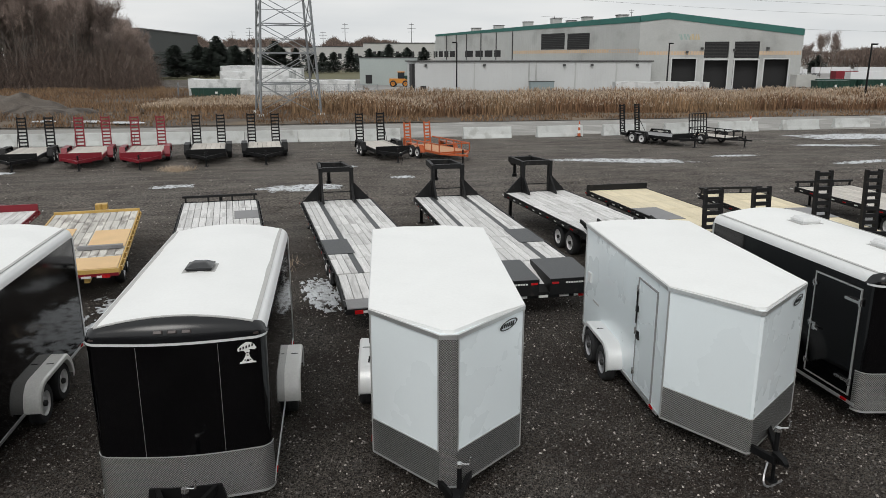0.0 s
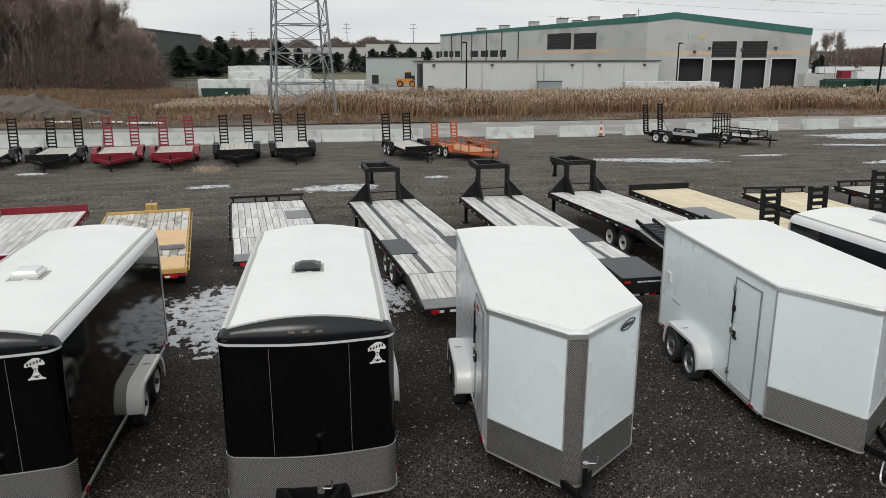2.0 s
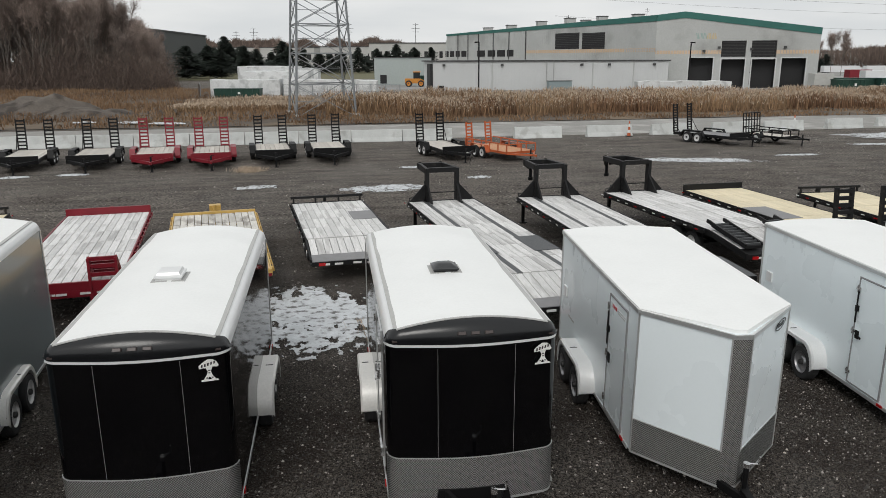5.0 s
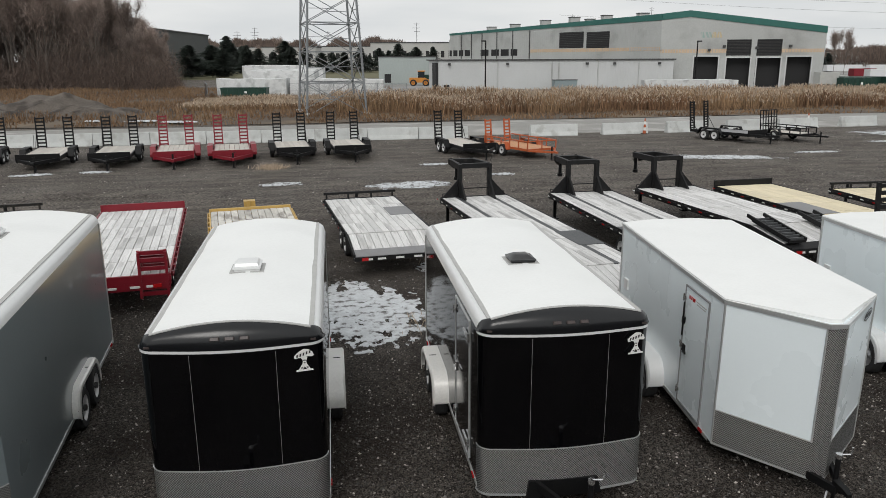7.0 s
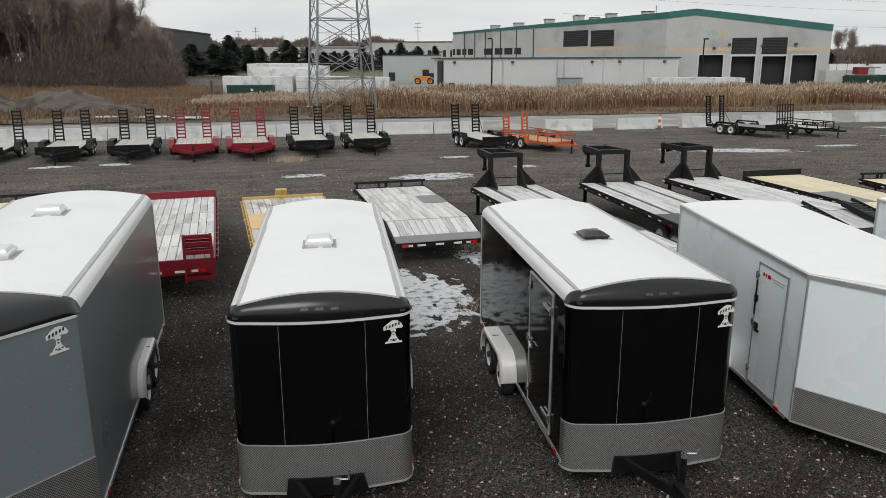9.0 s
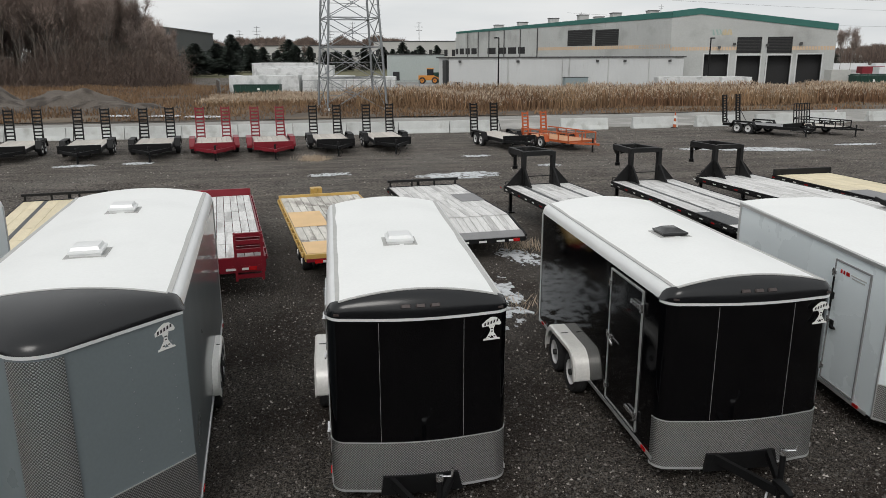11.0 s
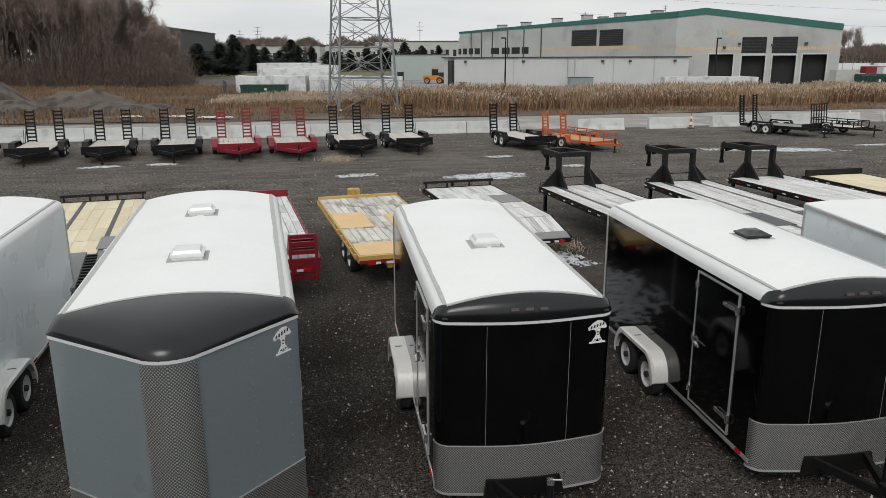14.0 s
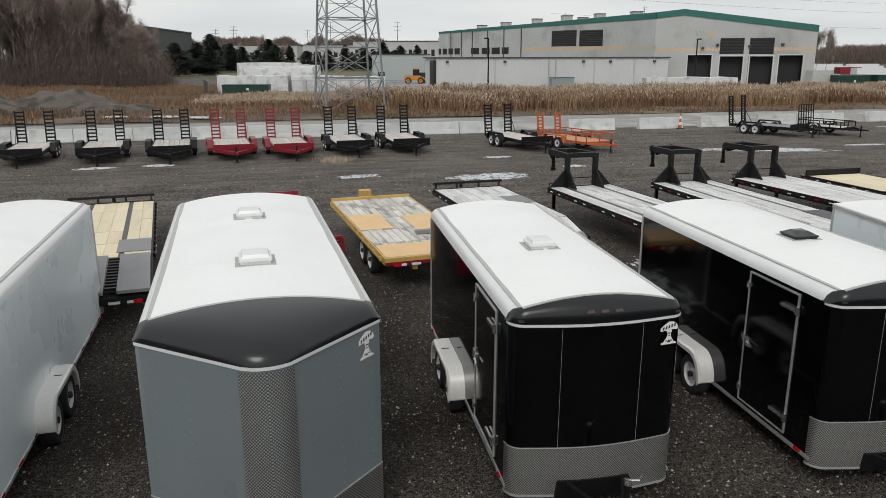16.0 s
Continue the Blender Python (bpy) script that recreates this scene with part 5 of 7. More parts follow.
EQ = ((-25.7, 41.6, 3, "black"), (-22.1, 41.5, 4, "black"), (-18.5, 41.4, 4, "black"), (-15.1, 41.4, 3, "black"), (-11.92, 41.3, 4, "red"), (-8.94, 41.2, 3, "red"), (-5.7, 41.9, 2, "black"), (-2.6, 42.2, 1, "black"))
for x, y, turn, colour in EQ:
    label = "red equipment trailer with pale deck and raised red ladder ramps" if colour == "red" else "black equipment trailer with pale deck and raised ladder ramps"
    equipment("equipment_trailer", pose(x, y, ground_z(x, y + 1), 0, 0, turn + 3), label, M_RED if colour == "red" else M_STEEL, M_PALE)
equipment("equipment_trailer", pose(4.4, 41.6, ground_z(4, 43), 0, 0, 10), "black tilt equipment trailer with bare deck and raised ramps", M_STEEL, M_PALE, w=2.5, deck_w=1.9)
equipment("equipment_trailer", pose(23.8, 45.4, ground_z(24, 47), 0, 0, 24), "dark car hauler with steel deck and raised ladder ramps", M_STEEL, M_GREYWOOD, w=2.55, deck_w=2.0, length=4.5, rungs=11, ramp_h=1.9, ramp_w=0.4)


def railed(name, m, label, paint, deck_mat, w, length, rail_h, ramps, axles, gate=False):
    """A light utility trailer with a tube rail round its deck."""
    t = thing(name, m, label, "utility trailer", "utility trailers")
    z, h = 0.55, w / 2
    b = B()
    for s in (-1, 1):
        box(b, *sorted((s * h, s * (h - 0.06))), 0, length, z - 0.12, z + 0.01)
        beam(b, (s * (h - 0.05), 0.0, z - 0.08), (s * 0.04, -1.1, z - 0.1), 0.07, 0.1)
    box(b, -h, h, 0, 0.06, z - 0.12, z + 0.01)
    part("frame", b, paint, t, smooth=False)
    planks(t, -h + 0.06, h - 0.06, 0.06, length, z, 8, deck_mat)
    loop = [(-h, length), (-h, 0), (h, 0), (h, length)]
    for p, q in zip(loop, loop[1:]):
        part("top_rail", beam(B(), (*p, z + rail_h), (*q, z + rail_h), 0.06, 0.06), paint, t, smooth=False)
        d = math.hypot(q[0] - p[0], q[1] - p[1])
        n = max(2, round(d / 0.8))
        for k in range(n):
            u = k / n
            x, y = p[0] + (q[0] - p[0]) * u, p[1] + (q[1] - p[1]) * u
            part("upright", beam(B(), (x, y, z), (x, y, z + rail_h), 0.05, 0.05), paint, t, smooth=False)
    yc, r = length * 0.6, 0.34
    for s in (-1, 1):
        b = B()
        x0, x1 = s * h, s * (h + 0.27)
        reach = 0.42 * axles + 0.1
        pts = [(yc - reach, 0.4), (yc - reach + 0.2, 0.8), (yc + reach - 0.2, 0.8), (yc + reach, 0.4)]
        loft(b, [[(x, y * (1 - d) + yc * d, zz - 0.03 * (d > 0)) for y, zz in pts] for x, d in ((x0, 0), (x1, 0), (x1, 0.04), (x0, 0.04))], caps=False, closed=False)
        part("fender", b, paint, t, smooth=False)
        for k in ((-0.4, 0.4) if axles == 2 else (0,)):
            wheel(t, s * (h + 0.14), yc + k, r, r, 0.2, s)
    if gate:
        gate_ob = part("ramp_gate", beam(B(), (-h, length, z), (h, length, z), 0.06, 0.06), paint, t, "upright mesh ramp gate", smooth=False)
        for x in [-h + w * k / 6 for k in range(7)]:
            part("gate_bar", beam(B(), (x, length, z), (x, length + 0.12, z + 1.35), 0.05, 0.05), paint, gate_ob, smooth=False)
        for zz in (0.45, 0.9, 1.35):
            part("gate_rail", beam(B(), (-h, length + 0.12 * zz / 1.35, z + zz), (h, length + 0.12 * zz / 1.35, z + zz), 0.06, 0.06), paint, gate_ob, smooth=False)
    else:
        for s in (-1, 1):
            ramp = ladder_ramp(t, 0.38, ramps, 7, paint, "upright ladder ramp")
            ramp.matrix_basis = pose(s * (h - 0.3), length + 0.02, z, -6, 0, 0)
    part("jack", rod(rod(B(), (0, -0.9, 0.03), (0, -0.9, 0.75), 0.045, 10), (0, -0.9, 0.0), (0, -0.9, 0.03), 0.1, 10), M_DARKSTEEL, t)
    part("coupler", box(B(), -0.05, 0.05, -1.4, -1.05, z - 0.14, z - 0.04), paint, t, smooth=False)
    return t


railed("utility_trailer", pose(7.75, 40.7, ground_z(8, 43), 0, 0, 20), "orange railed equipment trailer with raised orange ramps", M_ORANGE, mat("orange_stained_deck", (0.5, 0.27, 0.15), 0.85, 0, 0.2, 4, 40), 1.95, 4.3, 0.42, 1.35, 2)
railed("utility_trailer", pose(27.2, 45.0, ground_z(28, 46), 0, 0, 20), "black railed utility trailer with an upright mesh gate", M_STEEL, M_PALE, 1.7, 3.0, 0.38, 1.2, 1, gate=True)


# ---- concrete barriers along the road ----
def barrier_mesh(length):
    prof = [(-0.3, 0), (-0.3, 0.08), (-0.2, 0.33), (-0.1, 0.84), (0.1, 0.84), (0.2, 0.33), (0.3, 0.08), (0.3, 0)]
    b = loft(B(), [[(-length / 2, y, z) for y, z in prof], [(length / 2, y, z) for y, z in prof]])
    return mesh_of("barrier", soften(b, 0.02, 1), M_CONC)


BAR = barrier_mesh(3.55)
for x, y, turn in [(-46 + 3.6 * k, 53.3, 0) for k in range(15)] + [(12.6, 53.4, 0), (18.2, 53.7, 1), (23.6, 54.3, 4), (29.0, 55.1, 4), (34.0, 55.9, 4), (40.3, 56.9, 5), (45.9, 57.9, 5), (51.5, 58.9, 5)]:
    ob = new("concrete_barrier", BAR)
    ob.matrix_basis = pose(x, y + random.uniform(-0.06, 0.06), ground_z(x, y) - 0.015, 0, 0, turn + random.uniform(-0.8, 0.8))
    tagged(ob, "weathered grey concrete road barrier on the yard's edge", "barrier", "road barriers")


def traffic_cone(x, y, tall):
    t = thing("traffic_cone", pose(x, y, ground_z(x, y)), "orange and white channelizer post on a black rubber base", "traffic cone", "traffic posts")
    part("base", soften(box(B(), -0.2, 0.2, -0.2, 0.2, 0, 0.06), 0.02, 1), M_TYRE, t)
    zs = [0.06 + (tall - 0.06) * k / 5 for k in range(6)]
    for k in range(5):
        part("band", turned(B(), [(zs[k], 0.13 - 0.018 * k), (zs[k + 1], 0.13 - 0.018 * (k + 1))], "z", 14), M_ORANGE if k % 2 == 0 else M_DECAL, t)


traffic_cone(19.5, 53.0, 1.15)
traffic_cone(36.2, 57.6, 1.15)

# ---- materials of the distance ----
M_SIDING = mat("ribbed_grey_siding", (0.43, 0.44, 0.43), 0.6, 0, 0.12, 0.15, 4, second=(0.33, 0.335, 0.325), second_at=0.6, second_scale=0.12)
M_SIDING2 = mat("pale_annex_siding", (0.52, 0.53, 0.53), 0.6, 0, 0.07, 0.2, 4)
M_GREEN = mat("green_fascia", (0.03, 0.135, 0.115), 0.5, 0, 0.15, 0.4, 6)
M_STRIPE = mat("faded_orange_stripe", (0.56, 0.42, 0.29), 0.7, 0, 0.15, 0.3, 5)
# near-black: unlit depth of openings put into the colour; also curtain and hatches
M_VOID = mat("shade_black", (0.012, 0.012, 0.013), 0.7, 0, 0.3, 0.5, 5)
M_DARKROOF = mat("dark_roof_edge", (0.06, 0.06, 0.06), 0.8)
M_REED = mat("dry_reeds", (0.27, 0.175, 0.10), 0.9, 0, 0.2, 0.08, 3, second=(0.18, 0.10, 0.055), second_at=0.52, second_scale=0.07, island=0.5)
M_PLUME = mat("reed_plumes", (0.43, 0.345, 0.26), 0.95, 0, 0.2, 0.1, 3, island=0.4)
M_GRASS = mat("dead_grass", (0.20, 0.125, 0.07), 0.95, 0, 0.3, 0.12, 3, second=(0.15, 0.09, 0.05), second_at=0.5, second_scale=0.09, island=0.4)
M_SOIL = mat("brown_soil", (0.085, 0.065, 0.048), 0.95, 0, 0.3, 0.3, 4, 0.4, 3, second=(0.15, 0.11, 0.07), second_at=0.55, second_scale=0.1)
M_BARK = mat("bare_bark", (0.13, 0.113, 0.10), 0.95, 0, 0.25, 1, 12, spread=0.3)
M_TWIG = mat("bare_twigs", (0.30, 0.24, 0.21), 0.95, 0, 0.2, 0.2, 3, island=0.35, spread=0.25)
M_BRUSH = mat("brown_brush", (0.135, 0.10, 0.083), 0.95, 0, 0.2, 0.2, 3, island=0.5)
M_CONIFER = mat("spruce_needles", (0.026, 0.036, 0.028), 0.9, 0, 0.3, 0.3, 4, island=0.5)
M_LATTICE = mat("galvanised_steel", (0.23, 0.245, 0.255), 0.55, 0.3, 0.15, 0.6, 8)
M_WRAP = mat("white_sheeting", (0.64, 0.65, 0.65), 0.5, 0, 0.14, 0.6, 6, 0.6, 3, second=(0.44, 0.45, 0.45), second_at=0.55, second_scale=0.7)
M_DKGREEN = mat("dark_green_bin", (0.012, 0.05, 0.036), 0.5, 0, 0.2, 0.5, 6)
M_DKHALL = mat("dark_far_hall", (0.075, 0.08, 0.08), 0.8, 0, 0.1, 0.1, 2)
M_FARWALL = mat("far_pale_wall", (0.45, 0.45, 0.43), 0.8, 0, 0.1, 0.1, 2)
M_LOT = mat("pale_lot", (0.25, 0.245, 0.235), 0.9, 0, 0.15, 0.1, 2, second=(0.34, 0.34, 0.33), second_at=0.55, second_scale=0.05)
M_LAWN = mat("winter_lawn", (0.12, 0.115, 0.06), 0.95, 0, 0.2, 0.1, 2)
M_GLASS = mat("dark_vehicle_glass", (0.02, 0.025, 0.03), 0.1, 0, 0.1)
M_CARW = mat("white_vehicle_paint", (0.65, 0.66, 0.67), 0.3, 0, 0.05)


# ---- land beyond the road ----
def sheet(x0, x1, y0, y1, dz, nx=30, ny=20, rough=0.0, rag=0.0):
    b = B()
    rows = []
    for j in range(ny + 1):
        row = []
        for i in range(nx + 1):
            x, y = x0 + (x1 - x0) * i / nx, y0 + (y1 - y0) * j / ny
            edge = rag * noise.noise(Vector((x * 0.15, 0, 3))) if j == 0 else 0
            row.append(b.verts.new((x, y + edge, ground_z(x, y + edge) + (dz if j else dz - 0.05) + rough * noise.noise(Vector((x * 0.1, y * 0.1, 1))))))
        rows.append(row)
    for r, s in zip(rows, rows[1:]):
        for i in range(nx):
            b.faces.new((r[i], r[i + 1], s[i + 1], s[i]))
    return b


solid("verge", sheet(-160, 200, 70, 135, 0.10, 60, 20, 0.12, 1.2), M_SOIL, "brown soil verge under dead grass and reeds", "ground", "structure")
solid("depot_lot", sheet(-21, 260, 126, 330, 0.10, 30, 20), M_LOT, "pale paved lot round the depot hall", "pavement", "structure")
solid("far_lawn", sheet(-160, 120, 245, 420, 0.16, 20, 20, 0.05), M_LAWN, "flat winter lawn in front of the far trees", "ground", "structure")


def blades(spots, height, width, material, name, label, plume=None, lean=0.25, category="reeds"):
    """Thousands of single dry stems as one sheet of stuff, from plain arrays."""
    n = len(spots)
    a = np.random.uniform(0, math.tau, n)
    h = height * np.random.uniform(0.42, 1.15, n) * np.array([0.85 + 0.5 * noise.noise(Vector((p[0] * 0.13, p[1] * 0.13, 3))) for p in spots])
    w = width * np.random.uniform(0.6, 1.4, n)
    lx, ly = np.random.normal(0, lean, n) * h, np.random.normal(0, lean * 0.6, n) * h
    base = np.array(spots)
    dx, dy = np.cos(a) * w / 2, np.sin(a) * w / 2
    verts = np.zeros((n, 4, 3))
    verts[:, 0] = base + np.c_[-dx, -dy, np.zeros(n)]
    verts[:, 1] = base + np.c_[dx, dy, np.zeros(n)]
    verts[:, 2] = base + np.c_[lx + dx * 0.5, ly + dy * 0.5, h]
    verts[:, 3] = base + np.c_[lx - dx * 0.5, ly - dy * 0.5, h]
    me = bpy.data.meshes.new(name)
    me.from_pydata(verts.reshape(-1, 3).tolist(), [], np.arange(n * 4).reshape(n, 4).tolist())
    me.materials.append(material)
    ob = new(name, me)
    tagged(ob, label, category, kind="stuff")
    if plume:
        top = base + np.c_[lx, ly, h - 0.05]
        m = np.random.rand(n) < 0.8
        top, k = top[m], int(m.sum())
        pv = np.zeros((k, 4, 3))
        a = np.random.uniform(0, math.tau, k)
        s = np.random.uniform(0.5, 1.2, k)
        ux, uy = np.cos(a) * 0.055 * s, np.sin(a) * 0.055 * s
        droop = np.random.normal(0, 0.1, (k, 2))
        pv[:, 0] = top + np.c_[-ux * 0.4, -uy * 0.4, np.zeros(k) - 0.02]
        pv[:, 1] = top + np.c_[ux, uy, 0.13 * s]
        pv[:, 2] = top + np.c_[droop, 0.33 * s]
        pv[:, 3] = top + np.c_[-ux, -uy, 0.13 * s]
        me = bpy.data.meshes.new("plumes")
        me.from_pydata(pv.reshape(-1, 3).tolist(), [], np.arange(k * 4).reshape(k, 4).tolist())
        me.materials.append(plume)
        tagged(new("reed_plumes", me), "pale feathery seed heads above the reeds", category, kind="stuff")
    return ob


def scatter(n, x0, x1, y0, y1, keep):
    out = []
    while len(out) < n:
        x, y = random.uniform(x0, x1), random.uniform(y0, y1)
        if keep(x, y):
            out.append((x, y, ground_z(x, y) + 0.08))
    return out


def reed_front(x):
    return 76.0 + 0.04 * x + 2.0 * noise.noise(Vector((x * 0.12, 0, 0))) + (6 if x < 8 else 0) * min(1, (8 - x) / 4 if x < 8 else 0)


spots = scatter(52000, -2, 95, 72, 112, lambda x, y: y > reed_front(x) and noise.noise(Vector((x * 0.1, y * 0.1, 7))) > -0.45 and random.random() < 1.5 - (y - 72) / 45)
blades(spots, 1.8, 0.10, M_REED, "reeds", "dense stand of dry brown common reeds beyond the road", M_PLUME, 0.16)
spots = scatter(14000, -20, 10, 92, 118, lambda x, y: noise.noise(Vector((x * 0.12, y * 0.12, 2))) > -0.3)
blades(spots, 0.9, 0.10, M_REED, "reeds", "low dry brown reeds round the foot of the steel tower", M_PLUME, 0.16)
spots = scatter(44000, -110, 12, 76, 170, lambda x, y: noise.noise(Vector((x * 0.07, y * 0.07, 5))) > -0.25)
blades(spots, 0.8, 0.085, M_GRASS, "dead_grass", "rough orange-brown dead grass beside the woods", None, 0.35, "grass")
spots = scatter(9000, -60, 100, 69.5, 78, lambda x, y: noise.noise(Vector((x * 0.2, y * 0.3, 8))) > -0.1)
blades(spots, 0.4, 0.09, M_GRASS, "dead_grass", "low dead grass on the road verge", None, 0.4, "grass")
spots = [(x + random.gauss(0, 0.35), y + random.gauss(0, 0.3), ground_z(x, y)) for x, y, n in ((-6.9, 39.6, 600), (-1.2, 21.3, 200), (-2.6, 16.3, 40)) for k in range(n)]
blades(spots, 0.28, 0.02, M_PLUME, "dead_grass", "tufts of straw-coloured grass in the gravel", None, 0.6, "grass")


def mound(cx, cy, rx, ry, h, seed):
    b = B()
    rows = []
    n = 26
    for j in range(n + 1):
        row = []
        for i in range(n + 1):
            u, v = i / n * 2 - 1, j / n * 2 - 1
            d = max(0, 1 - (u * u + v * v))
            z = h * d ** 0.8 * (1 + 0.8 * noise.noise(Vector((u * 2.5, v * 2.5, seed)))) + 0.3 * d * noise.noise(Vector((u * 14, v * 14, seed)))
            x, y = cx + u * rx, cy + v * ry
            row.append(b.verts.new((x, y, ground_z(x, y) - 0.02 + z)))
        rows.append(row)
    for r, s in zip(rows, rows[1:]):
        for i in range(n):
            b.faces.new((r[i], r[i + 1], s[i + 1], s[i]))
    return b


M_DIRT = mat("grey_spoil", (0.105, 0.09, 0.077), 0.95, 0, 0.35, 0.9, 7, 0.6, 4, second=(0.045, 0.036, 0.03), second_at=0.52, second_scale=0.5)
for k, (cx, cy, rx, ry, h) in enumerate(((-44, 92, 9, 6, 2.6), (-33, 91, 7, 5, 1.9), (-54, 90, 9, 6, 2.9), (-27, 85, 6, 4, 1.0), (-39, 84, 7, 4, 1.1))):
    solid("spoil_mound", mound(cx, cy, rx, ry, h, k * 5), M_DIRT, "low heap of grey-brown spoil and rubble by the road", "spoil heap", group="spoil heaps")
b = B()
for k in range(260):
    x, y = random.gauss(-38, 9), random.gauss(87.5, 2.2)
    s = random.uniform(0.08, 0.32)
    rod(b, (x, y, ground_z(x, y) + 0.2), (x + s * random.uniform(-1, 1), y + s * random.uniform(-1, 1), ground_z(x, y) + 0.35 + s), s, 5, s * 0.4)
solid("rubble", b, M_DIRT, "broken grey rubble on the spoil heaps", "rubble", "stuff", smooth=False)


# ---- steel pylon ----
def pylon(m):
    t = thing("power_pylon", m, "tall galvanised steel lattice pylon standing in the reeds", "pylon")
    def half(z):
        return 3.14 - 0.055 * z
    levels = [0, 3.35, 6.5, 9.4, 12.1, 14.6, 17.0, 19.2, 21.4]
    corners = lambda z: [(sx * half(z), sy * half(z), z) for sx, sy in ((-1, -1), (1, -1), (1, 1), (-1, 1))]
    for c in range(4):
        part("leg", beam(B(), corners(-0.5)[c], corners(23.5)[c], 0.17, 0.17), M_LATTICE, t, smooth=False)
        part("footing", turned(B(), [(-0.5, 0.4), (0.35, 0.35)], "z", 12, (*corners(0)[c][:2], 0)), M_CONC, t)
    for z0, z1 in zip(levels, levels[1:]):
        lo, hi = corners(z0), corners(z1)
        for c in range(4):
            d = (c + 1) % 4
            part("brace", beam(B(), lo[c], hi[d], 0.075, 0.075), M_LATTICE, t, smooth=False)
            part("brace", beam(B(), lo[d], hi[c], 0.075, 0.075), M_LATTICE, t, smooth=False)
            part("strut", beam(B(), hi[c], hi[d], 0.1, 0.1), M_LATTICE, t, smooth=False)
            mid = [(p + q) / 2 for p, q in zip(hi[c], hi[d])]
            quarter = [(p + q) / 2 for p, q in zip(lo[c], hi[c])]
            centre = [(p + q + r + s) / 4 for p, q, r, s in zip(lo[c], lo[d], hi[c], hi[d])]
            part("secondary_brace", beam(B(), quarter, centre, 0.06, 0.06), M_LATTICE, t, smooth=False)
        part("strut", beam(B(), hi[0], hi[2], 0.08, 0.08), M_LATTICE, t, smooth=False)
    b = B()
    for k in range(40):
        z = 2.5 + 0.45 * k
        p = corners(z)[1]
        beam(b, p, (p[0] + 0.22, p[1], z), 0.025, 0.025)
    part("step_bolts", b, M_LATTICE, t, smooth=False, kind="stuff")
    return t


pylon(pose(-2.5, 83.5, -0.08, 0, 0, 8))


# ---- depot hall and annex ----
def lie(p, q, s, z, d=0.0):
    """The point s metres along the wall from p to q at height z, d in front of it (towards the yard)."""
    p, q = Vector(p), Vector(q)
    u = (q - p).normalized()
    n = Vector((u.y, -u.x))
    v = p + u * s + n * d
    return (v.x, v.y, z)


def slab(b, p, q, s0, s1, z0, z1, d0, d1):
    quad = lambda z: [lie(p, q, s0, z, d0), lie(p, q, s1, z, d0), lie(p, q, s1, z, d1), lie(p, q, s0, z, d1)]
    return loft(b, [quad(z0), quad(z1)])


HC, HR, HA = (70.5, 157.0), (99.9, 143.5), (40.0, 243.0)
FRONT, SIDE = (HC, HR), (HA, HC)
hall = thing("depot_hall", pose(0, 0, 0), "large grey metal depot hall with green fascia and dark dock doors", "building")
roof_line = [(-0.1, 14.7), (5.7, 15.3), (31.9, 11.7)]


def roof_at(s):
    for (a, za), (c, zc) in zip(roof_line, roof_line[1:]):
        if s <= c:
            return za + (zc - za) * (s - a) / (c - a)
    return roof_line[-1][1]


doors = [(7.1, 12.0, -0.9, 5.8), (13.7, 18.4, -0.9, 5.5), (19.8, 24.4, -0.9, 5.5), (25.6, 30.3, -0.9, 5.7)]
uppers = [(13.5, 18.3, 6.0, 9.3), (19.5, 24.3, 5.95, 9.3)]
# front wall in panels round its openings
cuts = [0, 7.1, 12.0, 13.5, 18.4, 19.5, 24.4, 25.6, 30.3, 32.5]
for a, c in zip(cuts, cuts[1:]):
    spans = sorted([(z0, z1) for s0, s1, z0, z1 in doors + uppers if s0 < (a + c) / 2 < s1])
    z, bands = -1.0, []
    for z0, z1 in spans:
        if z0 > z:
            bands.append((z, z0))
        z = z1
    bands.append((z, None))
    for z0, z1 in bands:
        b = B()
        if z1:
            slab(b, *FRONT, a, c, z0, z1, -0.35, 0.0)
        else:
            mid = [a, c] if not a < 5.7 < c else [a, 5.7, c]
            for e, f in zip(mid, mid[1:]):
                loft(b, [[lie(*FRONT, e, z0, 0), lie(*FRONT, e, roof_at(e), 0), lie(*FRONT, e, roof_at(e), -0.35), lie(*FRONT, e, z0, -0.35)], [lie(*FRONT, f, z0, 0), lie(*FRONT, f, roof_at(f), 0), lie(*FRONT, f, roof_at(f), -0.35), lie(*FRONT, f, z0, -0.35)]])
        part("wall", b, M_SIDING, hall, smooth=False)
side_len = math.hypot(HA[0] - HC[0], HA[1] - HC[1])
b = B()
loft(b, [[lie(*SIDE, 0, -1, 0), lie(*SIDE, 0, 13.2, 0), lie(*SIDE, 0, 13.2, -0.35), lie(*SIDE, 0, -1, -0.35)], [lie(*SIDE, side_len, -1, 0), lie(*SIDE, side_len, 14.7, 0), lie(*SIDE, side_len, 14.7, -0.35), lie(*SIDE, side_len, -1, -0.35)]])
part("wall", b, M_SIDING, hall, smooth=False)
b = B()
ring = [lie(*SIDE, 0, 12.9, -0.1), lie(*SIDE, side_len, 14.4, -0.1), lie(*FRONT, 5.7, 15.0, -0.1), lie(*FRONT, 32.3, 11.3, -0.1), (150, 225, 11.0), (90, 300, 12.0)]
loft(b, [[(x, y, z - 0.25) for x, y, z in ring], ring])
part("roof", b, M_DARKROOF, hall, smooth=False)
back = [(99.9, 143.5), (150, 225), (90, 300), (40, 243)]
b = B()
for p, q in zip(back, back[1:]):
    slab(b, p, q, 0, math.hypot(q[0] - p[0], q[1] - p[1]), -1, 11.4, 0.0, 0.3)
part("rear_wall", b, M_SIDING, hall, smooth=False)
b = B()
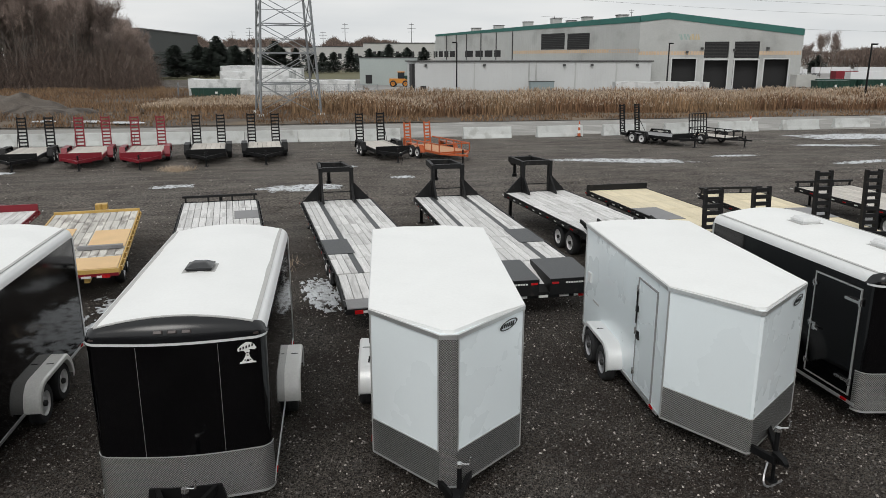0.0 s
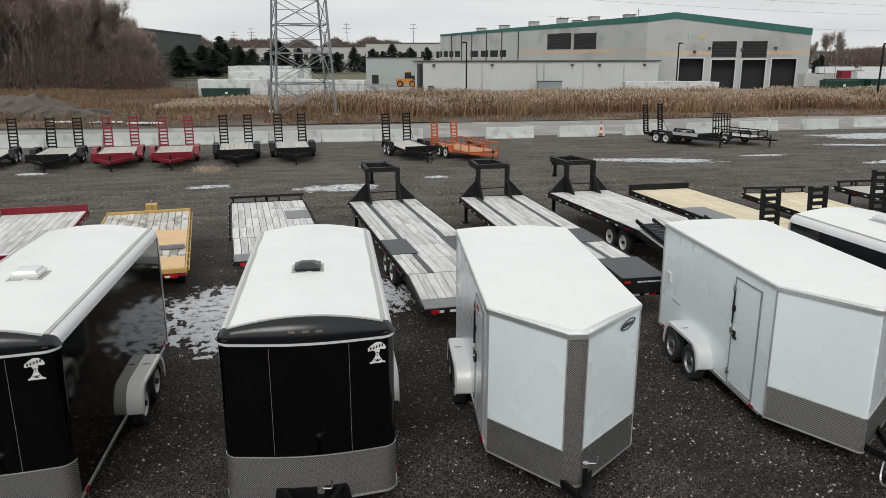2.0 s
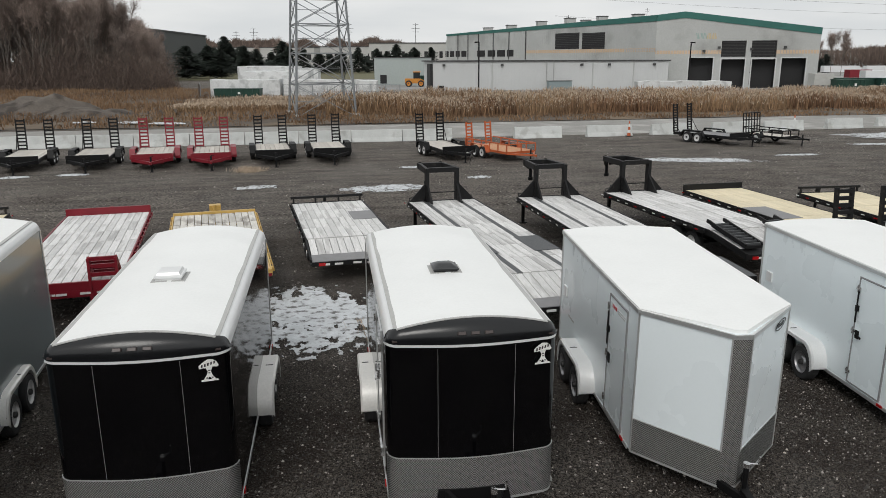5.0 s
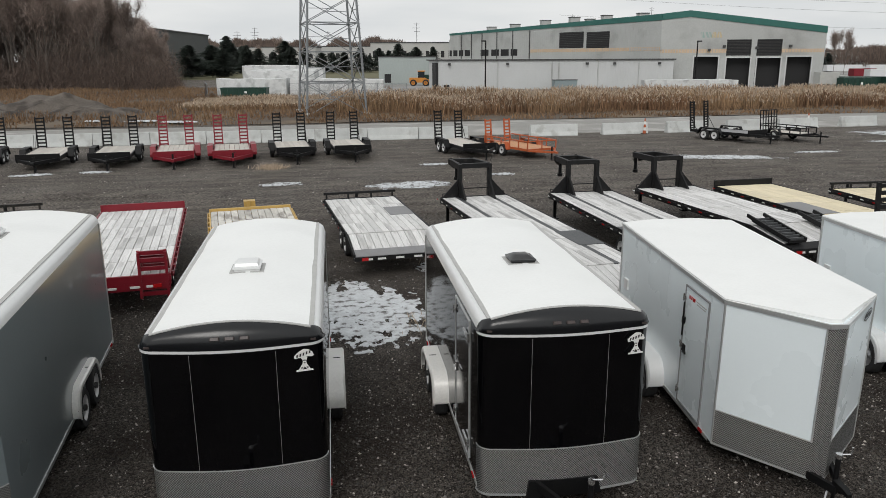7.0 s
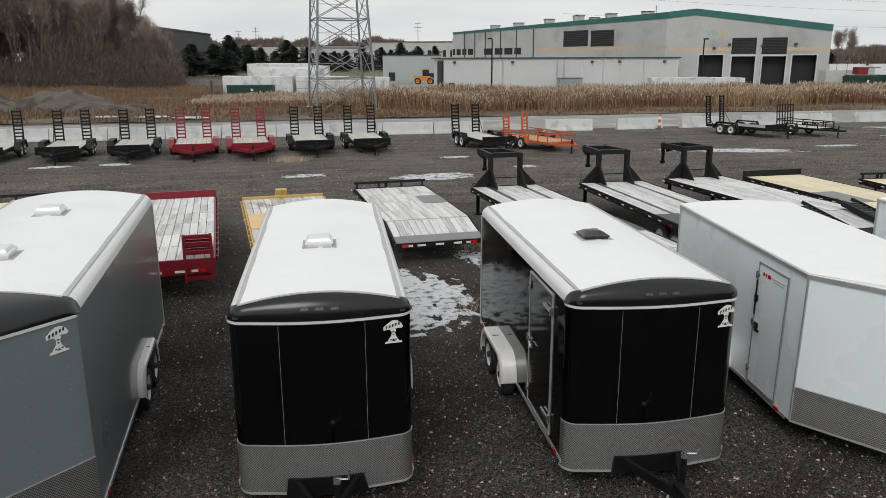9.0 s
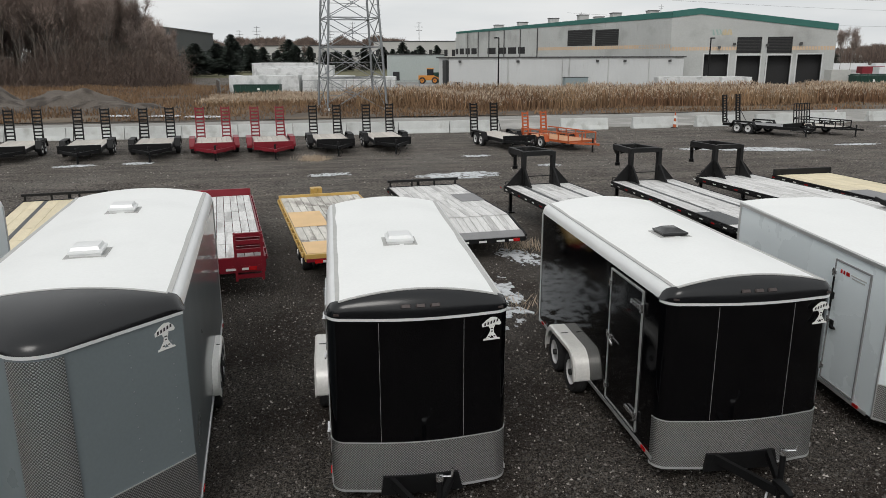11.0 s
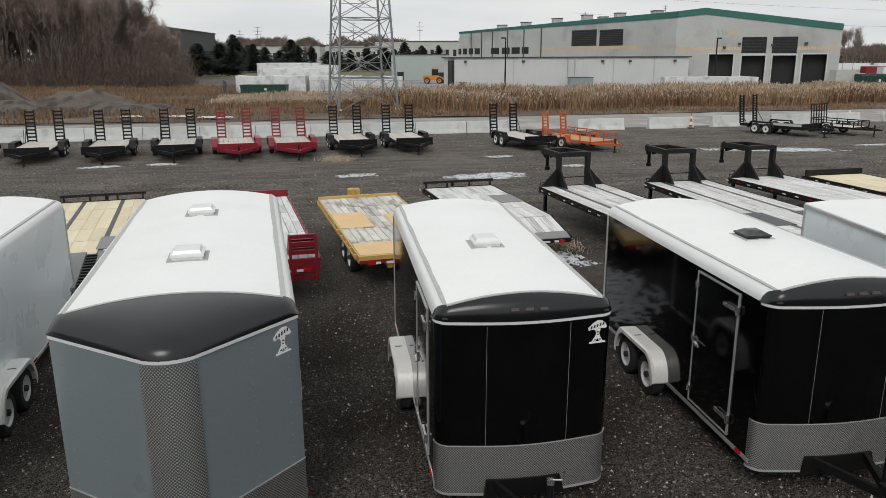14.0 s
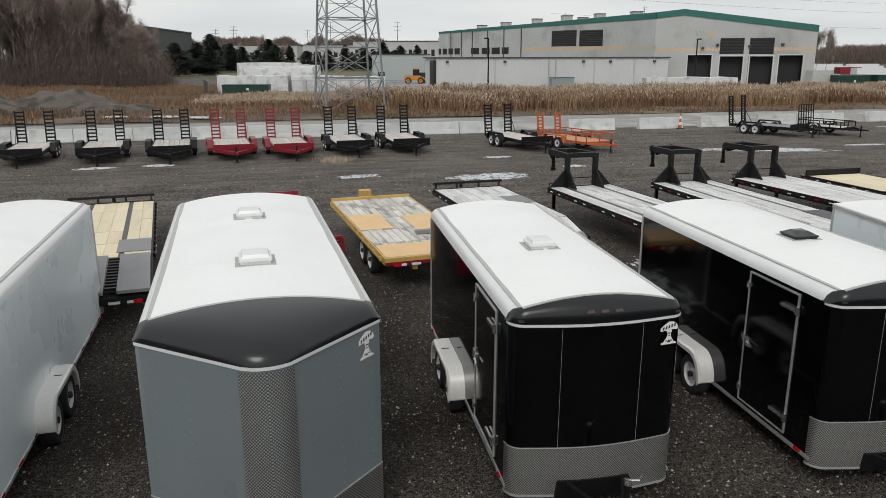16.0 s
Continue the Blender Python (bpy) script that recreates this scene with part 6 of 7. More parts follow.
for a, c in ((0, 5.7), (5.7, 32.7)):
    loft(b, [[lie(*FRONT, e, roof_at(e) - k, d) for k, d in ((1.25, 0.003), (1.25, 0.14), (-0.06, 0.2), (-0.06, 0.003))] for e in (a, c)])
loft(b, [[lie(*SIDE, e, z - k, d) for k, d in ((t, 0.003), (t, 0.14), (-0.06, 0.2), (-0.06, 0.003))] for e, z, t in ((0, 13.2, 0.5), (side_len, 14.7, 1.25))])
part("fascia", b, M_GREEN, hall, "green metal fascia along the eaves", smooth=False)
# back and lining of each dock bay are painted black in place of shade
for s0, s1, z0, z1 in doors:
    part("bay_shade_panel", slab(B(), *FRONT, s0, s1, z0, z1, -2.4, -2.0), M_VOID, hall, "black panel painted for the shade inside an open dock bay", smooth=False)
    b = B()
    for a, c in ((s0 - 0.25, s0), (s1, s1 + 0.25)):
        slab(b, *FRONT, a, c, z0, z1 + 0.25, 0.003, 0.1)
    slab(b, *FRONT, s0, s1, z1, z1 + 0.25, 0.003, 0.1)
    part("door_frame", b, M_SIDING2, hall, smooth=False)
    b = B()
    for a, c in ((s0 - 0.3, s0), (s1, s1 + 0.3)):
        slab(b, *FRONT, a, c, z0, z1, -2.0, -0.36)
    slab(b, *FRONT, s0, s1, z1, z1 + 0.3, -2.0, -0.36)
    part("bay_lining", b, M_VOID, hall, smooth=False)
for s0, s1, z0, z1 in uppers:
    # black backing stands for the shade behind the slats
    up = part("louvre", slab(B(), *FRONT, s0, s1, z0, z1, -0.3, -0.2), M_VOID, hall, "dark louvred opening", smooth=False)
    for k in range(11):
        z = z0 + (z1 - z0) * (k + 0.5) / 11
        part("louvre_slat", slab(B(), *FRONT, s0, s1, z, z + 0.07, -0.2, -0.1), M_DARKROOF, up, smooth=False)
rs = lambda s: side_len - s
for s0, s1, z0, z1 in ((25.7, 35.2, 8.05, 11.9), (16.4, 24.6, 7.95, 11.7)):
    up = part("louvre", slab(B(), *SIDE, rs(s1), rs(s0), z0, z1, 0.004, 0.03), M_VOID, hall, "dark louvred opening", smooth=False)
    for k in range(9):
        z = z0 + (z1 - z0) * (k + 0.5) / 9
        part("louvre_slat", slab(B(), *SIDE, rs(s1), rs(s0), z, z + 0.09, 0.03, 0.1), M_DARKROOF, up, smooth=False)
for a, c in ((53.8, 57), (58, 62), (63, 67), (68.5, 72.8), (79, 82), (83, 85.5), (86.5, 89), (90, 92)):
    part("window", slab(B(), *SIDE, rs(c), rs(a), 6.3, 8.1, 0.004, 0.05), M_VOID, hall, "dark side opening", smooth=False)
part("stripe", slab(B(), *SIDE, rs(47.8), rs(0), 7.1, 7.9, 0.004, 0.02), M_STRIPE, hall, "faded orange stripe", smooth=False)
for a, c in ((0.0, 13.5), (24.4, 32.5)):
    part("stripe", slab(B(), *FRONT, a, c, 6.6, 7.35, 0.004, 0.02), M_STRIPE, hall, "faded orange stripe", smooth=False)
b = B()
for k in range(14):
    slab(b, *SIDE, rs(9.5) + 0.72 * k, rs(9.5) + 0.72 * k + 0.5, 7.2, 7.8, 0.021, 0.03)
part("lettering", b, M_SEAL, hall, "row of faded dark lettering bars", smooth=False)
b = B()
for k, (s, w) in enumerate(((8.1, 0.5), (9.0, 0.5), (9.7, 0.4))):
    loft(b, [[lie(*FRONT, s, 10.9, d), lie(*FRONT, s + w, 10.9, d), lie(*FRONT, s + w + 0.4, 9.7, d), lie(*FRONT, s + 0.4, 9.7, d)] for d in (0.004, 0.02)])
part("emblem", b, mat("faded_green_emblem", (0.3, 0.4, 0.37), 0.8), hall, "faded green emblem patch", smooth=False)
b = B()
for k, (s, w) in enumerate(((10.2, 0.5), (11.2, 0.5))):
    loft(b, [[lie(*FRONT, s + 0.4, 10.9, d), lie(*FRONT, s + w + 0.4, 10.9, d), lie(*FRONT, s + w + 0.8, 9.7, d), lie(*FRONT, s, 9.7, d)] for d in (0.004, 0.02)])
part("emblem", b, mat("faded_yellow_emblem", (0.5, 0.42, 0.28), 0.8), hall, "faded yellow emblem patch", smooth=False)
for face, n, length, z1 in ((FRONT, 56, 32.4, None), (SIDE, 110, side_len, 13.0)):
    b = B()
    for k in range(n):
        s = length * (k + 0.5) / n
        if face is FRONT:
            zz = [(-1, roof_at(s) - 1.25)]
            for s0, s1, z0, z1_ in sorted(doors + uppers, key=lambda d: d[2]):
                if s0 - 0.3 < s < s1 + 0.3:
                    lo, hi = zz.pop()
                    if z0 > lo:
                        zz.append((lo, z0))
                    zz.append((z1_ + 0.3, hi))
        else:
            zz = [(5.3, 13.0)] if not 16 < rs(s) < 35.6 else [(5.3, 7.9), (12.0, 13.0)]
            if rs(s) > 53:
                zz = [(8.2, 12.6)]
        for lo, hi in zz:
            if hi > lo:
                slab(b, *face, s - 0.05, s + 0.05, lo, hi, 0.0, 0.035)
    part("siding_ribs", b, M_SIDING, hall, smooth=False, kind="stuff")
for s in (48, 56, 64, 72, 78, 84):
    part("downpipe", slab(B(), *SIDE, rs(s) - 0.12, rs(s) + 0.12, 5.5, 12.9, 0.03, 0.2), M_DARKROOF, hall, smooth=False)
for s, z in ((13.0, 7.9), (26.0, 7.9), (10.0, 7.2), (19.5, 7.6)):
    part("wall_lamp", slab(B(), *FRONT, s - 0.3, s + 0.3, z - 0.25, z + 0.25, 0.003, 0.45), M_DARKROOF, hall, smooth=False)
for s, hgt, w in ((20, 1.0, 2.2), (32, 1.3, 2.4), (44, 1.2, 2.4), (58, 1.0, 2.6), (70, 0.9, 2.6), (26, 0.5, 2.0), (8, 0.7, 2.2)):
    p = lie(*SIDE, rs(s), 0, -2.0)
    zt = 14.75 - 1.4 * s / side_len
    unit = thing("roof_unit", pose(p[0], p[1], zt - 0.1), "grey ventilation unit on the hall's roof", "roof vent", "roof units")
    part("housing", box(B(), -w / 2, w / 2, -1, 1, 0, hgt), M_SIDING, unit, smooth=False)
    part("hood", box(B(), -w / 2 - 0.12, w / 2 + 0.12, -1.12, 1.12, hgt, hgt + 0.16), M_DARKROOF, unit, smooth=False)
for x, y, z, hh in ((74.0, 170.0, 15.0, 2.6), (62, 190, 13.6, 3.4)):
    mast = thing("roof_aerial", pose(x, y, z - 0.6), "thin aerial mast with two crossbars on the roof", "aerial", "roof aerials")
    part("mast", rod(B(), (0, 0, 0), (0, 0, hh), 0.06, 6), M_DARKROOF, mast)
    for zz, w in ((hh * 0.85, 0.6), (hh * 0.68, 0.4)):
        part("crossbar", beam(B(), (-w, 0, zz), (w, 0, zz), 0.05, 0.05), M_DARKROOF, mast)

annex = thing("depot_annex", pose(0, 0, 0), "long low pale metal annex in front of the depot hall", "building")
part("wall", box(B(), 20.8, 71.3, 152, 164, -1, 5.2), M_SIDING2, annex, smooth=False)
part("roof", box(B(), 20.4, 71.7, 151.7, 165, 5.2, 5.45), M_DARKROOF, annex, smooth=False)
b = B()
for k in range(90):
    x = 20.9 + 50.3 * k / 90
    box(b, x, x + 0.09, 151.96, 152.0, -0.8, 5.15)
part("siding_ribs", b, M_SIDING2, annex, smooth=False, kind="stuff")
for x in (33.0, 44.5, 46, 54.5, 63.5):
    part("downpipe", box(B(), x - 0.09, x + 0.09, 151.8, 151.95, -0.8, 5.1), M_SIDING, annex, smooth=False)
for x in (23, 35, 52, 58, 68):
    part("wall_lamp", box(B(), x - 0.25, x + 0.25, 151.5, 151.95, 4.3, 4.75), M_DARKROOF, annex, smooth=False)
part("end_curtain", box(B(), 20.2, 20.75, 151.9, 156, -0.6, 4.8), M_VOID, annex, "dark strip curtain at the annex end", smooth=False)
part("hatch", box(B(), 21.9, 23.0, 151.7, 151.95, -0.6, 0.5), M_VOID, annex, smooth=False)
hv = thing("air_unit", pose(46.5, 149.5, -0.6), "grey-blue air handling unit in front of the annex", "air unit")
part("housing", soften(box(B(), -2.4, 2.4, -0.8, 0.8, 0, 1.9), 0.05, 1), mat("blue_grey_steel", (0.22, 0.27, 0.28), 0.6), hv)
part("lid", box(B(), -2.5, 2.5, -0.9, 0.9, 1.9, 2.0), M_DARKROOF, hv, smooth=False)


def lamp_post(x, y, h, arm=1.0):
    t = thing("lamp_post", pose(x, y, ground_z(x, y)), "tall dark steel lamp post of the depot lot", "lamp post", "lamp posts")
    part("pole", rod(B(), (0, 0, 0), (0, 0, h), 0.14, 10, 0.10), M_STEEL, t)
    part("arm", beam(B(), (0, 0, h), (arm, 0, h + 0.02), 0.08, 0.08), M_STEEL, t, smooth=False)
    part("lamp_head", soften(box(B(), arm - 0.35, arm + 0.35, -0.22, 0.22, h - 0.1, h + 0.1), 0.04, 1), M_STEEL, t)


lamp_post(23.9, 123.8, 9.0, -0.4)
lamp_post(59.5, 120.5, 8.9, 0.3)
lamp_post(72.0, 88.9, 7.8, 0.4)


# ---- wrapped goods, bins, fence, vehicles ----
def wrapped(x, y, w, d, h, turn, label, seed):
    b = B()
    n, k = 14, 5
    rings = []
    for j in range(6):
        z = h * j / 5
        r = []
        for i in range(n * 2 + k * 2):
            if i < n:
                u, v = -0.5 + i / n, -0.5
            elif i < n + k:
                u, v = 0.5, -0.5 + (i - n) / k
            elif i < 2 * n + k:
                u, v = 0.5 - (i - n - k) / n, 0.5
            else:
                u, v = -0.5, 0.5 - (i - 2 * n - k) / k
            e = 0.14 * noise.noise(Vector((u * w * 0.5, v * d * 0.7, z * 0.8 + seed)))
            sag = 0.18 * abs(math.sin(u * w * 0.55)) * (j == 5)
            r.append((u * w * (1 + e * 0.06), v * d * (1 + e * 0.2) + e, z - sag))
        rings.append(r)
    loft(b, rings)
    return solid("sheeted_load", soften(b, 0.05, 1, 50), M_WRAP, label, "wrapped load", m=pose(x, y, ground_z(x, y), 0, 0, turn), group="sheeted loads")


for k, (x, y, w, d, h) in enumerate(((-14.0, 133, 11.5, 4, 3.2), (-3.5, 132.2, 8.5, 4, 3.15), (4.2, 131, 7.0, 4, 3.0), (-10, 150, 13, 4, 4.2), (-12, 171, 13, 5, 5.0), (-4.5, 169.5, 6, 4, 4.6), (-9, 160, 12, 4, 4.3))):
    wrapped(x, y, w, d, h, -9, "long bundle wrapped in creased white plastic sheeting", k * 2.1)
rv = wrapped(57.3, 118.3, 15.5, 2.6, 2.8, -8, "long low bundle under white sheeting by the lamp post", 31)
for x, y, w, label in ((-15.2, 128.6, 7.4, "dark green ribbed waste container beside the wrapped stacks"), (94.5, 126, 6, "dark green waste container on the lot"), (102.0, 134.5, 7, "dark green waste container on the lot"), (108.5, 131.5, 6.5, "dark green waste container on the lot"), (24.5, 180.5, 5, "dark green waste container beside the loader")):
    t = thing("waste_container", pose(x, y, ground_z(x, y), 0, 0, -9), label, "container", "waste containers")
    hh = 1.7 if x < 0 else 2.4
    part("body", loft(B(), [[(-w / 2 + 0.1, -1.1, 0.1), (w / 2 - 0.1, -1.1, 0.1), (w / 2 - 0.1, 1.1, 0.1), (-w / 2 + 0.1, 1.1, 0.1)], [(-w / 2, -1.2, hh), (w / 2, -1.2, hh), (w / 2, 1.2, hh), (-w / 2, 1.2, hh)]]), M_DKGREEN, t, smooth=False)
    part("top_rail", box(B(), -w / 2 - 0.06, w / 2 + 0.06, -1.26, 1.26, hh, hh + 0.12), M_DKGREEN, t, smooth=False)
    for k in range(9):
        x0 = -w / 2 + 0.3 + (w - 0.6) * k / 8
        part("rib", box(B(), x0 - 0.05, x0 + 0.05, -1.29, -1.1, 0.15, hh), M_DKGREEN, t, smooth=False)
    part("plate", box(B(), 0.2, 0.6, -1.32, -1.291, hh * 0.55, hh * 0.75), M_DECAL, t, smooth=False)
fence = thing("mesh_fence", pose(-21.0, 127.5, ground_z(-21, 127.5), 0, 0, 0), "brown slatted chain-link fence round the wrapped stacks", "fence")
M_FENCE = mat("brown_fence_slats", (0.09, 0.075, 0.065), 0.9, 0, 0.2, 1, 10)
for k in range(9):
    part("post", rod(B(), (-0.35 * k * 0.6, k * 1.4, 0), (-0.35 * k * 0.6, k * 1.4, 2.5), 0.05, 6), M_LATTICE, fence)
slat = mesh_of("slat", box(B(), -0.05, 0.05, -0.012, 0.012, 0.05, 2.35), M_FENCE)
for k in range(80):
    piece("slat", slat, fence, -0.15 * k * 0.14 / 0.1 * 0.11, k * 0.14, 0, rz=98)
for z in (0.4, 2.3):
    part("rail", beam(B(), (0, 0, z), (-1.7, 11.2, z), 0.05, 0.05), M_LATTICE, fence, smooth=False)
fence2 = thing("mesh_fence", pose(-8.0, 128.2, ground_z(-8, 128), 0, 0, -9), "grey chain-link fence in front of the wrapped stacks", "fence")
for k in range(9):
    part("post", rod(B(), (k * 2.4, 0, 0), (k * 2.4, 0, 2.4), 0.05, 6), M_LATTICE, fence2)
for z in (0.1, 1.2, 2.35):
    part("rail", rod(B(), (0, 0, z), (19.2, 0, z), 0.03, 6), M_LATTICE, fence2)
b = B()
for k in range(130):
    for s in (-1, 1):
        x = k * 0.15
        beam(b, (x, 0, 0.1 if s > 0 else 2.3), (min(x + 2.2, 19.2), 0, 2.3 if s > 0 else 0.1), 0.008, 0.008)
part("mesh", b, M_LATTICE, fence2, smooth=False, kind="stuff")

shed = thing("grey_shed", pose(19.0, 187.0, -0.6, 0, 0, -9), "windowless grey-green metal shed behind the lot", "building")
part("wall", box(B(), -7.0, 7.0, 0, 9, 0, 6.6), mat("grey_green_siding", (0.36, 0.40, 0.39), 0.7, 0, 0.1, 0.2, 3), shed, smooth=False)
part("roof", box(B(), -7.2, 7.2, -0.2, 9.2, 6.6, 6.8), M_DARKROOF, shed, smooth=False)
part("hatch", box(B(), -5.6, -4.0, -0.05, 0.0, 0.5, 2.6), M_VOID, shed, smooth=False)

ld = thing("wheel_loader", pose(20.8, 176.5, -0.55, 0, 0, 78), "orange wheel loader parked in front of the shed", "wheel loader")
M_LOADER = mat("loader_orange", (0.55, 0.22, 0.03), 0.5, 0, 0.15, 1, 8)
part("chassis", soften(box(B(), -0.8, 0.8, -1.0, 2.6, 0.8, 1.9), 0.12, 1), M_LOADER, ld)
part("cab", soften(box(B(), -0.75, 0.75, -0.9, 0.6, 1.9, 3.3), 0.12, 1), M_GLASS, ld)
part("cab_roof", soften(box(B(), -0.85, 0.85, -1.0, 0.7, 3.3, 3.5), 0.06, 1), M_LOADER, ld)
for s in (-1, 1):
    part("arm", beam(B(), (s * 0.5, -0.8, 1.7), (s * 0.5, -2.9, 0.8), 0.2, 0.35), M_LOADER, ld, smooth=False)
    for y in (-1.2, 1.7):
        wheel(ld, s * 1.0, y, 0.75, 0.75, 0.55, s, M_LOADER)
part("bucket", loft(B(), [[(-1.2, -2.8, 0.2), (-1.2, -3.6, 0.25), (-1.2, -3.0, 1.3), (-1.2, -2.7, 1.2)], [(1.2, -2.8, 0.2), (1.2, -3.6, 0.25), (1.2, -3.0, 1.3), (1.2, -2.7, 1.2)]]), M_DARKSTEEL, ld, smooth=False)

suv = thing("parked_suv", pose(91.5, 111.5, ground_z(91, 111), 0, 0, 30), "white sport utility vehicle parked on the lot", "car")
sec = lambda x, tz: [(x, -2.3, 0.45), (x, -2.35, 0.95), (x, -1.2, 1.12), (x, 2.3, 1.15), (x, 2.35, 0.5)]
part("body", soften(loft(B(), [sec(-0.95, 0), sec(0.95, 0)]), 0.1, 2), M_CARW, suv)
part("cabin", soften(loft(B(), [[(-0.85, -1.2, 1.1), (0.85, -1.2, 1.1), (0.85, 2.2, 1.1), (-0.85, 2.2, 1.1)], [(-0.7, -0.5, 1.75), (0.7, -0.5, 1.75), (0.7, 2.0, 1.75), (-0.7, 2.0, 1.75)]]), 0.05, 1), M_GLASS, suv)
part("roof", soften(box(B(), -0.72, 0.72, -0.5, 2.0, 1.74, 1.82), 0.03, 1), M_CARW, suv)
for s in (-1, 1):
    part("headlight", soften(box(B(), s * 0.7 - 0.15, s * 0.7 + 0.15, -2.37, -2.25, 0.75, 0.9), 0.03, 1), M_CHROME, suv)
    for y in (-1.45, 1.45):
        wheel(suv, s * 0.85, y, 0.37, 0.37, 0.24, s, M_RIMG)
for x, y, w, label, mt in ((196, 262, 14, "white box semi-trailer parked far off", M_CARW), (210, 258, 12, "white box semi-trailer parked far off", M_CARW), (97.6, 138.5, 4, "pale roll-off container beside the hall", M_FARWALL), (138, 179, 6, "dull red truck parked on the lot", M_RED), (178, 262, 10, "white box semi-trailer parked far off", M_CARW), (133, 165, 9, "white box truck parked on the lot", M_CARW)):
    t = thing("parked_truck", pose(x, y, ground_z(x, y), 0, 0, -6), label, "truck", "parked trucks")
    part("box", soften(box(B(), -w / 2, w / 2, -1.25, 1.25, 1.0, 3.3), 0.05, 1), mt, t)
    part("cab", soften(box(B(), w / 2 + 0.2, w / 2 + 2.0, -1.1, 1.1, 0.6, 2.6), 0.12, 1), mt, t)
    for xx in (-w / 2 + 1, -w / 2 + 2, w / 2 + 1.1):
        for s in (-1, 1):
            p = wheel(t, xx, s * 1.0, 0.5, 0.5, 0.3, 1)
            p.matrix_basis = pose(xx, s * 1.0, 0.5, 0, 0, -90)


# ---- far buildings ----
def block(name, x, y, w, d, h, turn, material, label, windows=0):
    t = thing(name, pose(x, y, -0.6, 0, 0, turn), label, "building", "far buildings")
    part("wall", box(B(), -w / 2, w / 2, 0, d, 0, h), material, t, smooth=False)
    part("roof", box(B(), -w / 2 - 0.3, w / 2 + 0.3, -0.3, d + 0.3, h, h + 0.5), M_DARKROOF, t, smooth=False)
    for k in range(windows):
        x0 = -w / 2 + w * (k + 0.5) / windows
        part("window", box(B(), x0 - w / windows * 0.22, x0 + w / windows * 0.22, -0.06, 0.0, h * 0.45, h * 0.7), M_VOID, t, smooth=False)
    return t


block("far_hall", -49, 296, 70.5, 40, 15.5, 83.5, M_DKHALL, "dark grey flat-roofed hall behind the bare woods")
block("far_factory", 62, 446, 62, 30, 15, -8, M_FARWALL, "pale long factory building on the skyline", 14)
block("far_factory", 40, 520, 90, 30, 14, -8, M_FARWALL, "pale distant factory roofline among trees", 16)
block("far_factory", -30, 480, 60, 30, 13, -8, M_FARWALL, "pale distant warehouse behind dark spruces", 10)
block("far_factory", 300, 420, 80, 30, 9, 12, M_FARWALL, "pale distant warehouse beyond parked trucks", 12)


# ---- trees ----
def bare_tree(seed, h, spread):
    """Trunk and limbs as one tapered mesh; the crown as thousands of fine bare twigs."""
    rnd = random.Random(seed)
    trunk = B()
    tips = []

    def grow(p, d, length, r, depth):
        q = p + d * length
        rod(trunk, p, q, r, 5 if depth < 2 else 3, r * 0.72)
        if depth >= 2:
            tips.append((p, q))
        if depth == 4:
            return
        for k in range(rnd.choice((2, 3)) if depth else rnd.choice((4, 5))):
            a = rnd.uniform(0, math.tau)
            tilt = rnd.uniform(0.25, 0.75) * spread
            e = Vector((math.cos(a) * math.sin(tilt), math.sin(a) * math.sin(tilt), math.cos(tilt)))
            nd = (d * 0.65 + e * 0.75).normalized()
            grow(p + d * length * (1.0 if k == 0 else rnd.uniform(0.45, 1.0)), nd, length * rnd.uniform(0.55, 0.8), r * 0.6, depth + 1)
    grow(Vector((0, 0, -0.3)), Vector((rnd.uniform(-0.05, 0.05), rnd.uniform(-0.05, 0.05), 1)).normalized(), h * 0.36, h * 0.0062, 0)
    verts, faces = [], []
    for p, q in tips:
        for k in range(19):
            s = p.lerp(q, rnd.uniform(0.2, 1.0))
            d = Vector((rnd.gauss(0, 1), rnd.gauss(0, 1), rnd.gauss(0.7, 0.6))).normalized() * rnd.uniform(0.05, 0.115) * h
            w = Vector((rnd.gauss(0, 1), rnd.gauss(0, 1), 0)).normalized() * 0.0019 * h
            n = len(verts)
            verts += [s - w, s + w, s + d]
            faces.append((n, n + 1, n + 2))
            for j in range(2):
                s2 = s + d * rnd.uniform(0.3, 0.8)
                d2 = (d.normalized() + Vector((rnd.gauss(0, 0.6), rnd.gauss(0, 0.6), rnd.gauss(0.1, 0.5)))).normalized() * d.length * 0.6
                n = len(verts)
                verts += [s2 - w * 0.8, s2 + w * 0.8, s2 + d2]
                faces.append((n, n + 1, n + 2))
    me = bpy.data.meshes.new("crown")
    me.from_pydata([tuple(v) for v in verts], [], faces)
    me.materials.append(M_TWIG)
    return mesh_of("trunk", trunk, M_BARK), me


TREES = [bare_tree(s, 20, sp) for s, sp in ((3, 1.0), (7, 1.25), (11, 0.85), (19, 1.1), (23, 1.4))]


def plant(x, y, scale, k, group, label="tall leafless tree with fine grey-brown twigs"):
    t = thing("bare_tree", pose(x, y, ground_z(x, y), 0, 0, random.uniform(0, 360)), label, "tree", group)
    trunk, crown_me = TREES[k % len(TREES)]
    piece("trunk", trunk, t, sx=scale, sy=scale, sz=scale)
    piece("crown", crown_me, t, sx=scale, sy=scale, sz=scale)


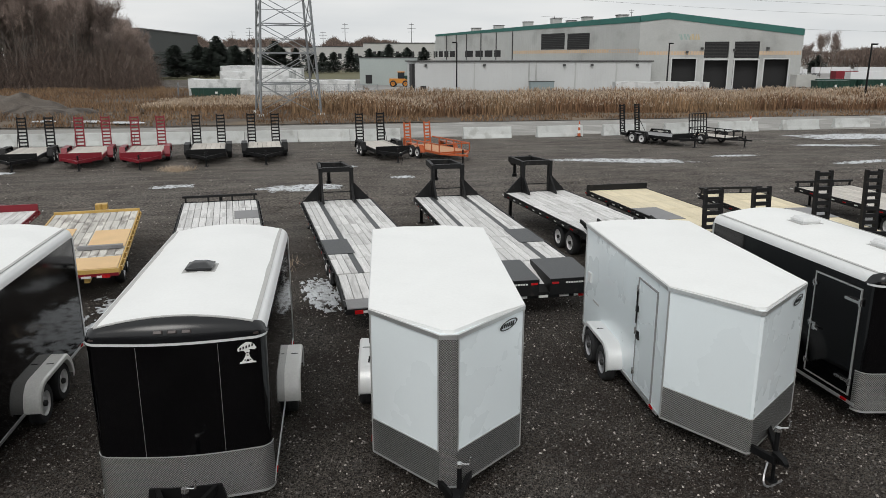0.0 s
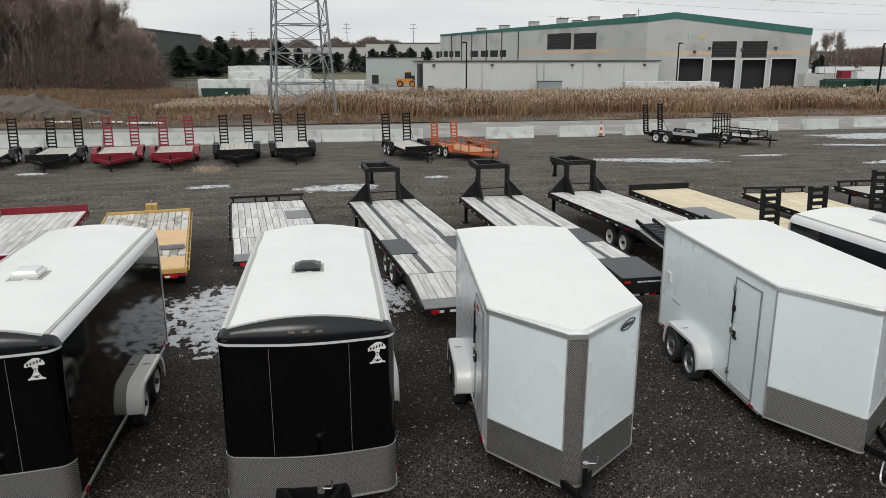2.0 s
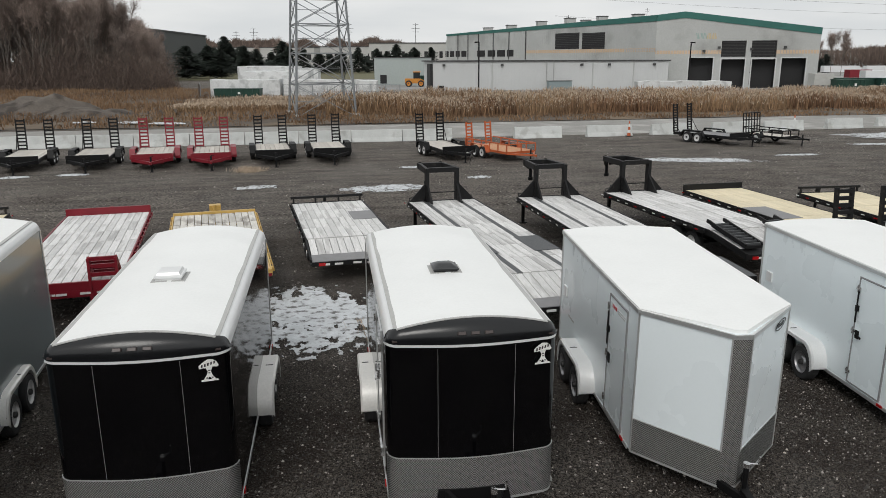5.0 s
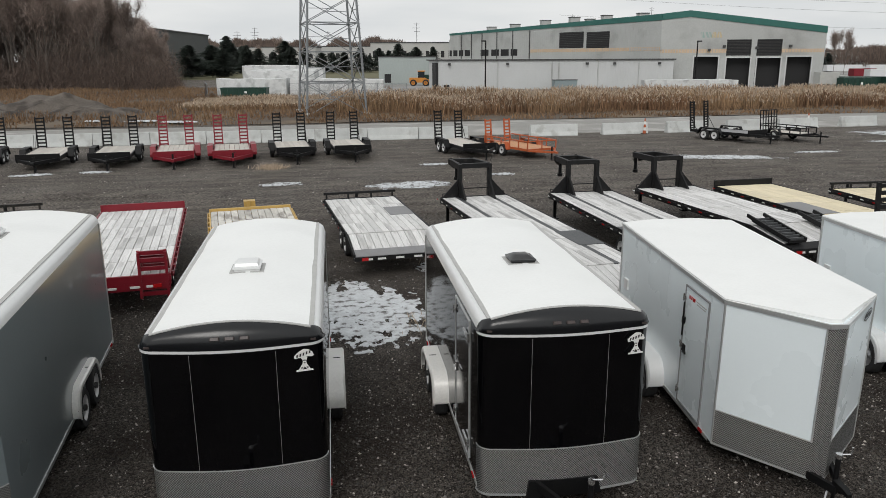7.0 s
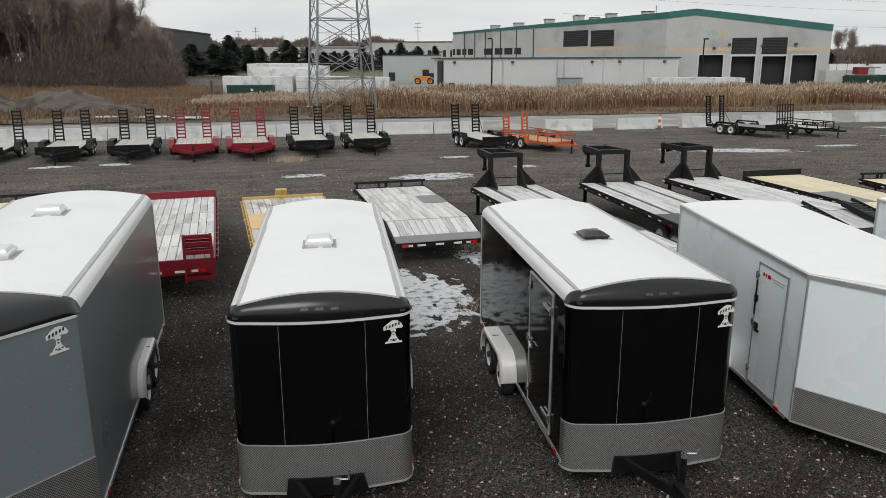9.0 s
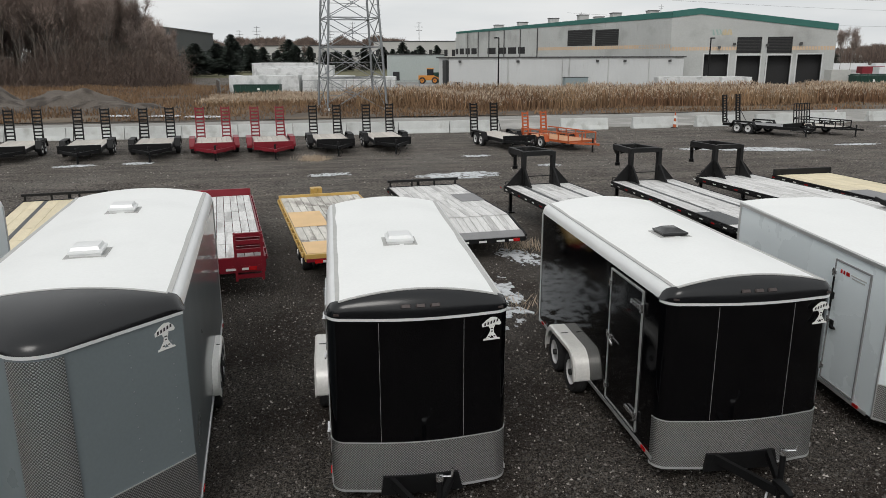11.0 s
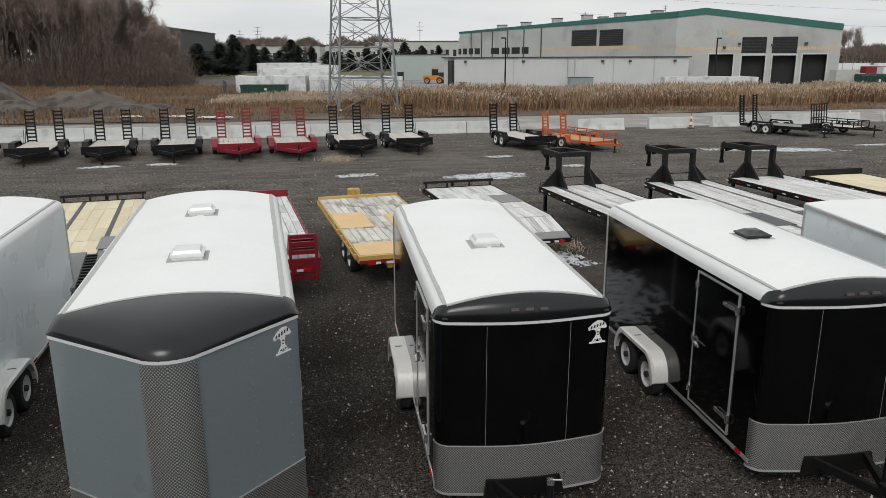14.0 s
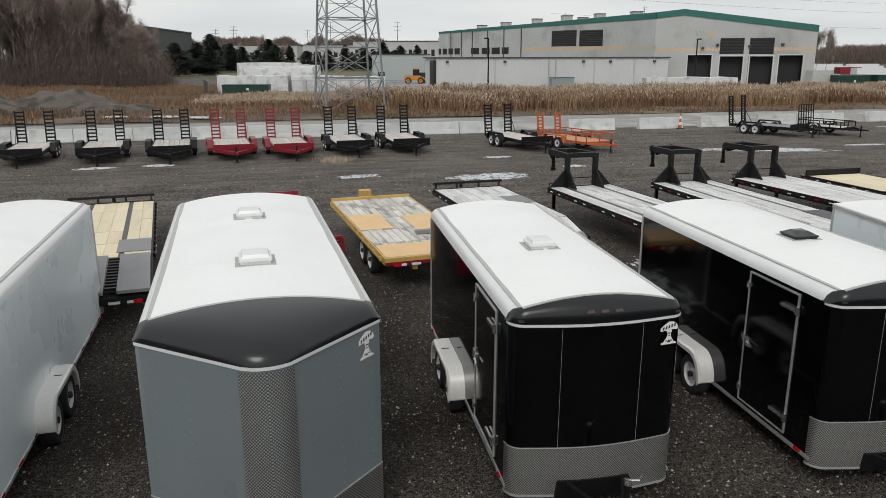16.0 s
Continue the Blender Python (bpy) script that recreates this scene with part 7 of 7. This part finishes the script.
fwd, rgt = Vector((0.172, 0.985)), Vector((0.985, -0.172))
for k in range(330):
    far = random.uniform(0, 1) ** 1.3
    dist = 165 + 75 * far
    edge = -0.384 * dist
    lat = edge - random.uniform(0, 1) ** 1.0 * 105
    p = fwd * dist + rgt * lat
    near_edge = min(1, (edge - lat) / 15)
    plant(p.x, p.y, (0.52 + 0.55 * near_edge) * random.uniform(0.85, 1.2), k, "woods")
for k, (x, y, s) in enumerate(((171, 234, 0.8), (178, 238, 0.75), (164, 236, 0.6), (-20, 420, 0.9), (-32, 430, 0.8), (-8, 440, 0.7), (185, 262, 0.6), (205, 300, 0.7), (-62, 300, 0.8))):
    plant(x, y, s, k + 2, "far bare trees", "distant leafless tree against the grey sky")
spots = []
for k in range(26000):
    dist = 160 + random.uniform(0, 1) ** 2 * 60
    p = fwd * dist + rgt * (-0.384 * dist - random.uniform(-1, 95))
    spots.append((p.x, p.y, -0.6))


def brush(spots, height, n_each):
    """Undergrowth: loose fine twigs at every height."""
    base = np.repeat(np.array(spots), n_each, axis=0)
    n = len(base)
    top = height * np.array([0.7 + 1.1 * noise.noise(Vector((p[0] * 0.16, p[1] * 0.16, 2))) for p in base])
    s = base + np.c_[np.random.normal(0, 0.9, (n, 2)), np.random.uniform(0, 1, n) ** 1.9 * top]
    d = np.c_[np.random.normal(0, 0.7, (n, 2)), np.random.uniform(0.2, 1.6, n)]
    w = np.random.normal(0, 0.026, (n, 3)) * (1, 1, 0.2)
    v = np.stack([s - w, s + w, s + d], 1)
    me = bpy.data.meshes.new("brush")
    me.from_pydata(v.reshape(-1, 3).tolist(), [], np.arange(n * 3).reshape(n, 3).tolist())
    me.materials.append(M_BRUSH)
    tagged(new("brush", me), "tangled bare undergrowth at the foot of the woods", "brush", kind="stuff")


brush(spots[:14000], 9.0, 14)


def conifer_mesh(seed, h):
    rnd = random.Random(seed)
    verts, faces = [], []
    for k in range(1500):
        u = rnd.random() ** 0.8
        z = h * (0.06 + 0.94 * u)
        a = rnd.uniform(0, math.tau)
        lump = 0.75 + 0.9 * noise.noise(Vector((math.cos(a) * 1.3, math.sin(a) * 1.3, z * 0.33 + seed * 9)))
        reach = (1 - u) ** 0.6 * min(1.0, 0.45 + 2.2 * u) * h * 0.27 * rnd.uniform(0.3, 1.2) * lump + 0.1
        d = Vector((math.cos(a), math.sin(a), rnd.uniform(-0.35, 0.1)))
        s = Vector((math.cos(a) * reach * 0.35, math.sin(a) * reach * 0.35, z))
        e = s + d * reach * 0.75
        w = Vector((-math.sin(a), math.cos(a), 0)) * rnd.uniform(0.25, 0.5) * h / 14
        n = len(verts)
        verts += [s - w * 0.4, s + w * 0.4, e + w * 0.5 + Vector((0, 0, -0.15)), e + d * 0.3, e - w * 0.5 + Vector((0, 0, -0.15))]
        faces.append((n, n + 1, n + 2, n + 3, n + 4))
    me = bpy.data.meshes.new("crown")
    me.from_pydata([tuple(v) for v in verts], [], faces)
    me.materials.append(M_CONIFER)
    return me, mesh_of("trunk", rod(B(), (0, 0, -0.3), (0, 0, h * 0.9), h * 0.014, 6, 0.02), M_BARK)


CON = [conifer_mesh(s, 14) for s in (1, 2, 3)]
for k, (x, y, s) in enumerate(((-43, 262, 0.88), (-50, 250, 0.8), (-37, 270, 0.92), (-33, 268, 0.85), (-52, 344, 1.0), (-44, 346, 0.85), (-39, 342, 1.15), (-36.5, 338, 1.0), (-30, 330, 0.9), (-25.5, 336, 0.8), (-15, 348, 1.1), (-12, 342, 0.95), (-20, 352, 0.8), (1, 335, 0.8), (10.8, 343, 0.8), (18, 342, 0.82), (6, 348, 0.7), (28, 360, 0.85), (37, 359, 0.95), (33, 366, 0.8), (47.8, 377, 0.95), (56, 376, 0.9), (-66, 335, 1.0), (-60, 338, 0.9), (23, 355, 0.7), (-47, 338, 1.0), (-33, 345, 1.0), (43, 372, 0.8), (-6, 352, 0.85), (215, 300, 0.5), (225, 310, 0.6))):
    t = thing("spruce", pose(x, y, -0.6, 0, 0, 77 * k), "dark green spruce on the far lawn", "tree", "spruces")
    piece("trunk", CON[k % 3][1], t, sx=s, sy=s, sz=s)
    piece("crown", CON[k % 3][0], t, sx=s * random.uniform(1.7, 2.3) * (1 if k < 9 else 0.85), sy=s * 1.8, sz=s * random.uniform(0.78, 1.0))


def treeline(x0, x1, y, h0, n, seed):
    """The woods on the skyline: countless fine twigs with an uneven top."""
    rnd = np.random.RandomState(seed)
    x = rnd.uniform(x0, x1, n)
    yy = y + rnd.uniform(-15, 25, n)
    top = np.array([h0 * (0.75 + 0.5 * noise.noise(Vector((v * 0.012, seed, 0))) + 0.3 * noise.noise(Vector((v * 0.08, seed, 1)))) for v in x])
    z = rnd.uniform(0.0, 1.0, n) ** 0.7 * top
    l = rnd.uniform(1.5, 3.5, n)
    lean = rnd.normal(0, 0.6, n)
    v = np.zeros((n, 3, 3))
    v[:, 0] = np.c_[x - 0.3, yy, z]
    v[:, 1] = np.c_[x + 0.3, yy, z]
    v[:, 2] = np.c_[x + lean * l, yy, z + l]
    me = bpy.data.meshes.new("treeline")
    me.from_pydata(v.reshape(-1, 3).tolist(), [], np.arange(n * 3).reshape(n, 3).tolist())
    me.materials.append(M_BRUSH)
    return tagged(new("far_woods", me), "distant bare woods along the horizon", "woods", kind="stuff")


treeline(-160, 260, 560, 17, 46000, 1)
treeline(-150, 60, 600, 22, 30000, 4)
treeline(180, 560, 430, 12, 34000, 2)
treeline(-420, -120, 330, 18, 12000, 3)


def utility_mast(x, y, h, kind):
    t = thing("utility_mast", pose(x, y, -0.6), "far thin utility mast with crossarms on the skyline", "utility pole", "utility masts")
    part("pole", rod(B(), (0, 0, 0), (0, 0, h), 0.3, 6, 0.16), M_DKHALL, t)
    for z, w in ((h * 0.97, 2.2), (h * 0.88, 3.2), (h * 0.8, 2.4)):
        part("crossarm", beam(B(), (-w, 0, z), (w, 0, z), 0.22, 0.22), M_DKHALL, t, smooth=False)


for x, y, h in ((28.3, 604, 33), (79, 595, 33), (-45, 620, 30), (-60, 640, 28), (12, 640, 28)):
    utility_mast(x, y, h, 0)


def cable(name, pts):
    cu = bpy.data.curves.new(name, "CURVE")
    cu.dimensions, cu.bevel_depth = "3D", 0.02
    sp = cu.splines.new("POLY")
    sp.points.add(len(pts) - 1)
    for p, q in zip(sp.points, pts):
        p.co = (*q, 1)
    cu.materials.append(M_STEEL)
    return tagged(new(name, cu), "thin overhead power line sagging across the sky", "power line", "power lines")


for z, y0 in ((23.5, 190), (21.0, 192), (16.5, 195)):
    cable("power_line", [(60 + 12 * k, y0 + 2 * k, z - 0.45 * k + 0.02 * k * k) for k in range(16)])
